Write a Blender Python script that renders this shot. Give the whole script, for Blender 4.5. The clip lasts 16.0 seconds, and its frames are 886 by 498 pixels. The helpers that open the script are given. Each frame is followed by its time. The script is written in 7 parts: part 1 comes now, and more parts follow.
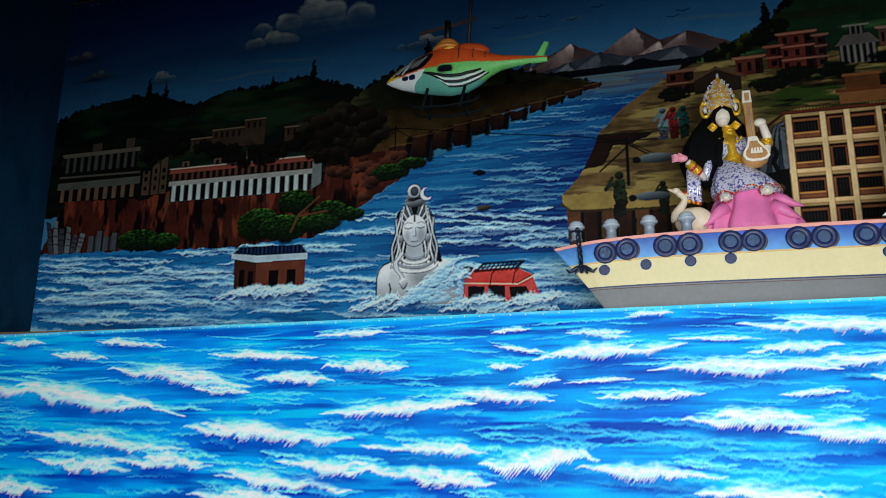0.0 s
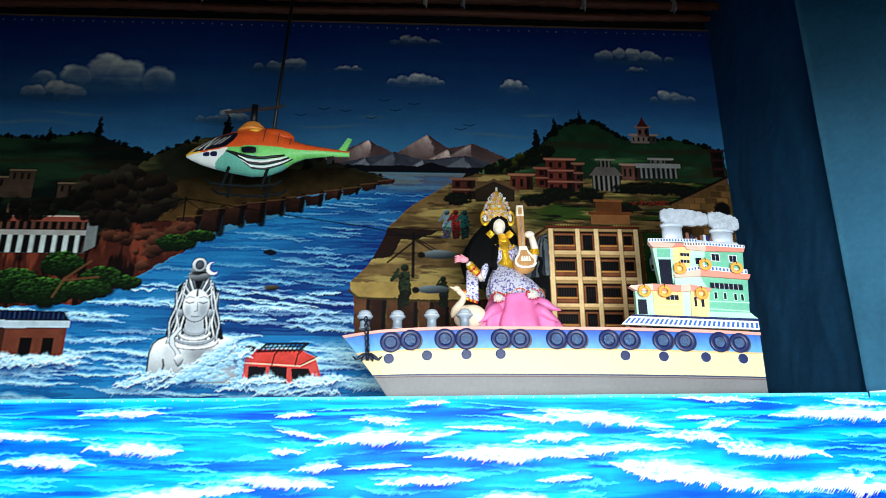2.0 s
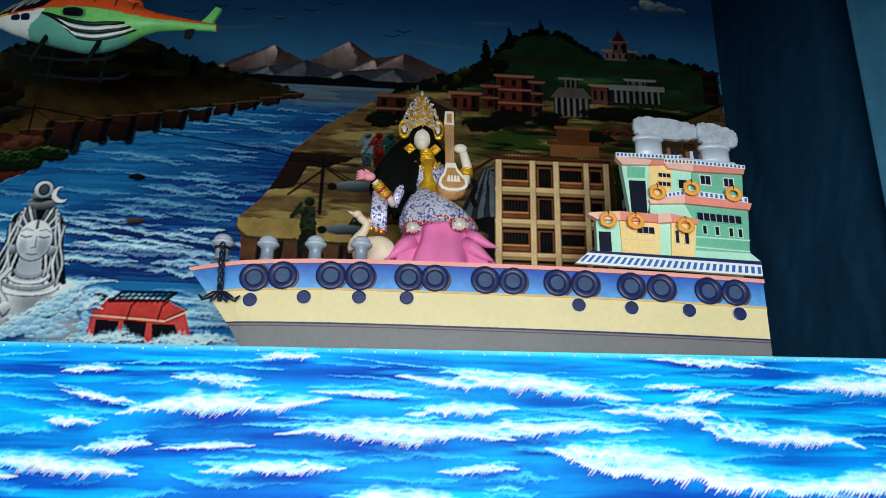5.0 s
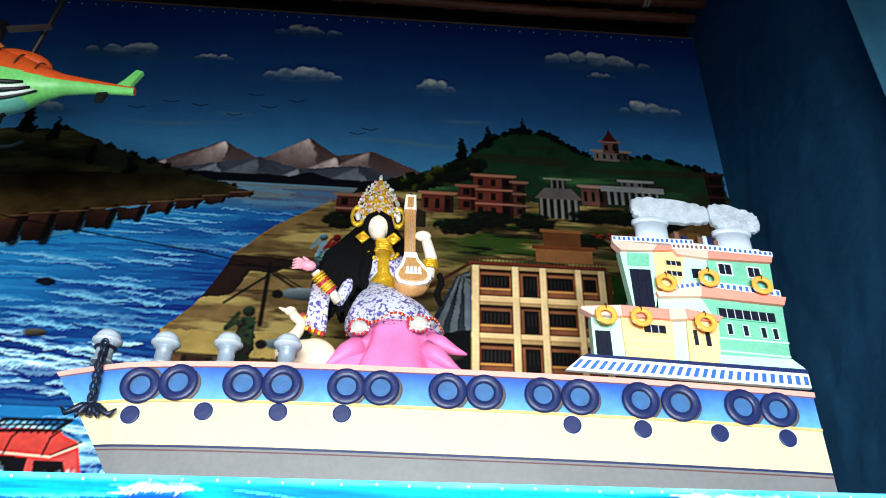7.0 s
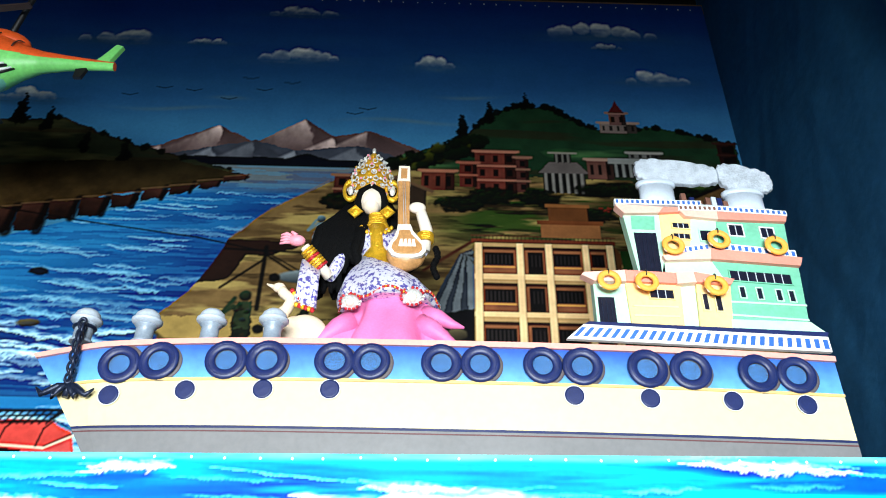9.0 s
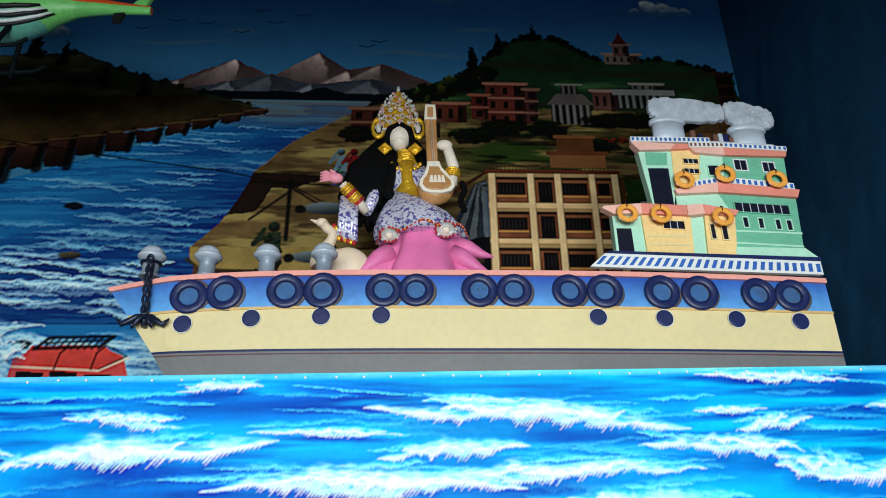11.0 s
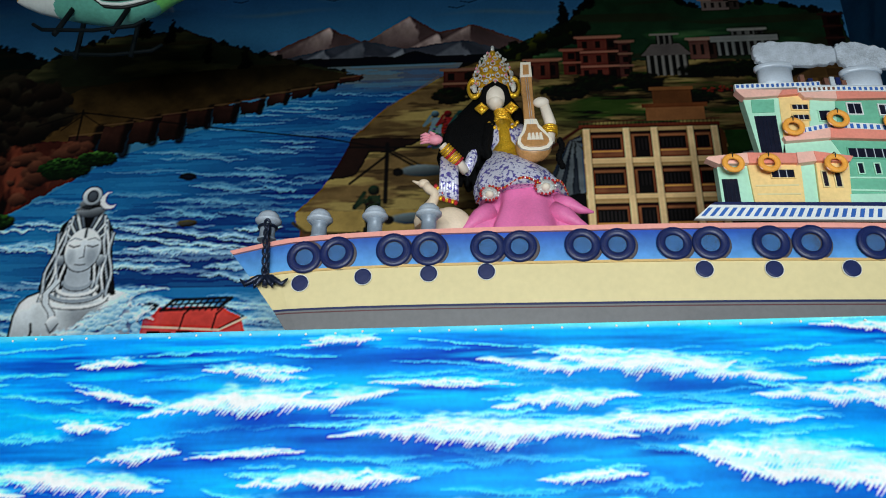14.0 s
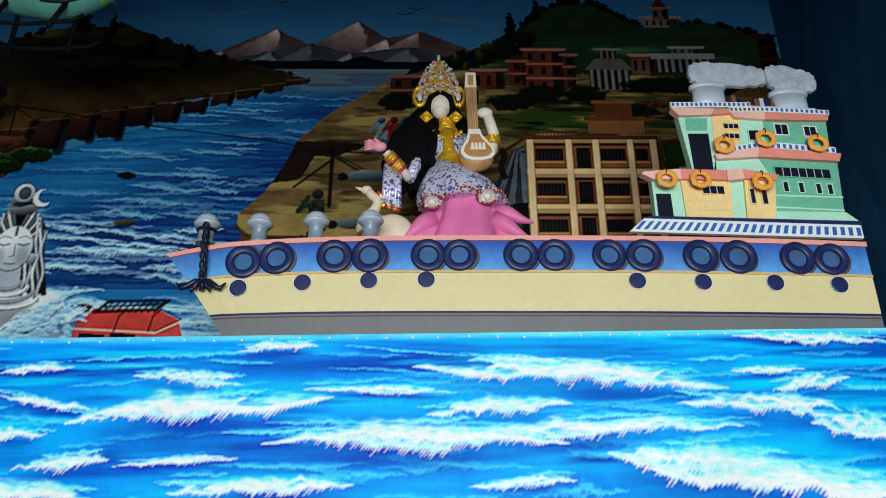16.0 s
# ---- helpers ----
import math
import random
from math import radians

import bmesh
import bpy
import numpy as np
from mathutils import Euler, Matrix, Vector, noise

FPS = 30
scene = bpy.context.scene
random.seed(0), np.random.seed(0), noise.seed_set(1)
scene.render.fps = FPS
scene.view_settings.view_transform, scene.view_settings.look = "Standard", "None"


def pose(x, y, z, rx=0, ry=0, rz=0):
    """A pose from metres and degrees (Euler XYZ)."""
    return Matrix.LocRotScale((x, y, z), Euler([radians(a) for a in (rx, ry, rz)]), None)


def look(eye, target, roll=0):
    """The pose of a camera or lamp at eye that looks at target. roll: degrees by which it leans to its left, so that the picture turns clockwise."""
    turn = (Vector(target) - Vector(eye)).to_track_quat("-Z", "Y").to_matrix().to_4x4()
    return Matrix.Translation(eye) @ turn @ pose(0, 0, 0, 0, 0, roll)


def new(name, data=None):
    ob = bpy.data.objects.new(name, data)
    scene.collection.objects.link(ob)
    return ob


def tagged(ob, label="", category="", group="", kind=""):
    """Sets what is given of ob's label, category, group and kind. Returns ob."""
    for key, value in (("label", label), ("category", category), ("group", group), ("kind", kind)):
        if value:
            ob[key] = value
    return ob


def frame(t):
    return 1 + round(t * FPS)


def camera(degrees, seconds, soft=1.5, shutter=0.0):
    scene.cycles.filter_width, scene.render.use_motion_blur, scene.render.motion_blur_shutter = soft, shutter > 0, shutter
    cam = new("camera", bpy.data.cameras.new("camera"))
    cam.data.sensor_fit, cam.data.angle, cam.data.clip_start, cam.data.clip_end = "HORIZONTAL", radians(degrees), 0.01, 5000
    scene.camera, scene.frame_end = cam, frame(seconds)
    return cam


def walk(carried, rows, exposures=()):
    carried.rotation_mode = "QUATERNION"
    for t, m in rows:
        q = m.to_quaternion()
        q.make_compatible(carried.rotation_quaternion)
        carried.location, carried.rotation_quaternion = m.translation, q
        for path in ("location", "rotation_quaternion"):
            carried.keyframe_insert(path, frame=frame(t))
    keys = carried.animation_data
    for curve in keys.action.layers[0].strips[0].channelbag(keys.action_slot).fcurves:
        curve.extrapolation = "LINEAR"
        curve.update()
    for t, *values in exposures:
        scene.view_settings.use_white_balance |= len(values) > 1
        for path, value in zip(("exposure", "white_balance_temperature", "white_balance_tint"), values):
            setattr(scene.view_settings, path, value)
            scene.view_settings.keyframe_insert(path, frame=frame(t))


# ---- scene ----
cam = camera(63.3, 16.0, soft=1.0)
PATH = [
    (0, (-0.208, 0.253, 1.533), (-0.763, 2.125, 1.962), 0.4),
    (0.5, (-0.225, 0.186, 1.527), (-0.706, 2.052, 2.062), 1.6),
    (1, (-0.219, 0.17, 1.549), (-0.68, 2.023, 2.146), 2.3),
    (1.5, (-0.275, 0.091, 1.572), (-0.499, 1.973, 2.21), 2.7),
    (2, (-0.348, -0.019, 1.568), (-0.276, 1.877, 2.202), -0.0),
    (2.5, (-0.332, -0.031, 1.528), (-0.18, 1.871, 2.128), -0.3),
    (3, (-0.186, 0.214, 1.529), (-0.059, 2.125, 2.105), -1.2),
    (3.5, (-0.06, 0.49, 1.482), (-0.228, 2.398, 2.06), -0.9),
    (4, (0.086, 0.922, 1.477), (-0.181, 2.813, 2.073), 0.6),
    (4.5, (0.14, 1.313, 1.486), (0.191, 3.217, 2.094), -0.6),
    (5, (0.374, 1.763, 1.52), (0.471, 3.653, 2.166), 1.3),
    (5.2, (0.466, 1.945, 1.551), (0.561, 3.812, 2.261), 2.2),
    (7.3, (0.695, 2.901, 1.581), (0.775, 4.596, 2.639), 1.3),
    (7.5, (0.722, 2.955, 1.571), (0.804, 4.648, 2.632), 0.8),
    (8, (0.791, 3.009, 1.568), (0.847, 4.684, 2.659), 0.9),
    (8.5, (0.818, 3.039, 1.555), (0.871, 4.705, 2.66), 0.8),
    (9, (0.82, 3.053, 1.542), (0.845, 4.756, 2.59), 0.9),
    (9.5, (0.77, 2.968, 1.578), (0.797, 4.731, 2.52), 0.8),
    (9.7, (0.734, 2.933, 1.571), (0.788, 4.719, 2.47), 0.4),
    (11.8, (0.459, 2.672, 1.434), (0.552, 4.488, 2.267), -1.0),
    (12, (0.459, 2.67, 1.441), (0.495, 4.491, 2.268), -0.7),
    (12.5, (0.473, 2.643, 1.483), (0.469, 4.476, 2.284), -0.4),
    (13, (0.456, 2.674, 1.431), (0.454, 4.498, 2.252), -0.4),
    (13.5, (0.447, 2.671, 1.436), (0.437, 4.499, 2.248), -0.1),
    (14, (0.409, 2.658, 1.411), (0.272, 4.508, 2.159), 0.5),
    (14.5, (0.392, 2.66, 1.41), (0.059, 4.496, 2.13), 1.2),
    (15, (0.412, 2.658, 1.409), (0.221, 4.494, 2.18), 1.0),
    (15.5, (0.433, 2.649, 1.399), (0.344, 4.49, 2.177), 0.6),
    (16, (0.455, 2.623, 1.423), (0.459, 4.474, 2.179), 0.0),
]
EXPOSURES = [(0, -0.22), (0.7, 0.2), (1.5, 0.66), (2.5, 0.78), (3.2, 0.23), (4.0, 0.0), (5.0, -0.13), (6.2, 0.45), (7.5, 1.13), (9.0, 1.1), (9.7, 0.5), (12.0, -0.18), (14.5, -0.24), (16.0, -0.3)]
walk(cam, [(t, look(eye, target, roll)) for t, eye, target, roll in PATH], EXPOSURES)

# ---- light: daylight that comes in low through the open front of the tent ----
world = bpy.data.worlds.new("sky")
world.use_nodes = True
scene.world = world
sky = world.node_tree.nodes.new("ShaderNodeTexSky")
sky.sky_type, sky.sun_disc = "NISHITA", False
sky.sun_elevation, sky.sun_rotation = radians(38), radians(200)
world.node_tree.links.new(sky.outputs[0], world.node_tree.nodes["Background"].inputs[0])
world.node_tree.nodes["Background"].inputs[1].default_value = 0.1


def area_lamp(name, x, y, z, width, height, watts, colour, aim):
    lamp = bpy.data.lights.new(name, "AREA")
    lamp.shape, lamp.size, lamp.size_y, lamp.energy, lamp.color = "RECTANGLE", width, height, watts, colour
    ob = new(name, lamp)
    ob.matrix_world = look((x, y, z), aim)
    return ob


# the sky's light in the tent's open front
area_lamp("entrance_daylight", 0.0, -4.9, 1.7, 6.6, 3.0, 1000, (0.88, 0.97, 1.0), (-0.4, 5.6, 1.7))
# added fill lamp without a real source, brightens the east part of the waves
area_lamp("east_fill_lamp", 1.25, -1.9, 1.25, 2.0, 1.7, 250, (0.9, 0.98, 1.0), (1.5, 5.6, 1.4))


# ---- materials ----
def lin(r, g, b):
    """8-bit screen colour to linear."""
    return tuple((v / 255 / 12.92) if v <= 10 else ((v / 255 + 0.055) / 1.055) ** 2.4 for v in (r, g, b))


def material(name, rgb, rough=0.6, metal=0.0, vary=0.15, scale=6.0, bump=0.0, bump_scale=60.0, spec=0.4, random_tint=0.0):
    m = bpy.data.materials.new(name)
    m.use_nodes = True
    nt = m.node_tree
    bsdf = nt.nodes["Principled BSDF"]
    bsdf.inputs["Roughness"].default_value, bsdf.inputs["Metallic"].default_value = rough, metal
    bsdf.inputs["Specular IOR Level"].default_value = spec
    co = nt.nodes.new("ShaderNodeTexCoord")
    base = lin(*rgb)
    coarse, fine = nt.nodes.new("ShaderNodeTexNoise"), nt.nodes.new("ShaderNodeTexNoise")
    coarse.inputs["Scale"].default_value, coarse.inputs["Detail"].default_value = scale, 5
    fine.inputs["Scale"].default_value, fine.inputs["Detail"].default_value = scale * 9, 4
    both = nt.nodes.new("ShaderNodeMath")
    both.operation = "ADD"
    ramp = nt.nodes.new("ShaderNodeMapRange")
    ramp.inputs[1].default_value, ramp.inputs[2].default_value = 0.6, 1.4
    ramp.inputs[3].default_value, ramp.inputs[4].default_value = 1 - vary, 1 + vary
    mul = nt.nodes.new("ShaderNodeVectorMath")
    mul.operation = "SCALE"
    mul.inputs[0].default_value = base
    for n in (coarse, fine):
        nt.links.new(co.outputs["Object"], n.inputs["Vector"])
    nt.links.new(coarse.outputs[0], both.inputs[0])
    nt.links.new(fine.outputs[0], both.inputs[1])
    nt.links.new(both.outputs[0], ramp.inputs[0])
    nt.links.new(ramp.outputs[0], mul.inputs["Scale"])
    nt.links.new(mul.outputs[0], bsdf.inputs["Base Color"])
    if bump:
        b, n = nt.nodes.new("ShaderNodeBump"), nt.nodes.new("ShaderNodeTexNoise")
        n.inputs["Scale"].default_value, n.inputs["Detail"].default_value = bump_scale, 6
        b.inputs["Strength"].default_value, b.inputs["Distance"].default_value = bump, 0.01
        nt.links.new(co.outputs["Object"], n.inputs["Vector"])
        nt.links.new(n.outputs[0], b.inputs["Height"])
        nt.links.new(b.outputs[0], bsdf.inputs["Normal"])
    return m


def painted_material(name, rough, spec, bump, bump_scale):
    """Hand-painted cloth: pigment from the paint layer, with the weave and brush relief."""
    m = material(name, (128, 128, 128), rough, 0, 0.1, 5, bump, bump_scale, spec)
    nt = m.node_tree
    bsdf = nt.nodes["Principled BSDF"]
    layer = nt.nodes.new("ShaderNodeVertexColor")
    layer.layer_name = "paint"
    mul = [n for n in nt.nodes if n.bl_idname == "ShaderNodeVectorMath"][0]
    nt.links.new(layer.outputs[0], mul.inputs[0])
    return m


M = {}
M["mural"] = painted_material("painted_mural_cloth", 0.6, 0.08, 0.12, 45)
M["waves"] = painted_material("painted_wave_cloth", 0.5, 0.06, 0.1, 30)
M["blue_cloth"] = material("blue_tent_cloth", (62, 122, 152), 0.8, 0, 0.18, 2.2, 0.6, 7, 0.2)
# the same blue cloth, darkened in colour for the shade on the east wall
M["shaded_cloth"] = material("shaded_blue_tent_cloth", (38, 92, 130), 0.8, 0, 0.18, 2.2, 0.8, 7, 0.2)
# blue cloth again, its colour lowered to stand for the dim west side
M["dimmed_west_cloth"] = material("shaded_west_tent_cloth", (26, 70, 100), 0.85, 0, 0.18, 2.2, 0.5, 7, 0.1)
M["dark_cloth"] = material("dark_ceiling_cloth", (20, 22, 28), 0.9, 0, 0.2, 2, 0.3, 9, 0.1)
M["earth"] = material("trodden_earth_floor", (86, 74, 62), 0.95, 0, 0.25, 3, 0.6, 25)
M["plank"] = material("stage_plank", (110, 84, 58), 0.8, 0, 0.25, 5, 0.4, 30)
M["bamboo"] = material("bamboo", (104, 60, 42), 0.55, 0, 0.3, 9, 0.2, 40)
M["rag"] = material("pale_cloth_tie", (175, 165, 165), 0.9, 0, 0.2, 20)
M["black"] = material("black_paint", (14, 14, 17), 0.5, 0, 0.2, 15)


# ---- mesh helpers ----
def mesh_of(bm, name):
    me = bpy.data.meshes.new(name)
    bm.normal_update()
    bm.to_mesh(me)
    bm.free()
    return me


def part(name, bm, mat, parent=None, label=""):
    """Links a bmesh as one mesh object under a thing or a part."""
    ob = new(name, mesh_of(bm, name))
    for m in (mat if isinstance(mat, (list, tuple)) else [mat]):
        ob.data.materials.append(m)
    if parent:
        ob.parent = parent
    if label:
        ob["label"] = label
    return ob


def empty(name, x, y, z, label, category, group="", kind=""):
    ob = new(name)
    ob.location = (x, y, z)
    ob.empty_display_size = 0.05
    return tagged(ob, label, category, group, kind)


def box(bm, x0, x1, y0, y1, z0, z1, bevel=0.0, mi=0):
    r = bmesh.ops.create_cube(bm, size=1, matrix=Matrix.Translation(((x0 + x1) / 2, (y0 + y1) / 2, (z0 + z1) / 2)) @ Matrix.Diagonal((x1 - x0, y1 - y0, z1 - z0, 1)))
    faces = {f for v in r["verts"] for f in v.link_faces}
    for f in faces:
        f.material_index = mi
    if bevel:
        g = bmesh.ops.bevel(bm, geom=list({e for v in r["verts"] for e in v.link_edges}), offset=bevel, segments=2, affect="EDGES", profile=0.5)
        for f in g["faces"]:
            f.material_index = mi
    return bm


def new_box(*a, **k):
    return box(bmesh.new(), *a, **k)


def lathe(bm, profile, seg=24, m=None, mi=0, squash=1.0):
    """Turns (radius, height) pairs round z."""
    m = m or Matrix.Identity(4)
    rings = []
    for r, h in profile:
        rings.append([bm.verts.new(m @ Vector((r * math.cos(2 * math.pi * i / seg), squash * r * math.sin(2 * math.pi * i / seg), h))) for i in range(seg)])
    for a, b in zip(rings, rings[1:]):
        for i in range(seg):
            f = bm.faces.new((a[i], a[(i + 1) % seg], b[(i + 1) % seg], b[i]))
            f.smooth, f.material_index = True, mi
    for ring, flip in ((rings[0], True), (rings[-1], False)):
        f = bm.faces.new(ring[::-1] if flip else ring)
        f.material_index = mi
    return bm


def torus(bm, R, r, m, seg=28, sub=10, mi=0, arc=1.0):
    rings = []
    n = seg if arc == 1.0 else seg + 1
    for i in range(n):
        a = 2 * math.pi * arc * i / seg
        rings.append([bm.verts.new(m @ Vector(((R + r * math.cos(b)) * math.cos(a), (R + r * math.cos(b)) * math.sin(a), r * math.sin(b)))) for b in (2 * math.pi * j / sub for j in range(sub))])
    for i in range(seg):
        a, b = rings[i], rings[(i + 1) % n]
        for j in range(sub):
            f = bm.faces.new((a[j], b[j], b[(j + 1) % sub], a[(j + 1) % sub]))
            f.smooth, f.material_index = True, mi
    return bm


def tube(bm, points, radii, seg=10, mi=0):
    """A round bar along points; radii one number or one for each point."""
    pts = [Vector(p) for p in points]
    if isinstance(radii, (int, float)):
        radii = [radii] * len(pts)
    rings, side = [], None
    for i, p in enumerate(pts):
        d = (pts[min(i + 1, len(pts) - 1)] - pts[max(i - 1, 0)]).normalized()
        side = d.orthogonal() if side is None else side - d * side.dot(d)
        side.normalize()
        up = d.cross(side)
        rings.append([bm.verts.new(p + radii[i] * (math.cos(2 * math.pi * k / seg) * side + math.sin(2 * math.pi * k / seg) * up)) for k in range(seg)])
    for a, b in zip(rings, rings[1:]):
        for k in range(seg):
            f = bm.faces.new((a[k], a[(k + 1) % seg], b[(k + 1) % seg], b[k]))
            f.smooth, f.material_index = True, mi
    for ring, flip in ((rings[0], True), (rings[-1], False)):
        f = bm.faces.new(ring[::-1] if flip else ring)
        f.material_index = mi
    return bm


def ball(bm, x, y, z, rx, ry, rz, u=16, v=10, mi=0, rot=None):
    m = Matrix.Translation((x, y, z)) @ (rot or Matrix.Identity(4)) @ Matrix.Diagonal((rx, ry, rz, 1))
    r = bmesh.ops.create_uvsphere(bm, u_segments=u, v_segments=v, radius=1, matrix=m)
    for f in {f for q in r["verts"] for f in q.link_faces}:
        f.smooth, f.material_index = True, mi
    return bm


def slab(bm, outline, y0, y1, mi=0, bevel=0.0):
    """An upright plate: an outline of (x, z) pairs, from y0 (front) to y1 (back)."""
    front = [bm.verts.new((x, y0, z)) for x, z in outline]
    back = [bm.verts.new((x, y1, z)) for x, z in outline]
    n = len(outline)
    made = [bm.faces.new(front), bm.faces.new(back[::-1])]
    made += [bm.faces.new((front[i], back[i], back[(i + 1) % n], front[(i + 1) % n])) for i in range(n)]
    for f in made:
        f.material_index = mi
    bmesh.ops.recalc_face_normals(bm, faces=made)
    if bevel:
        g = bmesh.ops.bevel(bm, geom=list({e for f in made[:1] for e in f.edges}), offset=bevel, segments=2, affect="EDGES", profile=0.5)
        for f in g["faces"]:
            f.material_index = mi
    return bm
# ---- the canvas on which the mural and the wave cloth are painted ----
class Canvas:
    """A sheet of small paint cells over x and z, in metres, painted layer on layer."""

    def __init__(self, xs, zs, seed):
        self.xs, self.zs = np.asarray(xs), np.asarray(zs)
        xc, zc = (self.xs[1:] + self.xs[:-1]) / 2, (self.zs[1:] + self.zs[:-1]) / 2
        self.X, self.Z = np.meshgrid(xc, zc)
        self.C = np.zeros(self.X.shape + (3,))
        self.ID = np.zeros(self.X.shape, int)
        self.rng = np.random.default_rng(seed)
        self.rich, self.depth, self.gain, self.crisp = 0.93, 1.6, 1.55, 0.85

    def window(self, x0, x1, z0, z1):
        xc, zc = self.X[0], self.Z[:, 0]
        return slice(np.searchsorted(zc, z0), np.searchsorted(zc, z1)), slice(np.searchsorted(xc, x0), np.searchsorted(xc, x1))

    def noise(self, sx, sz, seed, octaves=3, win=None):
        X, Z = (self.X, self.Z) if win is None else (self.X[win], self.Z[win])
        total, amp, norm = np.zeros(X.shape), 1.0, 0.0
        for o in range(octaves):
            g = np.random.default_rng(seed * 31 + o).random((97, 97))
            a, b = X / sx * 2 ** o + 1000.3, Z / sz * 2 ** o + 1000.7
            i, j = np.floor(a).astype(int), np.floor(b).astype(int)
            u, v = a - i, b - j
            u, v = u * u * (3 - 2 * u), v * v * (3 - 2 * v)
            i, j, i1, j1 = i % 97, j % 97, (i + 1) % 97, (j + 1) % 97
            total += amp * ((g[i, j] * (1 - u) + g[i1, j] * u) * (1 - v) + (g[i, j1] * (1 - u) + g[i1, j1] * u) * v)
            norm += amp
            amp *= 0.5
        return total / norm

    def lay(self, win, mask, colour, ident=None):
        """Paint a colour (one, or one for each cell) through a mask of 0 to 1."""
        c = np.asarray(colour)
        k = np.clip(mask, 0, 1)[..., None]
        self.C[win] = self.C[win] * (1 - k) + c * k
        if ident is not None:
            self.ID[win][mask > 0.5] = ident

    def inside(self, pts, win):
        X, Z = self.X[win], self.Z[win]
        hit = np.zeros(X.shape, bool)
        n = len(pts)
        for i in range(n):
            (x0, z0), (x1, z1) = pts[i], pts[(i + 1) % n]
            if z0 != z1:
                hit ^= ((Z < z0) != (Z < z1)) & (X < (x1 - x0) * (Z - z0) / (z1 - z0) + x0)
        return hit

    def poly(self, pts, colour, rough=0.0, grain=0.15, ident=None, alpha=1.0, rscale=0.08, top=None):
        """A painted outline; rough wobbles its edge, grain varies its tone, top is a second colour towards its upper edge."""
        px, pz = [p[0] for p in pts], [p[1] for p in pts]
        pad = rough + 0.03
        win = self.window(min(px) - pad, max(px) + pad, min(pz) - pad, max(pz) + pad)
        if rough:
            dx = (self.noise(rscale, rscale, 5, 3, win) - 0.5) * 2 * rough
            dz = (self.noise(rscale, rscale, 9, 3, win) - 0.5) * 2 * rough
            X, Z = self.X[win], self.Z[win]
            keepX, keepZ = X.copy(), Z.copy()
            self.X[win], self.Z[win] = X + dx, Z + dz
            m = self.inside(pts, win)
            self.X[win], self.Z[win] = keepX, keepZ
        else:
            m = self.inside(pts, win)
        c = np.asarray(lin(*colour))
        if top is not None:
            f = ((self.Z[win] - min(pz)) / max(max(pz) - min(pz), 1e-6)).clip(0, 1)[..., None]
            c = c * (1 - f) + np.asarray(lin(*top)) * f
        tone = 1 + grain * 2 * (self.noise(0.12, 0.1, 17, 4, win) - 0.5)
        self.lay(win, m * alpha, c * tone[..., None], ident)
        return win, m

    def box(self, x0, x1, z0, z1, colour, **k):
        return self.poly([(x0, z0), (x1, z0), (x1, z1), (x0, z1)], colour, **k)

    def line(self, pts, width, colour, alpha=1.0, soft=0.3, taper=False):
        """A brush stroke along points."""
        for (x0, z0), (x1, z1) in zip(pts, pts[1:]):
            w = width * 1.5
            win = self.window(min(x0, x1) - w, max(x0, x1) + w, min(z0, z1) - w, max(z0, z1) + w)
            X, Z = self.X[win], self.Z[win]
            L = (x1 - x0) ** 2 + (z1 - z0) ** 2 + 1e-9
            t = (((X - x0) * (x1 - x0) + (Z - z0) * (z1 - z0)) / L).clip(0, 1)
            d = np.hypot(X - x0 - t * (x1 - x0), Z - z0 - t * (z1 - z0))
            half = width / 2 * ((1 - t * 0.8) if taper else 1)
            self.lay(win, ((half * (1 + soft) - d) / (half * 2 * soft + 0.004)).clip(0, 1) * alpha, lin(*colour))

    def puff(self, x, z, r, light, dark, alpha=1.0, squash=0.8, ident=None, edge=0.25, lit=0.35, soft=0.25):
        """A rounded clump, light on its upper side."""
        win = self.window(x - r * 1.3, x + r * 1.3, z - r * 1.3, z + r * 1.3)
        X, Z = self.X[win], self.Z[win]
        if X.size == 0:
            return
        wob = 1 + edge * 2 * (self.noise(r * 0.5 + 0.01, r * 0.5 + 0.01, 41, 3, win) - 0.5)
        d = np.hypot((X - x), (Z - z) / squash) / (r * wob)
        m = ((1 - d) / soft).clip(0, 1)
        f = (0.5 + (Z - z) / (r * squash) * lit * 1.3 - (X - x) / r * 0.15).clip(0, 1)[..., None] ** 1.3
        self.lay(win, m * alpha, np.asarray(lin(*light)) * f + np.asarray(lin(*dark)) * (1 - f), ident)

    def foliage(self, x, z, w, h, n, light, dark, size=0.05, ident=None):
        """A bush of many small leaf dabs over a dark ground."""
        self.puff(x, z, max(w, h) * 0.55, dark, tuple(int(v * 0.5) for v in dark), 0.9, h / w, ident, 0.5)
        for _ in range(n):
            a, q = self.rng.uniform(0, 6.283), self.rng.random() ** 0.5
            px, pz = x + math.cos(a) * q * w / 2, z + math.sin(a) * q * h / 2
            k = self.rng.uniform(0.25, 1) * (0.55 + 0.45 * (pz - z) / h * 2)
            col = tuple(int(d + (l - d) * max(0, min(1, k))) for l, d in zip(light, dark))
            self.puff(px, pz, size * self.rng.uniform(0.5, 1.1), col, dark, 0.85, 0.6, ident, 0.6)

    def crest(self, x, z, length, height, tilt, foam, shade, seed, alpha=1.0, tooth=0.35, clip=None):
        """A breaking wave: foam with a fringed lower edge, fading upward in streaks, and a dark hollow below."""
        win = self.window(x - length / 2, x + length / 2, z - height * 2.2 - abs(tilt) * length, z + height * 2.5 + abs(tilt) * length)
        X, Z = self.X[win], self.Z[win]
        if X.size == 0:
            return
        s = (X - x) / (length / 2)
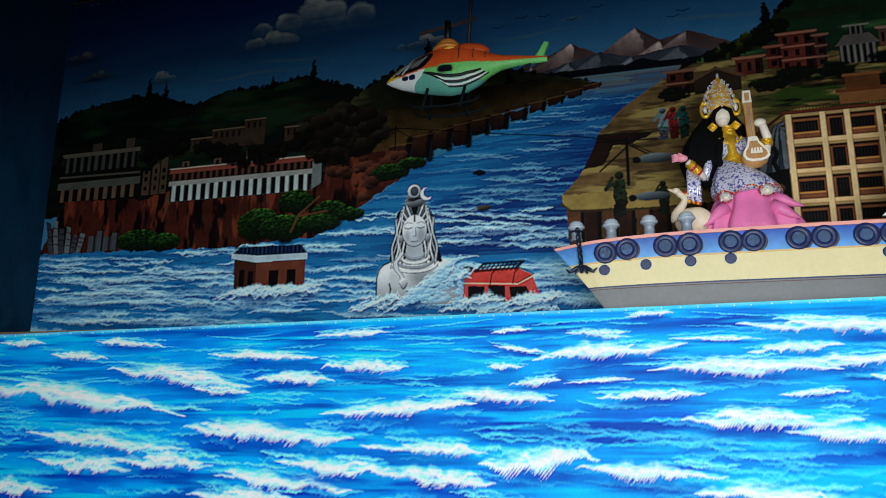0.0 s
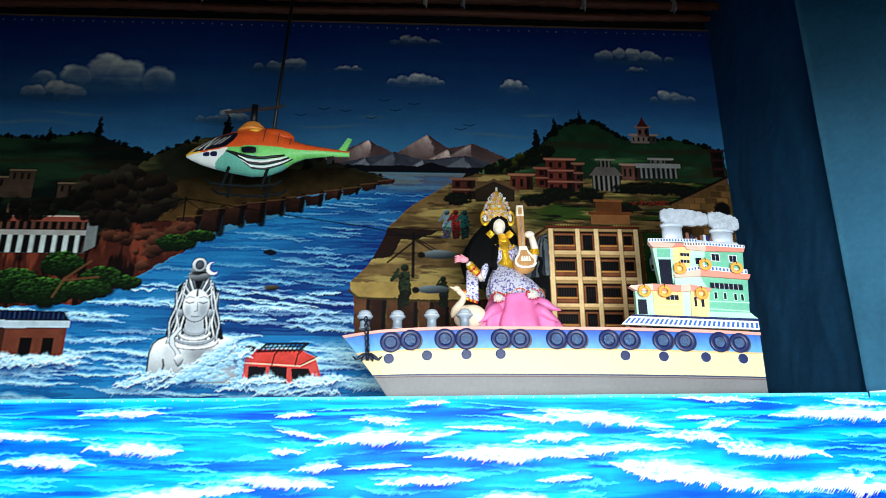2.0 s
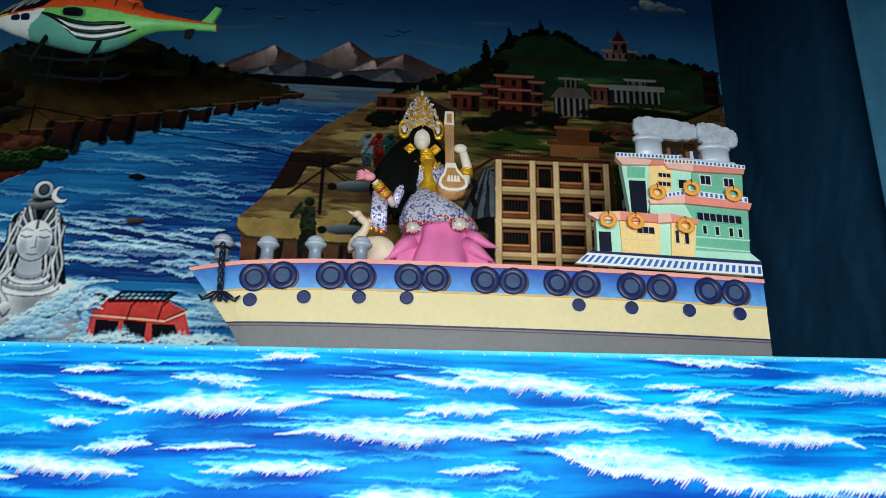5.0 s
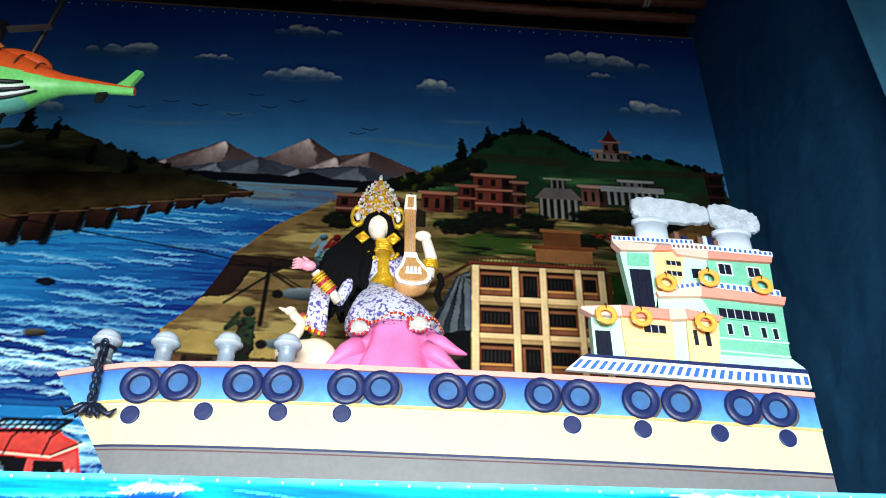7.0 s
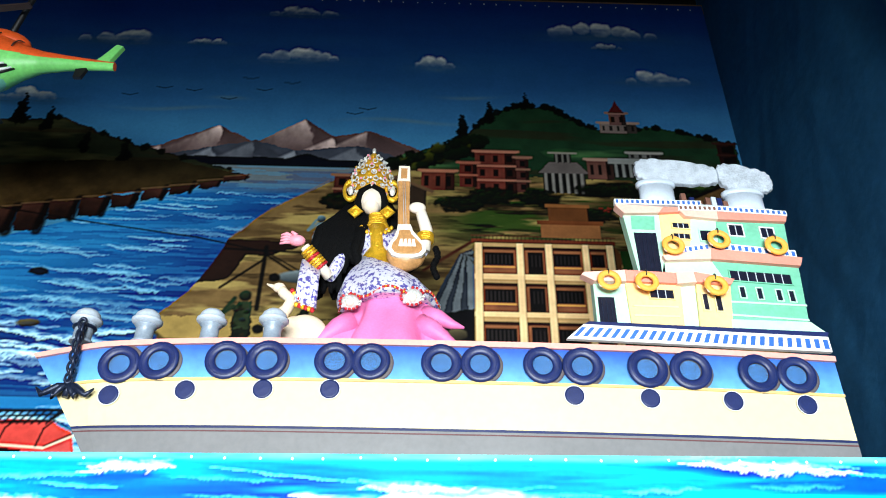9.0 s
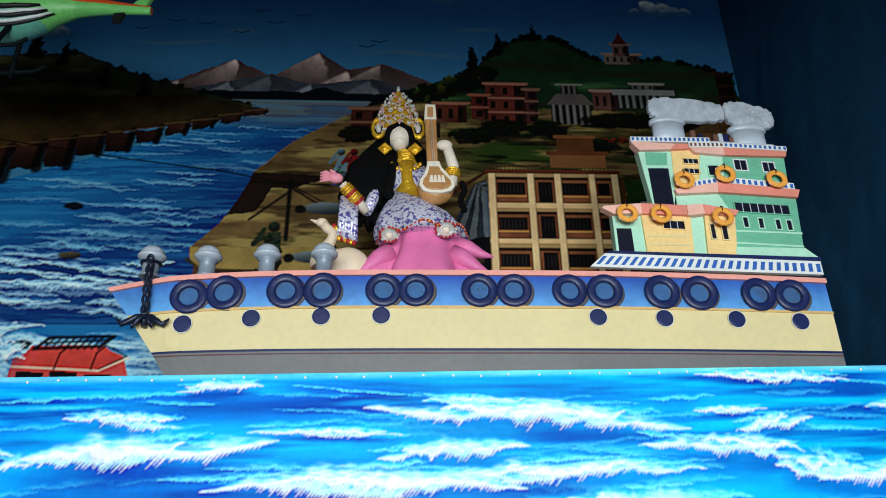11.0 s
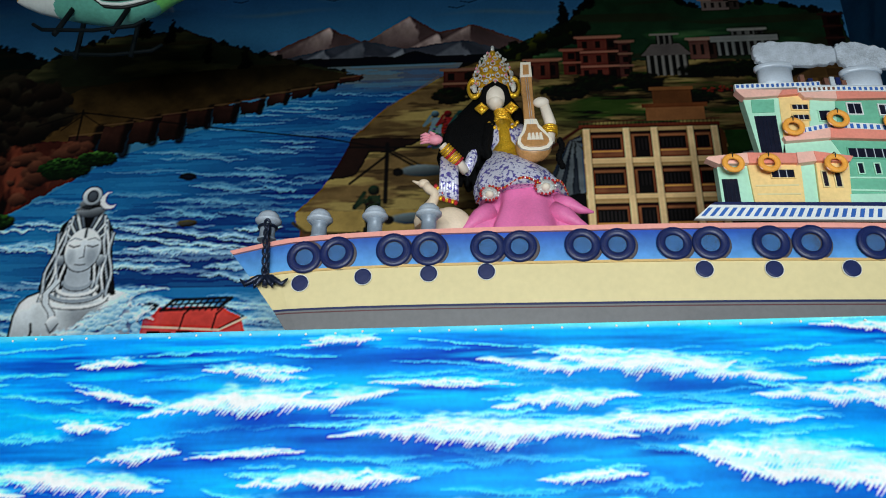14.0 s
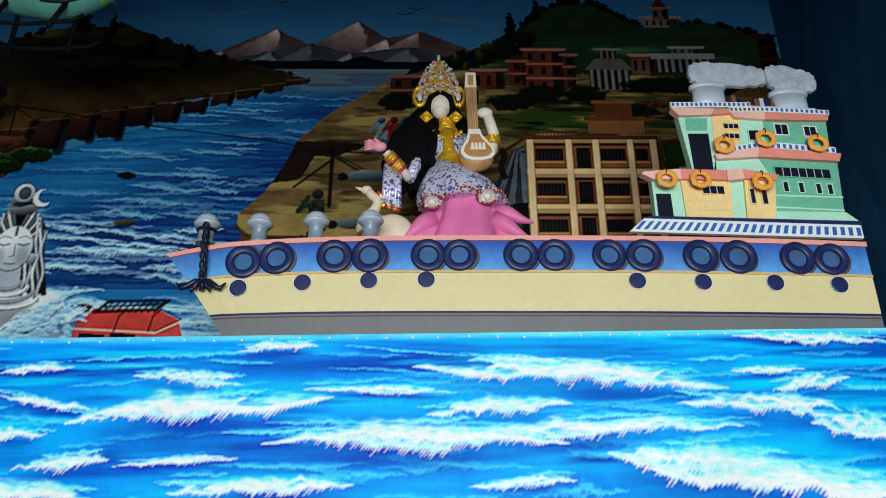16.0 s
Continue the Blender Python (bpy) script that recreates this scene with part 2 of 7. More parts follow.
        bow = height * 1.6 * (self.noise(length * 0.16, 50, seed, 3, win) - 0.5)
        d = Z - (z + tilt * (X - x) + bow)
        body = np.clip((1 - np.abs(s) ** 1.6) * (0.25 + 1.5 * self.noise(length * 0.14, 80, seed + 11, 2, win)), 0, 1)
        slant = X - 0.8 * (Z - z)
        g = np.random.default_rng(seed).random(4096)
        u = slant / max(0.015, height * 0.3)
        tooth_i = np.floor(u).astype(int)
        ph = u - tooth_i
        fine = g[tooth_i % 4096]
        spike = np.where(ph < 0.3, ph / 0.3, (1 - ph) / 0.7)
        mid = g[(np.floor(slant / (height * 1.1 + 0.02)).astype(int) + 77) % 4096]
        fringe = height * tooth * (0.1 + spike * (0.3 + 0.9 * fine) + mid * 0.45) * body
        thick = height * (0.7 + 1.3 * self.noise(length * 0.18, 60, seed + 3, 3, win)) * body ** 0.6 + 1e-4
        streak = self.noise(height * 0.9, height * 0.18, seed + 7, 3, win)
        up = (1 - (d / thick)).clip(0, 1)
        mask = np.where(d < 0, ((d + fringe) / (height * 0.1)).clip(0, 1), (up ** 1.3 * (0.2 + 1.7 * streak) * 1.1).clip(0, 1)) * (body > 0.02)
        low = ((-d - fringe * 0.5) > 0) * np.exp(-np.abs(d) / (height * 1.25)) * body * (0.45 + 0.6 * mid)
        if clip is not None:
            mask, low = mask * clip[win], low * clip[win]
        self.lay(win, low * alpha * 0.85, lin(*shade))
        tone = (0.35 + 0.75 * streak + 0.25 * (d < height * 0.25)).clip(0, 1)[..., None]
        thin = np.asarray(lin(*[int(v * k) for v, k in zip(foam, (0.42, 0.82, 0.97))]))
        self.lay(win, mask * alpha, np.asarray(lin(*foam)) * tone + thin * (1 - tone))

    def sheet(self, y, names, parent, mat, labels=None, lean=0.0, stretch=False):
        """One mesh for each painted motif, side by side in the one cloth. lean: rise of the whole sheet with x."""
        h, w = self.ID.shape
        gx, gz = np.meshgrid(self.xs, self.zs)
        if stretch:  # the cloth is pulled up and towards its east edge where it is nailed
            gx, gz = gx + 0.05 * ((gx - 0.2) / 0.8).clip(0, 1), gz + 0.1 * ((gz - 4.75) / 1.4).clip(0, 1.5)
        co = np.stack([gx, np.full(gx.shape, y), gz + lean * gx], -1).reshape(-1, 3)
        quad = (np.arange(h)[:, None] * (w + 1) + np.arange(w)[None]).reshape(-1, 1) + np.array([[0, 1, w + 2, w + 1]])
        grey = self.C.mean(-1, keepdims=True)
        deep = (self.gain * (grey + (self.C - grey) * self.rich).clip(0.0002, 1) ** self.depth).clip(0, 0.86)
        # the dry brush leaves crisp edges
        wide = np.pad(deep, ((2, 2), (2, 2), (0, 0)), mode="edge")
        blur = sum(wide[a:a + h, b:b + w] for a in range(5) for b in range(5)) / 25
        deep = (deep + self.crisp * (deep - blur)).clip(0.0, 0.86)
        pad = np.pad(deep, ((1, 1), (1, 1), (0, 0)), mode="edge")
        corner = ((pad[1:, 1:] + pad[:-1, 1:] + pad[1:, :-1] + pad[:-1, :-1]) / 4).reshape(-1, 3)
        ident = self.ID.reshape(-1)
        made = []
        for i, name in enumerate(names):
            sel = np.nonzero(ident == i)[0]
            if len(sel) == 0:
                continue
            q = quad[sel]
            used, inv = np.unique(q.reshape(-1), return_inverse=True)
            me = bpy.data.meshes.new(name)
            me.vertices.add(len(used))
            me.vertices.foreach_set("co", co[used].astype(np.float32).reshape(-1))
            me.loops.add(len(inv))
            me.loops.foreach_set("vertex_index", inv.astype(np.int32).reshape(-1))
            me.polygons.add(len(sel))
            me.polygons.foreach_set("loop_start", np.arange(len(sel), dtype=np.int32) * 4)
            me.update(calc_edges=True)
            layer = me.color_attributes.new("paint", "FLOAT_COLOR", "POINT")
            rgba = np.ones((len(used), 4), np.float32)
            rgba[:, :3] = corner[used]
            layer.data.foreach_set("color", rgba.reshape(-1))
            me.materials.append(mat)
            ob = new(name, me)
            ob.parent = parent
            if labels and labels[i]:
                ob["label"] = labels[i]
            made.append(ob)
        return made


# ---- the large structure ----
X_L, X_R, X_OUT = -7.8, 3.26, 3.5
Y_MURAL, Y_WAVE = 7.5, 5.65
Z_STAGE = 2.12

part_floor = tagged(part("floor", new_box(-9, 6, -6, 9, -0.1, 0), M["earth"]), "bare trodden earth floor of the tent", "floor", kind="structure")


def wrinkled(x0, y0, x1, y1, z0, z1, seed, depth=0.03, thick=0.03, pinch=None, lean=(0, 0)):
    """A stretched cloth wall between two plan points, with long soft wrinkles."""
    bm = bmesh.new()
    L = math.hypot(x1 - x0, y1 - y0)
    nx, nz = max(4, int(L / 0.05)), int((z1 - z0) / 0.06)
    ux, uy = (x1 - x0) / L, (y1 - y0) / L
    rows = []
    for j in range(nz + 1):
        row = []
        for i in range(nx + 1):
            s, z = L * i / nx, z0 + (z1 - z0) * j / nz
            d = depth * (noise.noise((s * 1.3, z * 0.35, seed)) + 0.7 * noise.noise((s * 4.5 + z * 1.2, z * 0.8, seed + 5)) + 0.4 * noise.noise((s * 9 - z * 3.5, z * 2.2, seed + 9)) + 0.22 * noise.noise((s * 19 + z * 6, z * 5, seed + 2)))
            edge = min(1, s / 0.1, (L - s) / 0.1)
            if pinch:
                px, pz = pinch
                r = math.hypot(s - px, z - pz)
                d += 0.03 * math.sin(math.atan2(z - pz, s - px) * 9) * math.exp(-r / 0.35)
            d *= max(0, edge)
            tilt = max(0.0, z - 2.4) * (lean[0] + (lean[1] - lean[0]) * i / nx)
            row.append(bm.verts.new((x0 + tilt + ux * s - uy * d, y0 + uy * s + ux * d, z)))
        rows.append(row)
    for a, b in zip(rows, rows[1:]):
        for i in range(nx):
            bm.faces.new((a[i], a[i + 1], b[i + 1], b[i])).smooth = True
    r = bmesh.ops.solidify(bm, geom=bm.faces[:], thickness=thick)
    return bm


tagged(part("wall_east", wrinkled(X_R, Y_MURAL + 0.1, X_R, Y_WAVE - 0.02, 2.26, 7.6, 3, 0.022), M["shaded_cloth"]), "stretched blue cloth side wall with soft wrinkles", "wall", kind="structure")
tagged(part("wall_return", wrinkled(X_R - 0.045, Y_WAVE - 0.06, X_OUT + 0.6, Y_WAVE - 1.0, 2.3, 7.6, 8, 0.018, lean=(0, 0.06)), M["blue_cloth"]), "smooth blue cloth return beside the stage", "wall", kind="structure")
tagged(part("wall_apron", wrinkled(X_OUT - 0.03, Y_WAVE - 0.05, X_OUT + 0.6, Y_WAVE - 1.12, 0, 2.33, 12, 0.05, 0.03, (0.05, 2.25)), M["blue_cloth"]), "blue cloth pulled into folds below the stage corner", "wall", kind="structure")
tagged(part("wall_aisle_east", wrinkled(X_OUT + 0.58, Y_WAVE - 0.95, X_OUT + 1.2, -5.2, 0, 7.6, 12, 0.05, 0.03, None, (0.06, 0.06)), M["blue_cloth"]), "blue cloth wall along the aisle", "wall", kind="structure")
tagged(part("wall_corner", new_box(X_R - 0.1, X_OUT + 1.3, Y_WAVE + 0.07, Y_WAVE + 0.1, 0, 2.27), M["blue_cloth"]), "blue cloth closing the stage corner", "wall", kind="structure")
tagged(part("wall_west", wrinkled(X_L, -5.2, X_L, Y_MURAL + 0.1, 0, 7.6, 21), M["dimmed_west_cloth"]), "blue cloth side wall, darkened in colour for shade", "wall", kind="structure")
tagged(part("wall_north", new_box(X_L - 0.3, X_R + 0.5, Y_MURAL + 0.1, Y_MURAL + 0.16, 0, 7.6), M["dark_cloth"]), "dark backing cloth behind the mural", "wall", kind="structure")
tagged(part("ceiling", new_box(X_L - 0.3, X_OUT + 1.7, 1.9, Y_MURAL + 0.2, 7.55, 7.62), M["dark_cloth"]), "dark cloth ceiling high over the stage", "ceiling", kind="structure")
# unseen sheets added to block light, so the stage darkens with height
tagged(part("ceiling_light_block", new_box(X_L - 0.3, X_OUT + 1.7, -5.2, 1.9, 3.9, 3.96), M["dark_cloth"]), "unseen dark sheet added over the aisle to block light", "ceiling", kind="structure")
tagged(part("wall_light_block", new_box(X_L - 0.3, X_OUT + 1.7, 1.9, 1.96, 3.35, 7.6), M["dark_cloth"]), "unseen dark sheet added to shade the upper stage", "wall", kind="structure")
tagged(part("wall_south", new_box(X_L - 0.3, X_OUT + 1.7, -5.3, -5.2, 3.3, 3.96), M["dark_cloth"]), "dark cloth over the open front of the tent", "wall", kind="structure")
tagged(part("stage_floor", new_box(X_L, X_R, Y_WAVE + 0.05, Y_MURAL + 0.05, Z_STAGE - 0.12, Z_STAGE), M["plank"]), "plank floor of the raised stage", "stage", kind="structure")
# ---- the painted mural ----
NAMES, LABELS = [], []


def motif(name, label=""):
    """A painted motif that can be told apart; returns its number."""
    NAMES.append("painted_" + name)
    LABELS.append(label)
    return len(NAMES) - 1


motif("landscape")
BUST = motif("bust", "grey painted bust half sunk in the waves")
JEEP = motif("jeep", "red painted jeep sinking with a roof rack")
FLOODED = motif("flooded_house", "flooded brown painted house with blue roof rail")
COLON = motif("colonnade", "long painted house with white columns")
LEFTH = motif("cliff_house", "painted house on the cliff with columns")
APART = motif("apartment_block", "yellow painted apartment block with barred windows")
STONE = motif("stone_wall", "painted stone wall with an arch")
MOUNT = motif("mountain_range", "painted snowy mountains")
HILL = motif("woodland", "dark green painted hills and woods")
RIVER = motif("river", "painted blue river with foam")
BANK = motif("river_bank", "painted sandy bank and red cliffs")
PALACE = motif("palace", "painted palace among trees")
TEMPLE = motif("temple", "small painted temple on the hilltop")

cols = np.concatenate([np.arange(X_L + 0.01, -3.2, 0.0105), np.arange(-3.2, X_R - 0.06, 0.0070)])
cv = Canvas(cols, np.concatenate([np.arange(2.13, 5.75, 0.0072), np.arange(5.75, 6.84, 0.011)]), 4)
ALL = (slice(None), slice(None))
rng = cv.rng


def mix(a, b, f):
    return np.asarray(lin(*a)) * (1 - f)[..., None] + np.asarray(lin(*b)) * f[..., None]


# night-blue sky, lighter towards the horizon
sky_f = ((6.8 - cv.Z) / 1.9 + 0.25 * (cv.noise(1.6, 0.25, 2, 4) - 0.5)).clip(0, 1) ** 1.15
cv.lay(ALL, np.ones(cv.X.shape), mix((30, 78, 140), (82, 138, 164), sky_f))


def cloud(x, z, w, h, seed, bright=1.0):
    """A soft painted cumulus: one ragged heap, bright along its upper edge and melting away below."""
    r = np.random.default_rng(seed)
    ident = motif("cloud")
    win = cv.window(x - w * 0.95, x + w * 0.95, z - h * 1.2, z + h * 1.1)
    X, Z = cv.X[win], cv.Z[win]
    rough = cv.noise(h * 0.3, h * 0.24, seed, 4, win) - 0.5
    streak = cv.noise(w * 0.4, h * 0.1, seed + 5, 3, win)
    veil = np.exp(-(((X - x) / (w * 0.5)) ** 2 + ((Z - z + h * 0.2) / (h * 0.22)) ** 2)) * (0.2 + 1.2 * streak)
    cv.lay(win, (veil * 0.6).clip(0, 0.7), lin(*[int(v * bright) for v in (92, 126, 146)]))
    n = max(4, int(w / h * 1.8))
    heap, edge = np.full(X.shape, -9.0), np.full(X.shape, -9.0)
    for k in range(n):
        f = (k + 0.5) / n * 2 - 1 + r.uniform(-0.12, 0.12)
        rad = h * r.uniform(0.3, 0.55) * (1 - 0.45 * abs(f))
        px, pz = x + f * w * 0.42, z - h * 0.16 + h * r.uniform(0.0, 0.4) * (1 - abs(f) ** 1.3)
        d = 1 - np.hypot((X - px) / (rad * 1.25), (Z - pz) / rad) + 0.55 * rough
        shell = np.exp(-((d - 0.16) / 0.2) ** 2) * (0.5 + 0.5 * np.tanh((Z - pz) / (rad * 0.4) + 0.4 * rough))
        edge = np.where(d > heap, shell, np.maximum(edge, 0.5 * shell))
        heap = np.maximum(heap, d)
    foot = ((Z - (z - h * 0.36) + 0.3 * h * (streak - 0.5)) / (h * 0.55)).clip(0, 1) ** 1.2
    body = (heap / 0.3).clip(0, 1) * foot
    tone = (0.15 + 0.95 * ((Z - z + h * 0.28) / h).clip(0, 1) + 0.6 * rough).clip(0, 1)
    cv.lay(win, body * 0.85, mix((62, 100, 136), (222, 224, 216), tone) * bright)
    cv.ID[win][((X - x) / (w * 0.5)) ** 2 + ((Z - z) / (h * 0.42)) ** 2 < 1] = ident
    cv.lay(win, (body * edge * (0.45 + 0.9 * rough)).clip(0, 0.6), lin(*[min(255, int(v * bright)) for v in (226, 226, 214)]))


cloud(-4.05, 6.1, 1.9, 0.62, 3)
cloud(-4.62, 5.88, 0.9, 0.3, 4, 0.8)
for i, (x, z, w, h, b) in enumerate(((-0.38, 6.62, 0.75, 0.17, 0.8), (2.2, 6.47, 1.15, 0.28, 0.9), (2.65, 5.95, 0.65, 0.22, 0.9), (0.76, 6.05, 0.34, 0.2, 1.0), (-0.37, 6.1, 0.8, 0.24, 1.0),
                                     (-2.0, 6.28, 0.75, 0.28, 0.85), (-1.2, 6.24, 0.4, 0.1, 0.9), (-6.15, 5.62, 0.36, 0.2, 0.75), (-7.5, 6.05, 0.5, 0.2, 0.5), (-2.6, 5.6, 0.7, 0.2, 0.7), (2.25, 6.3, 0.3, 0.1, 0.8), (-7.2, 5.75, 0.6, 0.16, 0.4))):
    cloud(x, z, w, h, 20 + i, b)
for x, z, w in ((1.02, 5.71, 0.42), (0.55, 5.44, 0.9), (-1.35, 5.52, 0.8), (-4.3, 5.62, 0.8), (-4.9, 5.5, 1.2), (-0.9, 5.62, 0.3)):
    win = cv.window(x - w, x + w, z - 0.08, z + 0.08)
    cv.lay(win, 0.55 * np.exp(-(((cv.X[win] - x) / (w * 0.45)) ** 2 + ((cv.Z[win] - z - 0.02 * np.sin(cv.X[win] * 5)) / 0.02) ** 2)), lin(108, 132, 142))

# snowy mountains
def ridge(pts, light, dark, face=0.16, ident=MOUNT):
    base = min(z for _, z in pts) - 0.02
    outline = [(pts[0][0], 4.95)] + pts + [(pts[-1][0], 4.95)]
    win, m = cv.poly(outline, dark, 0.012, 0.2, ident, rscale=0.05)
    X, Z = cv.X[win], cv.Z[win]
    n = cv.noise(0.1, 0.16, 77, 4, win) - 0.5
    for i, (px, pz) in enumerate(pts[1:-1], 1):
        (lx, lz), (rx, rz) = pts[i - 1], pts[i + 1]
        foot = pz - 0.34
        side = px + 0.34 * (pz - Z) + 0.09 * n * (1 + 4 * (pz - Z)) - X
        for flank, colour, strength in (((side / 0.02).clip(0, 1), light, 0.95), ((-side / 0.02).clip(0, 1), tuple(int(v * 0.62) for v in dark), 0.6)):
            reach = (((pz - Z) * 1.7 + 0.02 - np.abs(X - px)) / 0.05).clip(0, 1) * (Z < pz)
            fall = ((Z - foot) / (pz - foot)).clip(0, 1) ** 1.5 * (0.75 + 1.4 * n)
            cv.lay(win, m * reach * flank * fall * strength, lin(*colour))


ridge([(-1.85, 5.05), (-1.35, 5.16), (-0.93, 5.36), (-0.62, 5.2), (-0.24, 5.44), (0.0, 5.27), (0.27, 5.34), (0.7, 5.15), (1.2, 5.0)], (206, 190, 184), (104, 88, 88))
ridge([(-1.6, 5.0), (-0.95, 5.15), (-0.62, 5.22), (-0.3, 5.13), (0.2, 5.19), (0.8, 5.0)], (146, 150, 156), (82, 86, 96))
cv.poly([(-2.0, 5.02), (-1.2, 5.06), (-0.35, 5.06), (-0.2, 5.11), (0.0, 5.05), (0.9, 5.06), (0.9, 4.9), (-2.0, 4.9)], (16, 26, 42), 0.01, 0.2, MOUNT)

# river and flood water
win, water = cv.poly([(X_L, 2.1), (0.4, 2.1), (-0.9, 3.2), (-0.98, 3.7), (-0.55, 4.35), (0.1, 4.87), (0.2, 4.98), (-1.1, 4.98), (-0.62, 4.88), (-2.6, 4.2), (-3.2, 3.8), (-3.9, 3.42), (X_L, 3.42)], (24, 104, 158), 0.0, 0.1, RIVER)
X, Z = cv.X[win], cv.Z[win]
centre = -0.95 - 2.3 * ((4.9 - Z) / 1.5).clip(0, 1.4) ** 1.1
depth = ((X - centre) / 1.2).clip(0, 1) * (Z > 3.1)
cv.lay(win, water * 0.92, mix((46, 130, 170), (6, 46, 112), (depth * (0.75 + 0.6 * (cv.noise(0.5, 0.12, 6, 3, win) - 0.5))).clip(0, 1)))
cv.lay(win, water * (0.55 * ((3.3 - Z) / 1.0).clip(0, 1)), lin(40, 150, 200))
cv.lay(win, water * ((Z - 4.72) / 0.14).clip(0, 0.85), lin(122, 126, 124))
cv.lay(win, water * (cv.noise(0.5, 0.035, 12, 3, win) > 0.56) * 0.22, lin(70, 156, 190))
cv.lay(win, water * (cv.noise(0.4, 0.03, 15, 3, win) > 0.58) * 0.3, lin(10, 58, 124))
clip = np.zeros(cv.X.shape)
clip[win] = water
for k in range(330):
    z = 2.2 + 2.55 * rng.random() ** 1.3
    near = ((4.85 - z) / 2.4)
    lo = -7.75 if z < 3.35 else -0.75 - 2.9 * ((4.85 - z) / 1.45) ** 0.85
    hi = -0.5 if z < 3.2 else -0.2 - 0.8 * ((4.9 - z) / 1.2)
    if k % 2 == 0:
        z = rng.uniform(2.2, 3.38)
        lo, near = -7.75, (4.85 - z) / 2.4
    x = rng.uniform(lo, hi)
    cv.crest(x, z, rng.uniform(0.35, 0.95) * (0.45 + near), rng.uniform(0.02, 0.042) * (0.45 + near), rng.uniform(-0.1, 0.02), (202, 230, 238) if near > 0.5 else (138, 184, 200), (16, 84, 140), 100 + k, rng.uniform(0.3, 0.75), 0.8, clip)

# wooded hills of both banks
def hill(pts, foot, dark, light, trees, seed):
    win, m = cv.poly(pts + foot, dark, 0.02, 0.3, HILL)
    n = cv.noise(0.7, 0.16, seed, 4, win)
    cv.lay(win, m * ((n - 0.5) * 3.2).clip(0, 0.8), lin(*light))
    cv.lay(win, m * ((cv.noise(0.9, 0.07, seed + 1, 3, win) - 0.58) * 4).clip(0, 0.5), lin(66, 52, 36))
    r = np.random.default_rng(seed)
    for k in range(trees):
        f = r.random() * (len(pts) - 1)
        i = int(f)
        x = pts[i][0] + (pts[i + 1][0] - pts[i][0]) * (f - i)
        z = pts[i][1] + (pts[i + 1][1] - pts[i][1]) * (f - i)
        s = r.uniform(0.018, 0.045)
        cv.puff(x, z, s, (26, 40, 24), (10, 18, 16), 0.95, 0.9, HILL, 0.6)


def fir(x, z, h):
    for k in range(9):
        w = h * (0.05 + 0.2 * (1 - k / 9))
        cv.puff(x + rng.uniform(-0.01, 0.01), z + h * k / 9, w, (20, 34, 24), (8, 14, 14), 0.95, 0.8, HILL, 0.7)


hill([(X_L, 5.2), (-7.3, 5.35), (-6.6, 5.42), (-6.2, 5.4), (-5.7, 5.2), (-5.2, 5.34), (-4.6, 5.32), (-4.1, 5.4), (-3.6, 5.22), (-3.2, 5.1)], [(-3.1, 4.2), (-3.6, 3.9), (X_L, 3.9)], (24, 42, 38), (58, 84, 62), 70, 31)
hill([(-3.75, 4.72), (-3.5, 5.02), (-3.2, 5.22), (-2.8, 5.36), (-2.2, 5.4), (-1.8, 5.24), (-1.3, 5.08), (-0.7, 4.93)], [(-1.2, 4.86), (-2.9, 4.5), (-3.5, 4.5)], (54, 60, 46), (112, 110, 78), 30, 37)
hill([(0.2, 4.92), (0.55, 5.12), (0.95, 5.28), (1.2, 5.52), (1.45, 5.64), (1.7, 5.62), (1.92, 5.48), (2.1, 5.4), (2.6, 5.44), (3.19, 5.3)], [(3.19, 4.6), (0.2, 4.6)], (44, 74, 54), (104, 138, 96), 90, 43)
for x, z, h in ((-6.35, 5.4, 0.25), (-6.1, 5.38, 0.18), (-4.55, 5.3, 0.16), (-4.0, 5.38, 0.22), (-2.55, 5.36, 0.3), (-1.62, 4.86, 0.36), (-1.95, 5.1, 0.2), (-2.3, 5.3, 0.22), (0.98, 5.22, 0.32), (1.2, 5.48, 0.2), (1.5, 5.62, 0.16)):
    fir(x, z, h)
for k in range(60):
    x = rng.uniform(0.4, 1.15)
    cv.puff(x, 4.95 + (x - 0.4) * 0.4 + rng.uniform(-0.06, 0.08), 0.06, (96, 100, 40) if k % 5 == 0 else (30, 50, 28), (10, 20, 14), 0.9, 0.9, HILL, 0.5)

# left bank with its row of cliff blocks
cv.poly([(-3.35, 4.62), (-3.0, 4.86), (-2.2, 4.98), (-1.2, 5.02), (-0.66, 4.9), (-0.62, 4.86), (-1.6, 4.7), (-2.9, 4.34), (-3.2, 4.3)], (112, 90, 56), 0.015, 0.45, BANK, top=(52, 48, 32))
for i in range(11):
    f = i / 10.5
    x0, x1 = -3.0 + 2.3 * f ** 0.9, -3.0 + 2.3 * ((i + 1) / 10.5) ** 0.9
    z0, z1 = 4.42 + 0.45 * f, 4.42 + 0.45 * (i + 1) / 10.5
    d0 = (0.28 * (1 - f) + 0.03) * rng.uniform(0.75, 1.15)
    jog = rng.uniform(-0.03, 0.03) * (1 - f)
    cv.poly([(x0, z0 + 0.02 + jog), (x1, z1 + jog), (x1 - 0.03, z1 - d0), (x0, z0 - d0 * 0.9)], (44, 30, 28), 0.03, 0.6, BANK, top=(84, 58, 48))
    cv.line([(x1 - 0.02, z1 + 0.01), (x1 - 0.04, z1 - d0)], 0.09 * (1 - f) + 0.015, (20, 12, 12), 0.85)
    cv.line([(x0, z0 + 0.03 + jog), (x1, z1 + 0.01 + jog)], 0.014, (132, 108, 84), 0.6)

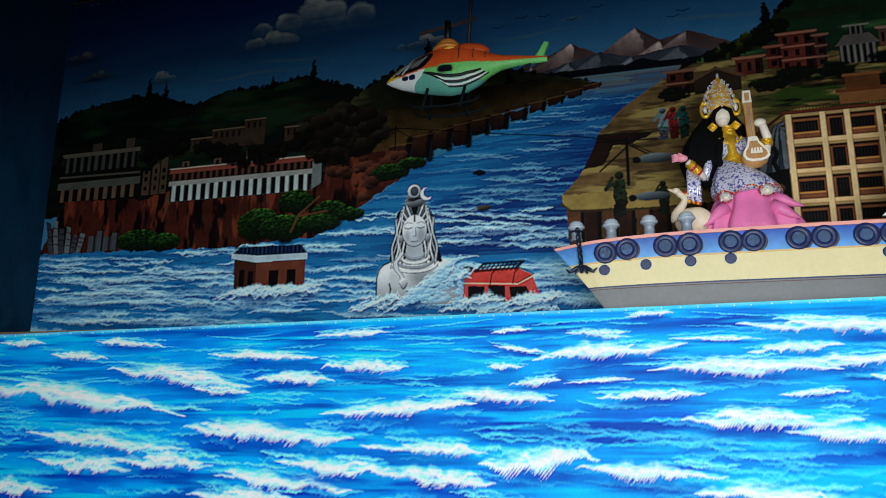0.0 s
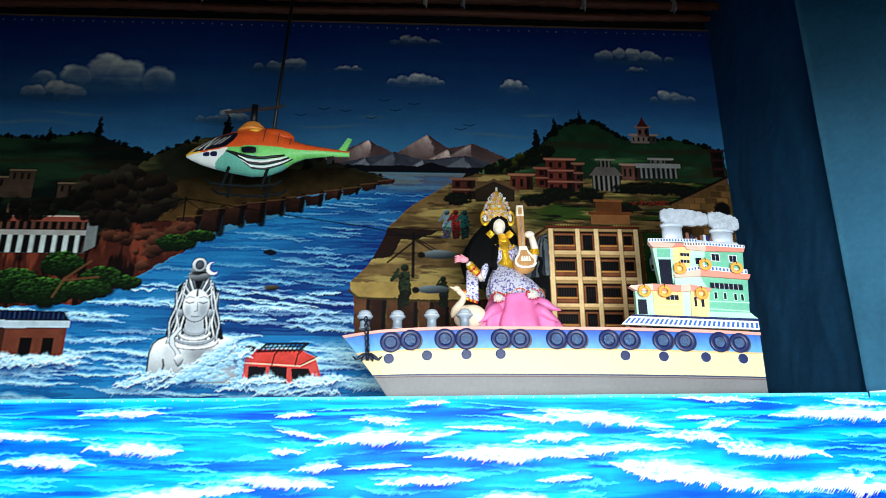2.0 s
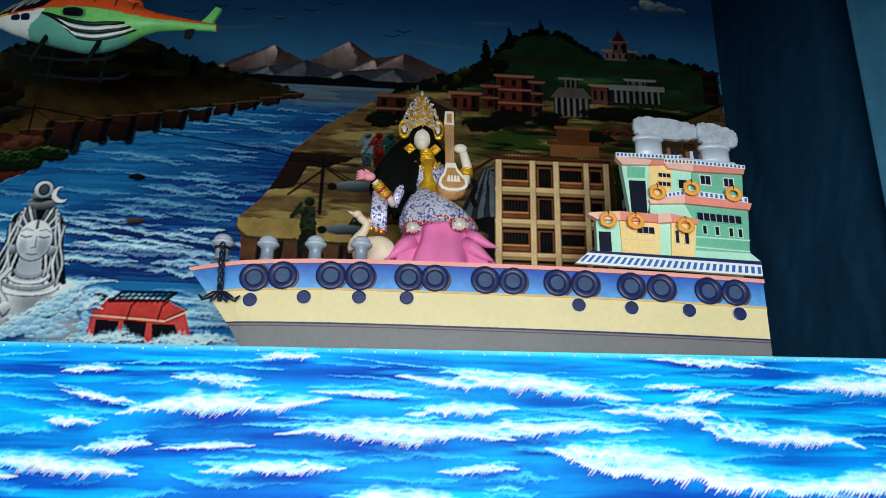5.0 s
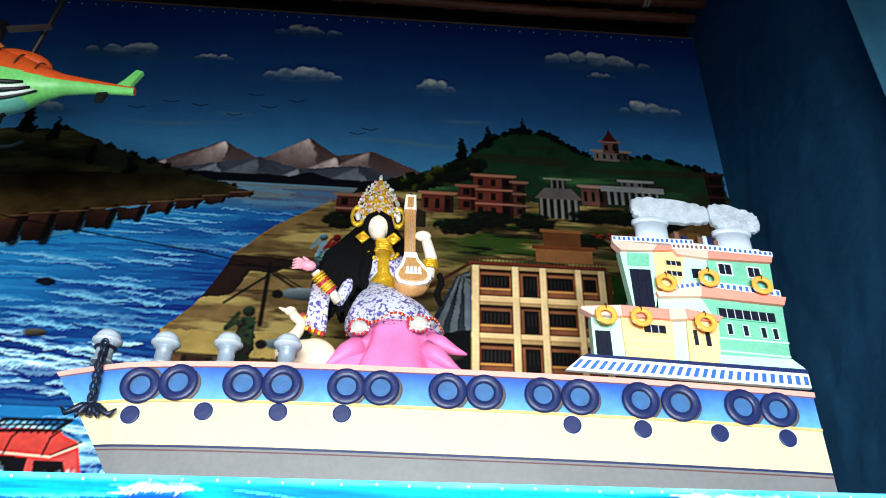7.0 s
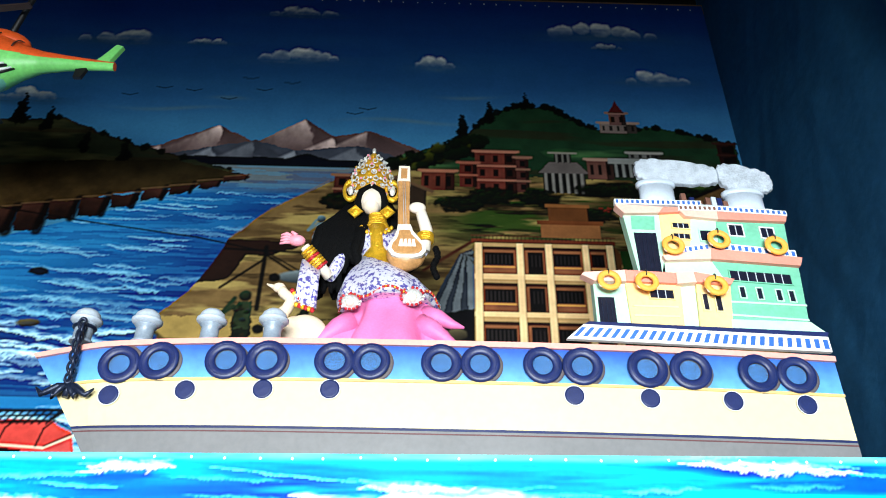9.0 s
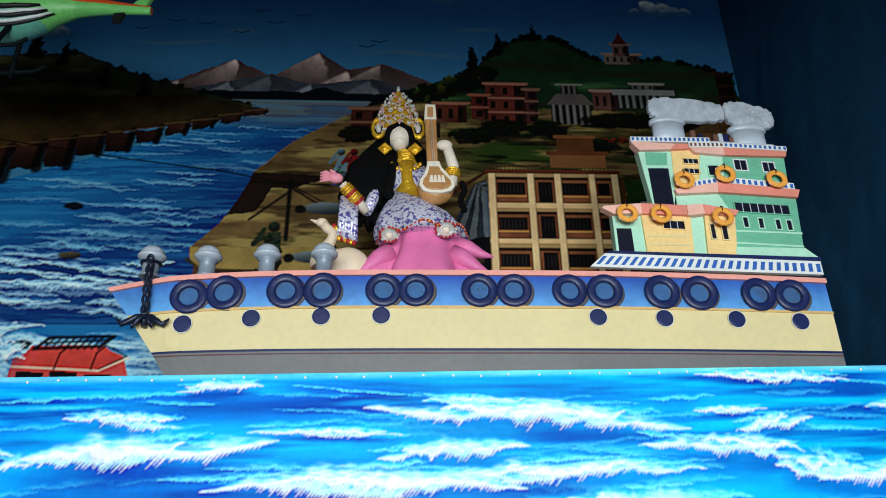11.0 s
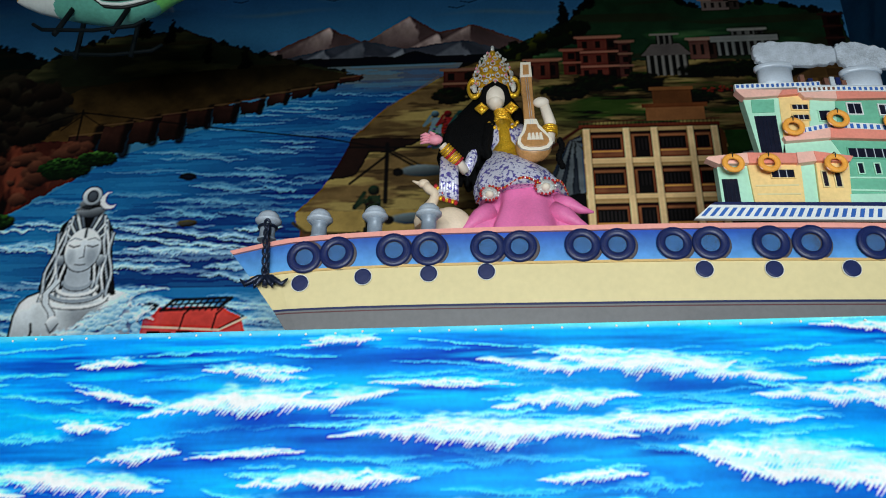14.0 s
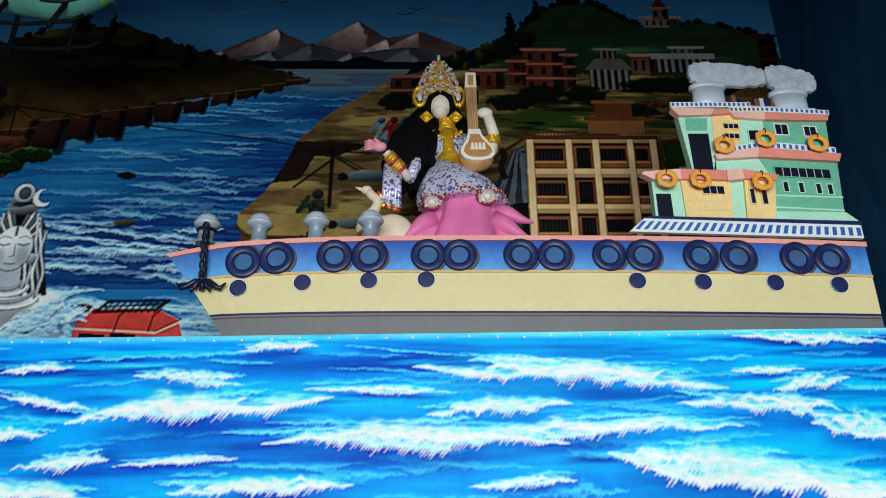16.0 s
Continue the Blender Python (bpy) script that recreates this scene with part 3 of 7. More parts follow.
# red cliffs under the left bank houses
cliff_win, cliff = cv.poly([(X_L, 3.42), (-7.5, 4.12), (-6.3, 4.05), (-5.9, 4.12), (-4.0, 4.1), (-3.7, 4.3), (-3.2, 4.38), (-2.95, 4.36), (-2.62, 4.2), (-3.25, 3.78), (-3.9, 3.42), (-5.0, 3.36), (-6.5, 3.4)], (92, 54, 44), 0.03, 0.3, BANK)
n = cv.noise(0.12, 0.5, 51, 4, cliff_win)
cv.lay(cliff_win, cliff * ((n - 0.52) * 6).clip(0, 0.75), lin(142, 86, 66))
cv.lay(cliff_win, cliff * ((cv.noise(0.1, 0.4, 53, 4, cliff_win) - 0.55) * 9).clip(0, 0.9), lin(28, 16, 18))
for k in range(46):
    x = rng.uniform(-3.75, -2.85)
    z = 4.32 - rng.random() * 0.5 * (1 - abs(x + 3.3) / 0.6)
    cv.puff(x, z, rng.uniform(0.04, 0.11), (138, 96, 76), (30, 20, 22), 0.85, 0.75, BANK, 0.4)


def columns(x0, x1, z0, z1, n, light, dark, ident):
    cv.box(x0, x1, z0, z1, dark, grain=0.3, ident=ident)
    for i in range(n):
        x = x0 + (x1 - x0) * (i + 0.5) / n
        w = (x1 - x0) / n * 0.22
        cv.box(x - w, x + w, z0, z1, light, grain=0.2, ident=ident)
        cv.line([(x + w, z0), (x + w, z1)], 0.012, (20, 20, 26), 0.7)


# long house with columns
cv.box(-5.93, -3.95, 3.98, 4.06, (92, 92, 90), ident=COLON)
columns(-5.9, -3.98, 3.99, 4.2, 16, (176, 184, 182), (34, 32, 36), COLON)
cv.box(-5.92, -3.93, 4.19, 4.25, (160, 160, 156), ident=COLON)
columns(-5.9, -3.96, 4.25, 4.35, 22, (112, 84, 72), (44, 34, 34), COLON)
cv.poly([(-5.93, 4.345), (-3.92, 4.345), (-3.97, 4.41), (-5.9, 4.41)], (150, 96, 82), ident=COLON)
cv.line([(-5.92, 4.41), (-3.95, 4.41)], 0.018, (196, 186, 176))
cv.poly([(-3.96, 4.0), (-3.84, 4.06), (-3.84, 4.32), (-3.96, 4.34)], (128, 134, 134), ident=COLON)
for x in (-5.75, -5.3, -5.1, -4.85, -4.7, -4.42):
    cv.box(x, x + 0.1, 4.41, 4.5 + 0.06 * (x > -5), (112, 98, 86), ident=COLON)
    cv.box(x + 0.025, x + 0.075, 4.42, 4.48, (24, 22, 26))
# house on the far left
columns(-7.62, -6.4, 4.1, 4.28, 9, (124, 106, 90), (24, 20, 22), LEFTH)
cv.box(-7.64, -6.36, 4.27, 4.36, (104, 106, 100), ident=LEFTH)
cv.box(-7.62, -6.38, 4.36, 4.5, (40, 38, 38), ident=LEFTH)
cv.line([(-7.62, 4.44), (-6.38, 4.42)], 0.03, (110, 108, 100))
columns(-7.58, -6.44, 4.5, 4.72, 10, (96, 96, 92), (26, 24, 28), LEFTH)
cv.box(-7.62, -6.4, 4.71, 4.76, (120, 114, 104), ident=LEFTH)
cv.box(-7.15, -7.0, 4.76, 4.86, (96, 88, 80), ident=LEFTH)
cv.box(-6.62, -6.5, 4.76, 4.88, (96, 88, 80), ident=LEFTH)
for x in (-6.32, -6.18, -6.06):
    cv.box(x, x + 0.1, 4.1, 4.42 + (x + 6.32) * 0.6, (104, 90, 78), ident=LEFTH)
    for z in (4.16, 4.28, 4.38):
        cv.box(x + 0.025, x + 0.075, z, z + 0.06, (20, 18, 20))
# palace among the trees
for x0, x1, z1 in ((-5.65, -5.35, 4.78), (-5.35, -4.9, 4.86), (-4.9, -4.62, 4.94), (-4.35, -4.0, 4.8)):
    cv.box(x0, x1, 4.62, z1, (84, 72, 62), ident=PALACE, grain=0.3)
    for x in np.arange(x0 + 0.04, x1 - 0.03, 0.08):
        cv.box(x, x + 0.03, z1 - 0.1, z1 - 0.03, (20, 18, 20))
    cv.line([(x0, z1), (x1, z1)], 0.02, (132, 116, 98))
# dark woods
for k in range(170):
    a, q = rng.uniform(0, 6.28), rng.random() ** 0.5
    x, z = -3.62 + math.cos(a) * q * 0.55, 4.64 + math.sin(a) * q * 0.3
    cv.puff(x, z, rng.uniform(0.05, 0.13), (70, 60, 50) if k % 3 else (86, 80, 66), (16, 15, 16), 0.9, 0.85, HILL, 0.4)
for k in range(150):
    x = rng.uniform(-7.7, -4.0)
    z = 4.48 + rng.uniform(-0.04, 0.16) + 0.14 * math.sin(x * 3)
    if not (-7.65 < x < -6.36 and z < 4.9) and not (-5.7 < x < -4.5 and z > 4.66):
        cv.puff(x, z + 0.06, rng.uniform(0.05, 0.1), (48, 48, 40), (12, 13, 14), 0.85, 0.8, HILL, 0.5)

# ruins by the water
for k in range(6):
    x, t = -7.66 + k * 0.085, -0.1 + 0.03 * k
    h = 0.42 - 0.05 * k + 0.06 * (k % 2)
    cv.poly([(x, 3.42), (x + 0.07, 3.42), (x + 0.07 + t, 3.42 + h), (x + t, 3.44 + h)], (116, 120, 124) if k % 2 else (84, 88, 94), 0.008, 0.35, BANK)
    cv.poly([(x + 0.07, 3.42), (x + 0.09, 3.42), (x + 0.09 + t, 3.38 + h), (x + 0.07 + t, 3.42 + h)], (26, 28, 34), 0.004, 0.3, BANK)
    for j in range(3):
        cv.line([(x + 0.01 + t * (j + 1) / 4, 3.44 + h * (j + 1) / 4), (x + 0.06 + t * (j + 1) / 4, 3.43 + h * (j + 1) / 4)], 0.018, (34, 36, 42), 0.7)
for x, h in ((-7.05, 0.2), (-6.93, 0.26), (-6.82, 0.18), (-6.7, 0.22)):
    cv.box(x, x + 0.11, 3.42, 3.42 + h, (96, 100, 106), ident=BANK)
    cv.line([(x + 0.09, 3.42), (x + 0.09, 3.42 + h)], 0.03, (34, 36, 42))

# bushes at the foot of the cliffs
for x, z, w, h in ((-6.3, 3.52, 0.6, 0.26), (-5.92, 3.48, 0.45, 0.2), (-4.62, 3.62, 0.55, 0.36), (-4.3, 3.55, 0.6, 0.3), (-4.15, 3.86, 0.42, 0.26), (-3.72, 3.72, 0.4, 0.22), (-3.45, 3.66, 0.3, 0.14), (-3.85, 3.58, 0.5, 0.2), (-2.98, 4.12, 0.4, 0.18), (-2.72, 4.2, 0.3, 0.12)):
    cv.foliage(x, z, w, h, int(520 * w * h / 0.12), (128, 178, 92), (16, 40, 22), 0.034, motif("bush"))
for pts in ([(-4.2, 3.5), (-4.1, 3.7), (-3.85, 3.9)], [(-4.12, 3.68), (-3.75, 3.72)], [(-5.97, 3.75), (-5.9, 4.0)]):
    cv.line(pts, 0.03, (120, 92, 66), 0.8)

# right bank: sand, road and meadow, with a dark rim over the water
land_win, land = cv.poly([(0.3, 4.98), (0.02, 4.86), (-0.4, 4.6), (-0.68, 4.32), (-0.72, 4.2), (-0.83, 3.95), (-1.08, 3.68), (-1.06, 3.6), (-0.92, 3.4), (-0.95, 3.2), (-0.7, 3.05), (0.3, 2.1), (X_R, 2.1), (X_R, 4.9), (1.2, 4.95)], (124, 106, 74), 0.012, 0.3, BANK)
cv.lay(land_win, land * ((cv.noise(0.8, 0.14, 61, 4, land_win) - 0.5) * 3).clip(0, 0.7), lin(70, 54, 36))
cv.lay(land_win, land * ((cv.noise(0.5, 0.1, 63, 4, land_win) - 0.55) * 4).clip(0, 0.6), lin(178, 164, 112))
X, Z = cv.X[land_win], cv.Z[land_win]
green = (((X - 0.6) / 0.5).clip(0, 1) * ((Z - 4.25) / 0.2).clip(0, 1))
cv.lay(land_win, land * green * ((cv.noise(0.35, 0.05, 65, 4, land_win) - 0.36) * 5).clip(0.1, 0.95), lin(64, 88, 40))
cv.lay(land_win, land * green * ((cv.noise(0.5, 0.045, 67, 4, land_win) - 0.55) * 8).clip(0, 0.85), lin(140, 118, 84))
cv.lay(land_win, land * green * ((cv.noise(0.3, 0.04, 69, 4, land_win) - 0.58) * 8).clip(0, 0.8), lin(20, 26, 16))
cv.lay(land_win, land * ((cv.noise(0.35, 0.05, 64, 4, land_win) - 0.58) * 6).clip(0, 0.5), lin(52, 40, 28))
for i, pts in enumerate(([(-0.68, 4.32), (-0.1, 4.3), (-0.35, 4.18), (-0.72, 4.2)], [(-0.72, 4.2), (-0.5, 4.24), (-0.62, 4.0), (-0.84, 3.94)])):
    cv.poly(pts, (58, 40, 34), 0.015, 0.4, BANK)
for i in range(9):
    x = -1.02 + i * 0.17
    cv.poly([(x, 3.56), (x + 0.17, 3.5), (x + 0.16, 3.0), (x + 0.02, 3.1)], (74, 50, 40) if i % 2 else (110, 82, 60), 0.02, 0.4, BANK)
    cv.line([(x + 0.16, 3.5), (x + 0.15, 3.05)], 0.05, (28, 20, 18), 0.9)
cv.poly([(-1.08, 3.68), (-0.95, 3.7), (0.4, 3.68), (0.4, 3.52), (-0.2, 3.5), (-1.0, 3.53)], (158, 140, 92), 0.02, 0.25, BANK)
cv.line([(-1.08, 3.6), (-0.98, 3.52), (-0.3, 3.49), (0.3, 3.5)], 0.03, (92, 80, 52), 0.8)
cv.line([(0.0, 4.86), (-0.4, 4.6), (-0.66, 4.34)], 0.02, (150, 116, 84), 0.4)


def storeyed(x0, x1, z0, z1, nx, nz, wall, trim, ident, hole=(22, 18, 20)):
    """A small painted house: wall, string courses, windows and a roof line."""
    cv.box(x0, x1, z0, z1, wall, grain=0.3, ident=ident)
    cv.box(x0 + (x1 - x0) * 0.72, x1, z0, z1, tuple(int(v * 0.62) for v in wall), grain=0.3)
    for j in range(nz):
        za = z0 + (z1 - z0) * (j + 0.2) / nz
        zb = z0 + (z1 - z0) * (j + 0.72) / nz
        for i in range(nx):
            xa = x0 + (x1 - x0) * (i + 0.28) / nx
            cv.box(xa, xa + (x1 - x0) / nx * 0.42, za, zb, hole)
        cv.line([(x0, z0 + (z1 - z0) * (j + 0.95) / nz), (x1, z0 + (z1 - z0) * (j + 0.95) / nz)], 0.022, trim)
    cv.line([(x0 - 0.02, z1), (x1 + 0.02, z1)], 0.026, trim)


storeyed(1.08, 1.4, 4.78, 5.17, 3, 3, (112, 66, 56), (158, 118, 102), motif("red_house"))
storeyed(1.4, 1.5, 4.8, 5.12, 1, 3, (96, 64, 58), (140, 110, 96), motif("red_house"))
storeyed(0.96, 1.09, 4.84, 5.06, 1, 2, (104, 58, 48), (150, 104, 88), motif("red_house"))
storeyed(0.68, 0.92, 4.8, 4.98, 3, 1, (110, 66, 54), (158, 118, 98), motif("red_house"))
storeyed(0.04, 0.3, 4.68, 4.92, 2, 2, (98, 60, 50), (140, 108, 90), motif("red_house"))
WHITEH = motif("white_house", "white painted house with columns")
columns(1.6, 1.94, 4.8, 4.98, 6, (128, 126, 122), (34, 32, 36), WHITEH)
cv.poly([(1.57, 4.98), (1.97, 4.98), (1.88, 5.08), (1.66, 5.08)], (110, 104, 102), ident=WHITEH)
columns(1.7, 1.84, 5.08, 5.16, 3, (118, 116, 112), (36, 34, 38), WHITEH)
cv.line([(1.66, 5.17), (1.88, 5.17)], 0.02, (140, 134, 128))
WHITEH = motif("white_house", "long pale painted house on the hill")
storeyed(1.96, 2.16, 4.94, 5.12, 3, 1, (112, 84, 76), (150, 130, 118), WHITEH)
columns(2.16, 2.62, 4.96, 5.08, 8, (122, 124, 122), (40, 40, 44), WHITEH)
cv.box(2.13, 2.65, 5.08, 5.13, (132, 134, 132), ident=WHITEH)
storeyed(2.3, 2.55, 5.13, 5.19, 4, 1, (110, 110, 108), (140, 138, 134), WHITEH)
storeyed(2.1, 2.4, 5.38, 5.48, 5, 1, (120, 110, 106), (150, 132, 124), TEMPLE)
storeyed(2.18, 2.32, 5.46, 5.58, 2, 1, (112, 88, 84), (144, 118, 110), TEMPLE)
cv.poly([(2.18, 5.58), (2.32, 5.58), (2.27, 5.66), (2.25, 5.72), (2.23, 5.66)], (96, 46, 44), ident=TEMPLE)
# hut
cv.poly([(0.3, 4.66), (0.72, 4.66), (0.72, 4.8), (0.5, 4.9), (0.3, 4.8)], (70, 58, 48), ident=motif("hut"))
cv.line([(0.26, 4.79), (0.5, 4.91), (0.76, 4.79)], 0.03, (112, 92, 72))
# shrubs along the road
for x, z, w in ((0.1, 4.68, 0.3), (1.2, 4.76, 0.4), (1.55, 4.76, 0.35), (2.3, 4.84, 0.9), (0.95, 4.68, 0.35), (2.8, 4.8, 0.5), (1.9, 4.6, 0.4)):
    cv.foliage(x, z, w, 0.14, int(220 * w), (70, 92, 44), (14, 24, 16), 0.03, motif("shrub"))
for k in range(60):
    cv.puff(rng.uniform(2.0, 2.5), 4.66 + rng.uniform(-0.02, 0.03), 0.012, (150, 70, 48), (90, 30, 30), 0.8)

# stone wall with an arch, far right
wall_pts = [(2.5, 4.66), (3.19, 4.98), (3.19, 3.9), (2.5, 4.2)]
sw, sm = cv.poly(wall_pts, (104, 84, 56), 0.0, 0.3, STONE)
for j in range(9):
    for i in range(7):
        x, z = 2.45 + i * 0.13 + (j % 2) * 0.065, 4.3 + j * 0.075
        if x < 3.12 and z < 4.62 + (x - 2.5) * 0.45:
            k = rng.uniform(0.75, 1.2)
            cv.box(x, x + 0.118, z, z + 0.063, (int(112 * k), int(90 * k), int(58 * k)), ident=STONE)
cv.line([(2.48, 4.66), (3.19, 4.99)], 0.03, (40, 32, 26))
cv.line([(2.5, 4.44), (3.19, 4.44)], 0.05, (132, 118, 88))
cv.puff(3.08, 4.58, 0.11, (22, 18, 18), (12, 10, 12), 1, 1.2)
storeyed(3.02, 3.16, 4.98, 5.3, 1, 3, (52, 32, 30), (70, 46, 40), STONE)

# grey tin sheets beside the block
for k in range(6):
    x = 0.72 + k * 0.06
    cv.poly([(x, 3.72), (x + 0.07, 3.74), (1.06, 4.3 - k * 0.03), (0.96 + k * 0.01, 4.24)], (112, 118, 122) if k % 2 else (70, 76, 84), 0.008, 0.3, BANK)
cv.line([(0.72, 4.1), (1.06, 4.36)], 0.03, (92, 62, 44))
cv.poly([(0.75, 3.2), (1.08, 3.2), (1.08, 3.8), (0.8, 3.75)], (24, 24, 32), 0.02, 0.4, BANK)
cv.puff(0.95, 3.6, 0.07, (140, 132, 104), (60, 54, 44), 0.8)

# apartment block with four floors of barred windows
pillars = (1.09, 1.39, 1.6, 1.87, 2.05)
cv.box(1.06, 2.08, 2.4, 4.36, (174, 150, 112), grain=0.15, ident=APART)
cv.poly([(2.08, 2.4), (2.13, 2.4), (2.13, 4.26), (2.08, 4.36)], (104, 74, 44), ident=APART)
for j in range(6):
    zt = 4.34 - j * 0.3
    for i in range(4):
        xa, xb = pillars[i] + 0.03, pillars[i + 1] - 0.02
        cv.box(xa, xb, zt - 0.26, zt - 0.03, (142, 102, 74), grain=0.25)
        cv.poly([(xa, zt - 0.03), (xb, zt - 0.03), (xb, zt - 0.06), (xa, zt - 0.06)], (92, 54, 36))
        if i == 1:
            cv.box(xa + 0.03, xb - 0.02, zt - 0.26, zt - 0.07, (34, 28, 30), grain=0.3)
        else:
            cv.box(xa + 0.01, xb - 0.02, zt - 0.19, zt - 0.08, (26, 22, 26), grain=0.3)
            cv.line([(xa + 0.01, zt - 0.2), (xb - 0.02, zt - 0.2)], 0.014, (200, 160, 96))
        for x in np.arange(xa + 0.03, xb - 0.03, 0.028):
            cv.line([(x, zt - 0.19), (x, zt - 0.1)], 0.006, (92, 84, 84), 0.8)
    cv.box(1.06, 2.08, zt - 0.3, zt - 0.26, (206, 182, 144), grain=0.15)
for x in pillars:
    cv.box(x - 0.018, x + 0.028, 2.4, 4.36, (208, 186, 150), grain=0.15)
    cv.line([(x + 0.03, 2.5), (x + 0.03, 4.33)], 0.008, (88, 56, 36), 0.8)
cv.box(1.04, 2.1, 4.34, 4.375, (120, 72, 50))
for x in np.arange(1.05, 2.09, 0.03):
    cv.line([(x, 4.37), (x, 4.4)], 0.008, (70, 44, 36))
cv.line([(1.04, 4.405), (2.1, 4.405)], 0.012, (104, 66, 48))
cv.box(1.56, 2.0, 4.4, 4.52, (140, 104, 70), ident=APART)
cv.box(1.53, 2.03, 4.51, 4.55, (120, 80, 50), ident=APART)
cv.box(1.62, 1.92, 4.55, 4.68, (112, 78, 48), ident=APART)
cv.box(1.6, 1.94, 4.67, 4.7, (136, 100, 64), ident=APART)
# green ground and a pale car beside it
cv.poly([(2.13, 3.0), (2.5, 3.0), (2.5, 4.3), (2.13, 4.3)], (52, 84, 44), 0.01, 0.4, BANK)
cv.poly([(2.2, 3.86), (2.5, 3.86), (2.48, 4.0), (2.36, 4.12), (2.24, 4.1), (2.18, 3.98)], (150, 158, 162), 0.004)
cv.poly([(2.26, 3.99), (2.46, 3.99), (2.38, 4.09), (2.28, 4.08)], (22, 24, 32))
cv.box(2.2, 2.5, 3.88, 3.93, (30, 32, 40))

# trestle poles and the rope over the river
for x, z, s in ((-0.39, 4.26, 1.0), (-2.93, 4.66, 0.55)):
    cv.line([(x, z), (x, z - 0.5 * s)], 0.034 * s, (22, 20, 22))
    cv.line([(x, z - 0.1 * s), (x - 0.28 * s, z - 0.34 * s)], 0.022 * s, (24, 22, 24))
    cv.line([(x, z - 0.06 * s), (x + 0.3 * s, z - 0.26 * s)], 0.022 * s, (24, 22, 24))
    cv.line([(x - 0.3 * s, z - 0.02), (x + 0.3 * s, z - 0.04)], 0.02 * s, (26, 24, 26))
cv.line([(-3.3, 4.52), (-2.93, 4.64), (-1.7, 4.44), (-0.9, 4.33), (-0.39, 4.22), (-0.05, 4.02)], 0.016, (22, 22, 26))

# plain figures at work on the bank
def figure(x, z, h, coat, lean=0.0):
    cv.poly([(x - 0.1 * h, z), (x + 0.12 * h, z), (x + 0.16 * h + lean, z + 0.4 * h), (x - 0.12 * h + lean, z + 0.42 * h)], tuple(int(v * 0.7) for v in coat), 0.02, 0.6, BANK, rscale=0.04)
    cv.poly([(x - 0.14 * h + lean, z + 0.38 * h), (x + 0.15 * h + lean, z + 0.38 * h), (x + 0.12 * h + lean, z + 0.8 * h), (x - 0.1 * h + lean, z + 0.8 * h)], coat, 0.02, 0.6, BANK, rscale=0.04)
    r = np.random.default_rng(int(abs(x) * 1000))
    for k in range(16):
        cv.puff(x + r.uniform(-0.13, 0.13) * h, z + r.uniform(0.05, 0.78) * h, 0.045 * h, tuple(int(v * r.uniform(0.4, 1.5)) for v in coat), (24, 28, 22), 0.8, 0.7, None, 0.5)
    cv.line([(x - 0.1 * h, z + 0.72 * h), (x - 0.24 * h, z + 0.6 * h), (x - 0.1 * h, z + 0.84 * h)], 0.07 * h, coat)
    cv.puff(x + lean, z + 0.88 * h, 0.1 * h, tuple(min(255, int(v * 1.2)) for v in coat), (24, 24, 22), 1, 1.0, BANK, 0.1)


figure(-0.5, 3.42, 0.5, (62, 74, 54), 0.02)
figure(-0.06, 3.42, 0.36, (60, 72, 54), 0.0)
for x, coat in ((-0.02, (112, 130, 136)), (0.08, (128, 48, 50)), (0.18, (48, 96, 92))):
    figure(x, 4.2, 0.36, coat)
for x, z in ((-0.14, 4.02), (-0.2, 3.62)):
    cv.puff(x + 0.04, z, 0.2, (136, 146, 148), (58, 66, 72), 1, 0.28, BANK, 0.2)
    cv.puff(x - 0.16, z - 0.01, 0.045, (40, 34, 34), (20, 18, 20), 1, 0.9, BANK, 0.1)
# drifting things in the river
for x, z in ((-1.95, 4.02), (-1.9, 3.62)):
    cv.puff(x, z, 0.09, (40, 44, 60) if z > 4 else (126, 118, 96), (16, 22, 40), 0.95, 0.4, None, 0.3)

# flooded house
cv.poly([(-4.92, 3.26), (-4.6, 3.22), (-4.6, 2.8), (-4.9, 2.86)], (92, 60, 50), ident=FLOODED)
cv.box(-4.62, -3.99, 2.8, 3.22, (126, 82, 66), grain=0.2, ident=FLOODED)
cv.poly([(-4.95, 3.22), (-4.62, 3.16), (-3.97, 3.17), (-3.97, 3.24), (-4.62, 3.24), (-4.95, 3.28)], (176, 190, 198), ident=FLOODED)
cv.poly([(-4.95, 3.28), (-4.62, 3.24), (-3.97, 3.24), (-4.05, 3.34), (-4.85, 3.34)], (20, 50, 84), ident=FLOODED)
for x in np.arange(-4.9, -4.0, 0.05):
    cv.line([(x, 3.26), (x, 3.34)], 0.01, (70, 100, 130))
cv.line([(-4.92, 3.345), (-4.02, 3.335)], 0.018, (30, 64, 100))
for x, z, h in ((-4.84, 2.86, 0.22), (-4.72, 2.84, 0.22), (-4.45, 2.82, 0.24), (-4.22, 2.82, 0.24)):
    cv.box(x, x + (0.12 if x > -4.6 else 0.07), z, z + h, (30, 26, 32), grain=0.3)

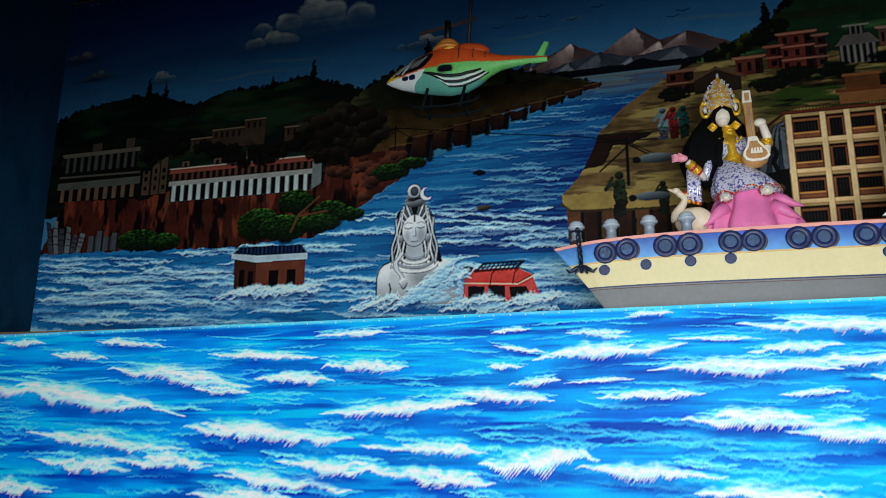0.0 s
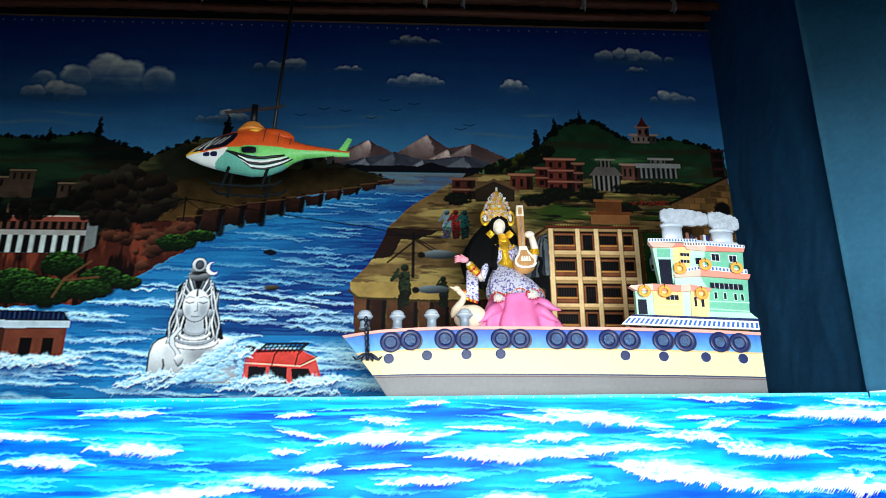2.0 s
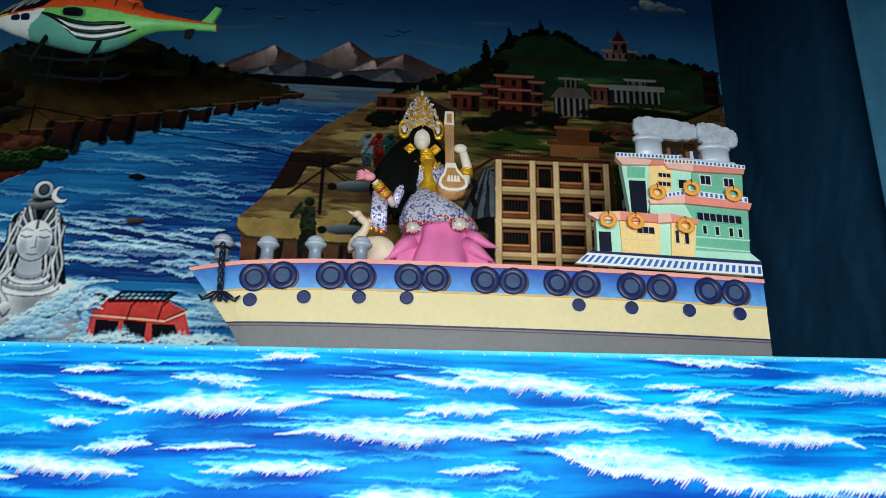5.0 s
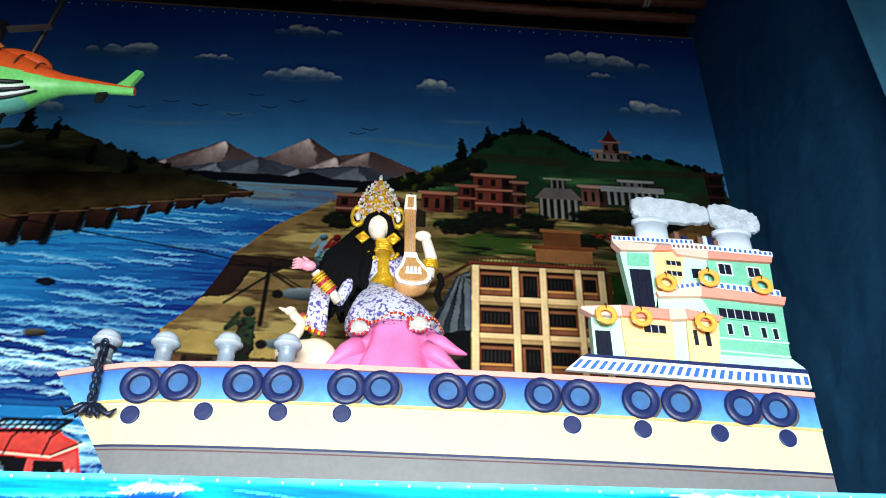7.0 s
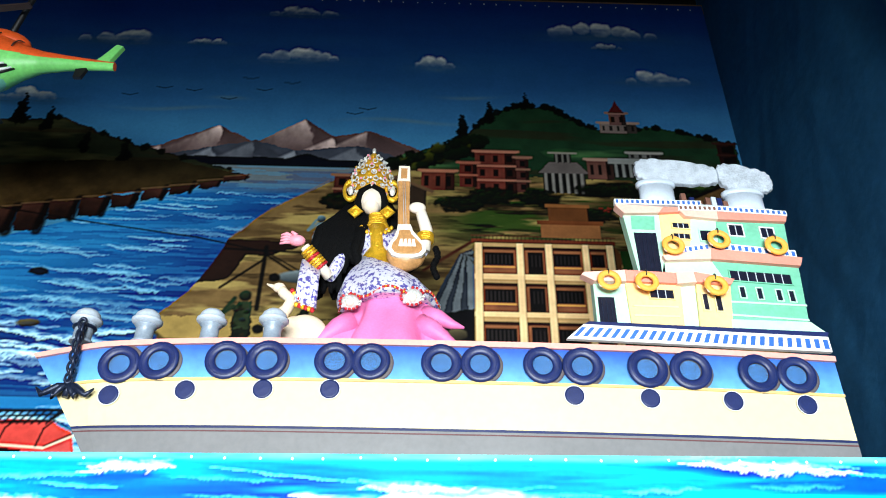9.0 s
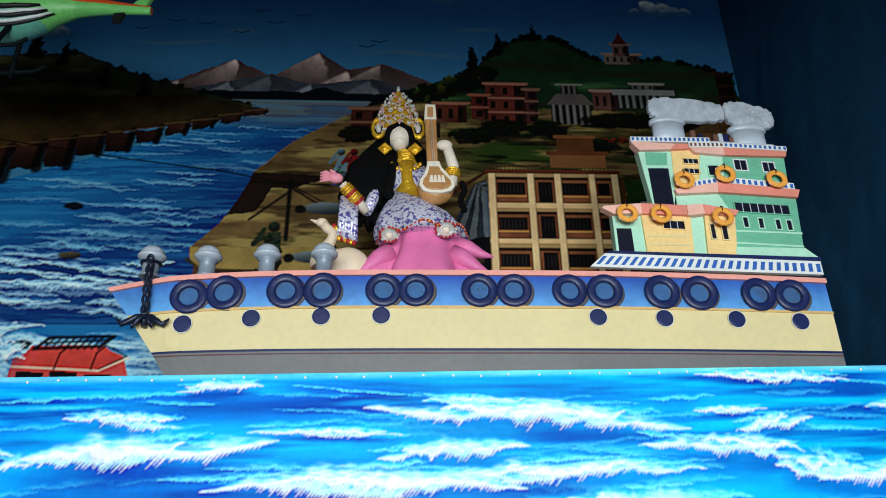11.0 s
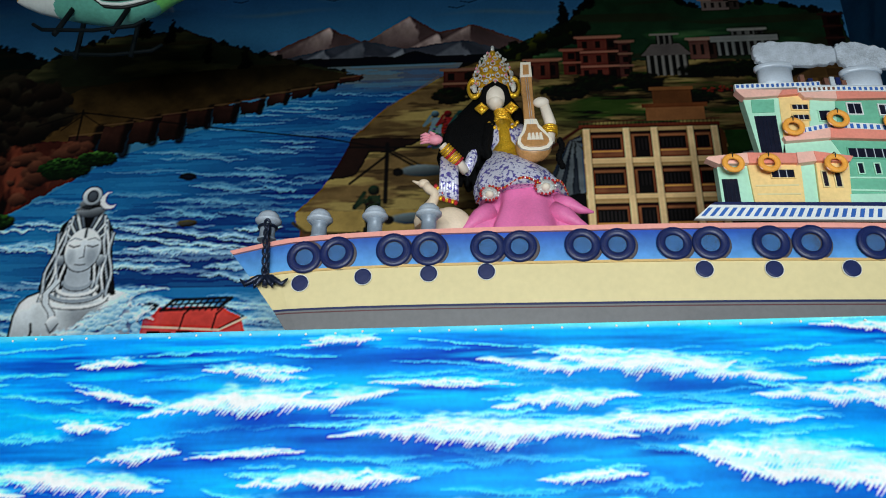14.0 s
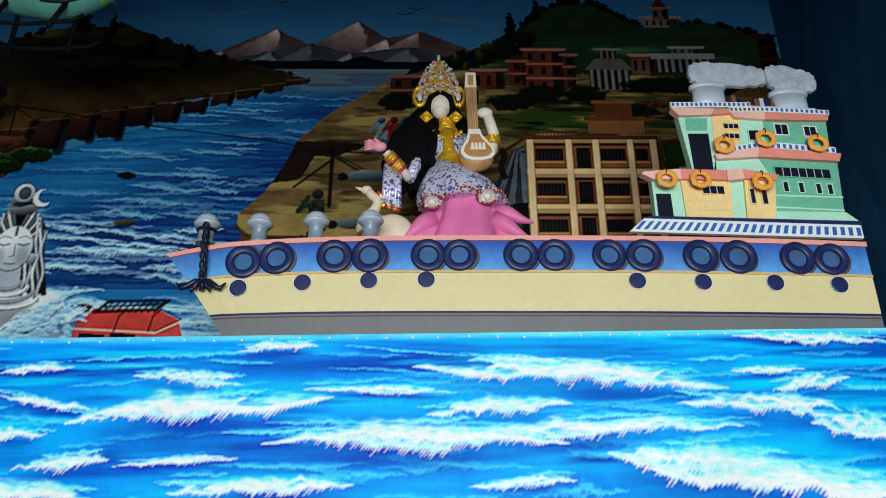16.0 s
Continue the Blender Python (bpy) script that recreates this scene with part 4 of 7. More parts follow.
# grey bust rising from the flood: shoulders, neck, head and piled hair in plain shapes
GREY, MID, DARK, PALE = (134, 142, 150), (96, 104, 114), (22, 24, 30), (196, 202, 206)
BX = -2.684
cv.poly([(BX - 0.43, 2.6), (BX - 0.43, 2.9), (BX - 0.4, 3.0), (BX - 0.35, 3.05), (BX - 0.23, 3.1), (BX - 0.1, 3.15), (BX + 0.12, 3.15), (BX + 0.3, 3.1), (BX + 0.45, 3.05), (BX + 0.5, 2.6)], (150, 157, 163), 0.0, 0.12, BUST, top=(226, 229, 230))
cv.line([(BX - 0.43, 2.62), (BX - 0.43, 2.9), (BX - 0.4, 3.0), (BX - 0.35, 3.05), (BX - 0.23, 3.1)], 0.02, DARK, 0.9)
cv.line([(BX - 0.28, 2.68), (BX - 0.265, 2.78), (BX - 0.28, 2.84)], 0.022, DARK, 0.7)
cv.puff(BX + 0.1, 2.92, 0.2, (150, 157, 163), (92, 100, 110), 0.55, 0.7, BUST, 0.1, 0.35, 0.6)
cv.puff(BX - 0.34, 2.93, 0.1, (240, 242, 243), PALE, 0.7, 1.3, BUST, 0.1, 0.35, 0.6)
# hair mass, then locks over it
cv.poly([(BX - 0.29, 3.1), (BX - 0.25, 3.3), (BX - 0.225, 3.5), (BX - 0.21, 3.62), (BX - 0.13, 3.71), (BX, 3.74), (BX + 0.13, 3.71), (BX + 0.21, 3.59), (BX + 0.235, 3.4), (BX + 0.28, 3.2), (BX + 0.325, 3.06), (BX + 0.22, 3.03), (BX + 0.14, 3.1), (BX - 0.12, 3.1), (BX - 0.2, 3.06)], (40, 44, 52), 0.008, 0.12, BUST)
cv.poly([(BX - 0.1, 3.04), (BX + 0.12, 3.04), (BX + 0.09, 3.28), (BX - 0.09, 3.28)], (176, 182, 188), 0, 0.08, BUST)
for sgn in (-1, 1):
    for k in range(9):
        a = radians(10 + 10 * k)
        cv.line([(BX + sgn * 0.14 * math.sin(a), 3.46 + 0.13 * math.cos(a)), (BX + sgn * 0.185 * math.sin(a + 0.12), 3.49 + 0.2 * math.cos(a + 0.1)), (BX + sgn * 0.15 * math.sin(a + 0.35), 3.6 + 0.12 * math.cos(a))], 0.026 - 0.001 * k, (204, 209, 212) if k % 2 else (122, 130, 139), 0.9)
    for k in range(6):
        lock = [(BX + sgn * (0.142 + 0.013 * k + 0.016 * math.sin(q * 0.95 + k * 1.7) + 0.0035 * q * (k - 1.5) * 0.5), 3.6 - 0.054 * q - 0.01 * k) for q in range(10 + k % 2)]
        cv.line([(x + sgn * 0.012, z) for x, z in lock], 0.014, DARK, 0.85)
        cv.line(lock, 0.021, ((210, 214, 217), (138, 146, 154), (176, 182, 188))[k % 3], 0.92)
        cv.line([(x - sgn * 0.004, z) for x, z in lock[1:-2]], 0.007, (232, 234, 236), 0.6)
cv.puff(BX, 3.42, 0.146, (236, 238, 239), (168, 175, 182), 1, 1.24, BUST, 0.0, 0.3, 0.07)
cv.puff(BX + 0.075, 3.37, 0.07, (150, 157, 165), (130, 138, 146), 0.55, 1.7, BUST, 0.0, 0.3, 0.7)
cv.puff(BX - 0.085, 3.36, 0.05, (160, 167, 174), (140, 148, 155), 0.5, 1.9, BUST, 0.0, 0.3, 0.7)
cv.line([(BX + 0.146 * math.sin(a), 3.42 - 0.181 * math.cos(a)) for a in (-1.9 + 3.8 * i / 16 for i in range(17))], 0.012, DARK, 0.75)
for sgn in (-1, 1):
    cv.puff(BX + 0.158 * sgn, 3.33, 0.034, PALE, MID, 1, 1.7, BUST)
    cv.line([(BX + 0.03 * sgn, 3.452), (BX + 0.075 * sgn, 3.44), (BX + 0.112 * sgn, 3.455)], 0.014, DARK, 0.75)
    cv.line([(BX + 0.025 * sgn, 3.5), (BX + 0.08 * sgn, 3.515), (BX + 0.12 * sgn, 3.49)], 0.01, MID, 0.8)
cv.line([(BX, 3.525), (BX, 3.585)], 0.024, DARK, 0.8)
cv.line([(BX + 0.012, 3.45), (BX + 0.018, 3.36), (BX - 0.014, 3.35)], 0.011, MID, 0.85)
cv.line([(BX - 0.04, 3.3), (BX, 3.293), (BX + 0.04, 3.3)], 0.013, DARK, 0.6)
# piled hair, the small disc and the crescent
cv.puff(BX, 3.745, 0.135, (196, 201, 205), (60, 66, 74), 1, 0.5, BUST, 0.1)
cv.puff(BX - 0.015, 3.805, 0.1, (176, 182, 187), (50, 55, 63), 1, 0.55, BUST, 0.1)
for k in range(6):
    cv.line([(BX - 0.12 + 0.02 * k, 3.75), (BX - 0.05 + 0.02 * k, 3.79), (BX + 0.03 + 0.015 * k, 3.775)], 0.01, DARK, 0.7)
cv.puff(BX - 0.012, 3.872, 0.08, (222, 225, 226), (150, 157, 163), 1, 1.0, BUST, 0.0, 0.3, 0.1)
cv.puff(BX - 0.008, 3.868, 0.05, (120, 127, 135), (84, 90, 98), 1, 1.15, BUST, 0.0, 0.3, 0.12)
cv.line([(BX - 0.012 + 0.082 * math.cos(a), 3.872 + 0.082 * math.sin(a)) for a in (math.pi * (-0.1 + 1.2 * i / 12) for i in range(13))], 0.011, DARK, 0.8)
arc = [radians(95 + 215 * i / 12) for i in range(13)]
cv.poly([(BX + 0.135 + 0.075 * math.cos(a), 3.83 + 0.075 * math.sin(a)) for a in arc] + [(BX + 0.155 + 0.058 * math.cos(a), 3.842 + 0.058 * math.sin(a)) for a in arc[::-1]], (222, 225, 225), 0, 0.05, BUST)
# coils round the neck, the last one hanging
for k in range(4):
    z, w = 3.16 - 0.036 * k, 0.11 + 0.05 * k
    arc = [(BX + w * math.cos(a) + 0.01, z + (0.055 + 0.012 * k) * math.sin(a)) for a in (math.pi + math.pi * i / 12 for i in range(13))]
    cv.line(arc, 0.03, (212, 216, 218) if k % 2 else (160, 167, 174))
    cv.line([(x, q - 0.017) for x, q in arc], 0.01, DARK, 0.85)
snake = [(BX - 0.15, 3.16), (BX - 0.215, 3.07), (BX - 0.2, 2.99), (BX - 0.14, 2.92), (BX - 0.12, 2.86)]
cv.line(snake, 0.05, (196, 201, 205))
for side in (-0.026, 0.026):
    cv.line([(x + side, z) for x, z in snake], 0.01, DARK, 0.85)
cv.puff(BX - 0.118, 2.835, 0.05, (232, 234, 235), GREY, 1, 1.35, BUST, 0.0, 0.3, 0.1)
cv.line([(BX - 0.165, 2.84), (BX - 0.118, 2.77), (BX - 0.07, 2.84)], 0.011, DARK, 0.8)

# red jeep, its roof rack above the foam
cv.poly([(-2.14, 2.6), (-2.12, 2.86), (-1.98, 2.94), (-1.6, 2.96), (-1.4, 2.88), (-1.3, 2.6)], (190, 98, 96), 0.0, 0.2, JEEP, top=(198, 100, 94))
cv.poly([(-2.12, 2.82), (-1.55, 2.8), (-1.4, 2.86), (-1.56, 2.96), (-2.02, 2.95)], (198, 92, 84), 0.0, 0.2, JEEP)
cv.line([(-2.13, 2.81), (-1.55, 2.78), (-1.36, 2.87)], 0.016, (216, 200, 178))
for x0, x1 in ((-2.08, -1.9), (-1.86, -1.68)):
    cv.poly([(x0, 2.6), (x1, 2.6), (x1, 2.77), (x0, 2.78)], (34, 30, 46), ident=JEEP)
cv.poly([(-1.62, 2.6), (-1.4, 2.62), (-1.46, 2.76), (-1.64, 2.76)], (30, 28, 40), ident=JEEP)
for k in range(10):
    x = -1.98 + 0.045 * k
    cv.line([(x, 2.93), (x + 0.06, 3.01)], 0.017, (20, 22, 42))
cv.line([(-2.0, 2.93), (-1.56, 2.95), (-1.48, 3.02), (-1.9, 3.01), (-2.0, 2.93)], 0.024, (20, 22, 42))
cv.line([(-1.96, 2.97), (-1.54, 2.99)], 0.018, (20, 22, 42))
for x in (-1.82, -1.58):
    cv.line([(x - 0.02, 2.79), (x, 2.9), (x + 0.05, 2.95)], 0.016, (40, 20, 30))
cv.line([(-1.55, 2.79), (-1.38, 2.88), (-1.56, 2.97)], 0.014, (60, 24, 28), 0.8)
cv.puff(-2.08, 2.96, 0.07, (40, 44, 70), (18, 20, 36), 1, 0.5, JEEP)
# foam that breaks round the sunken things
for k in range(150):
    which = k % 3
    if which == 0:
        x, z = rng.uniform(-3.3, -2.1), 0
        z = 2.66 + max(0, (x + 2.75)) * 0.75 * (x < -2.25) + rng.uniform(-0.1, 0.03) + (0.3 if x > -2.25 else 0)
    elif which == 1:
        x, z = rng.uniform(-2.2, -1.2), 2.6 + rng.uniform(-0.1, 0.06)
    else:
        x, z = rng.uniform(-5.0, -3.9), 2.83 + rng.uniform(-0.07, 0.02)
    cv.crest(x, z, rng.uniform(0.18, 0.42), rng.uniform(0.03, 0.06), rng.uniform(0.0, 0.5) if which == 0 else rng.uniform(-0.1, 0.3), (214, 238, 244), (16, 92, 144), 700 + k, 0.8)
for k in range(260):
    x = rng.uniform(-2.8, -2.15)
    z = 2.62 + (x + 2.85) * 0.72 * rng.random()
    cv.puff(x, z, rng.uniform(0.015, 0.04), (206, 224, 228), (120, 170, 196), 0.7, 0.7)
# birds
for x, z in ((-1.72, 5.64), (-1.45, 5.72), (-1.2, 5.7), (-0.9, 5.62), (-0.62, 5.72), (-0.4, 5.8), (-0.75, 5.84), (0.15, 5.5), (0.25, 5.55)):
    cv.line([(x - 0.07, z + 0.015), (x, z), (x + 0.06, z + 0.02)], 0.012, (14, 20, 36), 0.8)

mural = tagged(new("mural"), "large painted cloth of a flooded river valley between hills", "mural")
mural.location = (0, 0, 0)
cv.sheet(Y_MURAL, NAMES, mural, M["mural"], LABELS, stretch=True)
frame_bm = bmesh.new()
box(frame_bm, X_L, X_R, Y_MURAL + 0.01, Y_MURAL + 0.05, 6.9, 7.02)
box(frame_bm, X_L, X_R, Y_MURAL + 0.01, Y_MURAL + 0.05, 2.12, 2.2)
part("batten", frame_bm, M["plank"], mural, "dark wooden batten")

# ---- the wave cloth on the stage front ----
wv = Canvas(np.concatenate([np.arange(X_L, -1.7, 0.0088), np.arange(-1.7, X_OUT - 0.04, 0.0048)]), np.concatenate([np.arange(0.0, 0.8, 0.04), np.arange(0.8, 1.5, 0.0075), np.arange(1.5, 2.262, 0.0048)]), 9)
wv.rich, wv.depth, wv.gain, wv.crisp = 1.08, 1.3, 1.6, 0.7
f = (0.5 + 2.4 * (wv.noise(1.1, 0.13, 3, 4) - 0.5)).clip(0, 1)
wv.lay(ALL, np.ones(wv.X.shape), mix((0, 112, 186), (0, 166, 216), f))
wv.lay(ALL, ((wv.noise(0.9, 0.07, 5, 4) - 0.52) * 4).clip(0, 0.75), lin(0, 66, 150))
wv.lay(ALL, ((wv.noise(0.8, 0.05, 8, 4) - 0.54) * 4).clip(0, 0.6), lin(52, 190, 226))
r9 = np.random.default_rng(12)
WAVE_LEAN = 0.013


def breaker(x, z, L, tilt, s, k):
    """One painted breaker: pale water rising behind, thin strokes of spray, then layered crests with combed lower edges."""
    z -= WAVE_LEAN * x
    tilt -= WAVE_LEAN
    win = wv.window(x - L * 0.6, x + L * 0.6, z - 2.5 * s - 0.1, z + 3 * s + 0.1)
    u, rise = (wv.X[win] - x) / (L / 2), wv.Z[win] - z - tilt * (wv.X[win] - x)
    pale = (1 - np.abs(u) ** 2.2).clip(0, 1) * np.where(rise > 0, np.exp(-rise / (1.3 * s)), np.exp(rise / (0.3 * s)))
    wv.lay(win, (pale * (0.35 + 0.9 * wv.noise(0.4, 0.04, 300 + k, 3, win))).clip(0, 1) * 0.62, lin(70, 196, 232))
    hollow = (1 - np.abs(u) ** 2).clip(0, 1) * np.exp(-((rise + 0.75 * s) / (0.45 * s)) ** 2)
    wv.lay(win, (hollow * (0.1 + 1.1 * wv.noise(0.25, 0.05, 900 + k, 3, win))).clip(0, 0.7), lin(0, 72, 160))
    for q in range(5):
        f = r9.uniform(-0.45, 0.45)
        wv.crest(x + L * f, z + tilt * L * f + s * r9.uniform(0.3, 1.1), L * r9.uniform(0.2, 0.45), s * r9.uniform(0.16, 0.3), tilt + r9.uniform(-0.06, 0.06), (140, 220, 240), (0, 84, 166), 5000 + k * 7 + q, r9.uniform(0.4, 0.85), 0.7)
    wv.crest(x, z + 0.1 * s, L * 1.05, s * 0.62, tilt, (206, 242, 249), (0, 60, 144), 2000 + k, 1.0, 0.9)
    wv.crest(x + L * r9.uniform(-0.15, 0.15), z + 0.3 * s, L * 0.6, s * 0.6, tilt, (226, 248, 252), (0, 76, 160), 3000 + k, 0.9, 0.8)


WEST = ((-4.72, 2.065, 0.73, -0.066, 0.05), (-4.2, 1.748, 1.41, -0.123, 0.096), (-5.26, 1.951, 0.63, -0.054, 0.06), (-5.33, 1.581, 2.41, -0.11, 0.14), (-4.91, 1.202, 1.63, -0.068, 0.1), (-3.31, 1.301, 1.5, -0.043, 0.12), (-3.08, 1.742, 0.72, -0.035, 0.07), (-3.39, 1.929, 1.01, -0.035, 0.06),
        (-2.46, 1.828, 0.73, -0.038, 0.08), (-3.15, 0.93, 1.2, -0.078, 0.11), (-2.18, 1.498, 1.26, 0.06, 0.095), (-1.96, 1.209, 1.0, -0.04, 0.085), (-1.08, 1.13, 0.86, 0.097, 0.14), (-1.34, 1.597, 0.77, -0.061, 0.08), (-3.76, 1.652, 0.55, -0.033, 0.05), (-5.93, 2.083, 0.53, 0.0, 0.05), (-2.57, 2.1, 0.64, 0.016, 0.045))
MIDDLE = ((1.0, 2.072, 1.29, -0.05, 0.08), (0.78, 2.141, 0.41, 0.0, 0.03), (-0.55, 1.917, 1.07, 0.081, 0.09), (0.35, 1.805, 1.23, 0.009, 0.08), (1.07, 1.845, 1.24, 0.037, 0.065), (0.7, 1.935, 0.59, 0.032, 0.06), (1.52, 1.711, 0.75, -0.059, 0.105), (-0.61, 2.059, 0.46, -0.087, 0.045), (0.2, 2.011, 0.64, -0.026, 0.025),
          (-1.09, 1.711, 0.38, 0.116, 0.05), (-0.62, 1.725, 0.5, 0.056, 0.025), (-0.27, 1.619, 0.72, 0.046, 0.06), (-1.2, 1.957, 0.39, -0.137, 0.035), (-1.31, 1.828, 0.28, 0.04, 0.04), (-0.25, 2.197, 0.34, 0.047, 0.035), (-1.26, 2.103, 0.31, 0.078, 0.03), (0.78, 1.64, 0.43, 0.074, 0.035), (0.5, 1.45, 1.1, 0.02, 0.1))
EAST = ((1.81, 1.942, 0.72, -0.073, 0.062), (2.18, 1.864, 0.37, -0.06, 0.07), (2.05, 2.237, 0.65, -0.049, 0.035), (2.02, 2.041, 0.32, 0.198, 0.043), (1.84, 2.099, 0.32, 0.038, 0.025), (3.04, 2.114, 1.2, 0.016, 0.085), (2.5, 1.825, 0.75, -0.016, 0.075), (2.07, 1.6, 1.5, -0.11, 0.115), (2.96, 1.588, 1.0, 0.022, 0.12), (3.14, 2.221, 0.5, -0.05, 0.04), (1.2, 1.35, 1.2, -0.05, 0.1))
for k in range(420):
    x, z = r9.uniform(X_L, X_OUT), r9.uniform(0.85, 2.2)
    small = 0.014 + 0.03 * (2.25 - z)
    wv.crest(x, z, r9.uniform(0.25, 0.7), small * r9.uniform(0.5, 1.0), r9.uniform(-0.1, 0.08), (120, 210, 236), (0, 70, 152), 8000 + k, r9.uniform(0.3, 0.7), 0.7)
for k, row in enumerate(sorted(WEST + MIDDLE + EAST, key=lambda q: -q[1])):
    breaker(*row, k)
for k in range(14):
    breaker(-7.5 + 0.8 * k, 0.95 + 0.16 * math.sin(k * 2.2), 1.0, -0.04, 0.1, 100 + k)
top_band = ((wv.Z - 2.225) / 0.02).clip(0, 1) * 0.55
wv.lay(ALL, top_band * (0.3 + wv.noise(0.2, 0.02, 6, 3)), lin(150, 214, 226))
wave_front = tagged(new("wave_cloth"), "bright blue cloth painted with breaking waves along the stage front", "painted cloth")
wv.sheet(Y_WAVE, ["painted_sea"], wave_front, M["waves"], None, WAVE_LEAN)
# ---- the boat on the stage ----
M["hull_grey"] = material("hull_grey_paint", (112, 112, 114), 0.45, 0, 0.12, 4, 0.1, 25)
M["cream"] = material("hull_cream_paint", (224, 208, 158), 0.4, 0, 0.06, 3, 0.08, 25)
M["hull_blue"] = material("hull_blue_paint", (52, 120, 216), 0.4, 0, 0.25, 2.2, 0.08, 25)
M["salmon"] = material("salmon_paint", (236, 160, 148), 0.5, 0, 0.1, 6, 0.1, 40)
M["navy"] = material("navy_paint", (24, 36, 84), 0.4, 0, 0.3, 14, 0.15, 40)
M["line"] = material("tan_line_paint", (214, 178, 116), 0.5, 0, 0.15, 8)
M["white"] = material("white_paint", (226, 228, 226), 0.5, 0, 0.08, 8, 0.1, 40)
M["pale_grey"] = material("pale_grey_paint", (186, 194, 202), 0.45, 0, 0.12, 9, 0.1, 30)
M["pale_blue"] = material("pale_blue_paint", (84, 152, 228), 0.4, 0, 0.35, 22)
M["bollard"] = material("grey_bollard_paint", (138, 150, 164), 0.4, 0.1, 0.2, 14, 0.15, 40)
M["bollard_cap"] = material("pale_bollard_cap_paint", (178, 188, 200), 0.4, 0.05, 0.18, 14, 0.15, 40)
M["brown_line"] = material("maroon_line_paint", (92, 54, 58), 0.5, 0, 0.2, 12)
M["tyre_shade"] = material("tyre_shadow_paint", (92, 84, 86), 0.6, 0, 0.2, 14)
M["iron"] = material("blue_black_iron", (30, 38, 58), 0.35, 0.4, 0.3, 25, 0.2, 60)
BOAT_L, BOAT_R = -0.985, 2.662
# airbrushed bulwark: shade painted in under the gunwale, deep blue fading to pale blue
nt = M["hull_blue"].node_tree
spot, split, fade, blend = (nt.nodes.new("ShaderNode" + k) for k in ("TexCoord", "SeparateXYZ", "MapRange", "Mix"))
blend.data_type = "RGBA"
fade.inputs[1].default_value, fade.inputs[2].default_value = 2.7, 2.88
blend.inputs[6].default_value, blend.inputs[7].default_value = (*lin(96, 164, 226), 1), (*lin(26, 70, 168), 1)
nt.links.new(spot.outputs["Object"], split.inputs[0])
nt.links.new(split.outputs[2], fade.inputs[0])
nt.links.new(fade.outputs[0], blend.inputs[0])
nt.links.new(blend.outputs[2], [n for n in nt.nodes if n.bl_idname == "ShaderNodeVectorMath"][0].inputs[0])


def hump(x, z=2.885):
    """Rise of the sheer line amidships; it flattens towards the waterline."""
    fall = 0.079 * ((1.1 - x) / 2.065) ** 4 if x < 1.1 else 0.0146 * (x - 1.1) ** 2
    return 0.02 - fall * min(1.0, max(0.4, 0.4 + 0.6 * (z - 2.46) / 0.425))


def bow_x(z):
    return BOAT_L + (2.885 - z) * 0.68


def front_y(x):
    return 6.08 + 0.06 * max(0.0, (-0.66 - x) / 0.34)


def band(z0, z1, proud, deep=0.05, x_right=BOAT_R):
    """A strake of the hull's front between two heights, bent back along the bow and humped amidships."""
    bm = bmesh.new()
    n, grid = 44, []
    for z in (z0, z1):
        front, back = [], []
        for i in range(n + 1):
            xl = bow_x(z)
            x = xl + (x_right - xl) * i / n
            y = front_y(x) - proud
            front.append(bm.verts.new((x, y, z + hump(x, z))))
            back.append(bm.verts.new((x, y + deep, z + hump(x, z))))
        grid.append((front, back))
    (f0, b0), (f1, b1) = grid
    for i in range(n):
        for quad in ((f0[i], f0[i + 1], f1[i + 1], f1[i]), (b0[i + 1], b0[i], b1[i], b1[i + 1]), (f1[i], f1[i + 1], b1[i + 1], b1[i]), (f0[i + 1], f0[i], b0[i], b0[i + 1])):
            bm.faces.new(quad)
    for i in (0, n):
        bm.faces.new((f0[i], f1[i], b1[i], b0[i]) if i == 0 else (f0[i], b0[i], b1[i], f1[i]))
    bmesh.ops.recalc_face_normals(bm, faces=bm.faces[:])
    return bm


boat = empty("boat", 0.85, 6.5, Z_STAGE, "large prop ship with cream, blue and grey hull hung with tyres", "boat")


def on(parent, ob):
    """Keep a part where it was built while its parent stands elsewhere."""
    ob.parent = parent
    base = parent
    at = Vector((0, 0, 0))
    while base:
        at += base.location
        base = base.parent
    ob.location = ob.location - at
    return ob


def bpart(name, bm, mat, parent, label=""):
    return on(parent, part(name, bm, mat, None, label))


bpart("hull_bottom", band(Z_STAGE - 0.04, 2.468, 0.0, 0.05), M["hull_grey"], boat, "grey lower hull")
bpart("waterline_stripe", band(2.468, 2.479, 0.003, 0.03), M["navy"], boat, "thin dark waterline")
bpart("boot_line", band(2.452, 2.458, 0.002, 0.03), M["brown_line"], boat, "thin maroon line")
bpart("hull_side", band(2.479, 2.684, 0.0, 0.05), M["cream"], boat, "cream painted hull side")
bpart("rubbing_strip", band(2.684, 2.697, 0.008, 0.04), M["line"], boat, "tan rubbing strip")
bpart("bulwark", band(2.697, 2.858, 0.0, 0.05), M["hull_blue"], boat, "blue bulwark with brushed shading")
bpart("gunwale", band(2.858, 2.885, 0.018, 0.12), M["salmon"], boat, "salmon pink gunwale")
deck = bmesh.new()
slab(deck, [(-0.6, 2.86), (2.65, 2.86), (2.65, 2.8), (-0.6, 2.8)], 6.2, 6.95)
bpart("deck", deck, M["salmon"], boat)
bpart("stern_board", new_box(2.63, 2.66, 6.14, 6.95, Z_STAGE, 2.86), M["cream"], boat)
bpart("back_board", new_box(-0.55, 2.63, 6.93, 6.96, Z_STAGE, 2.8), M["plank"], boat)

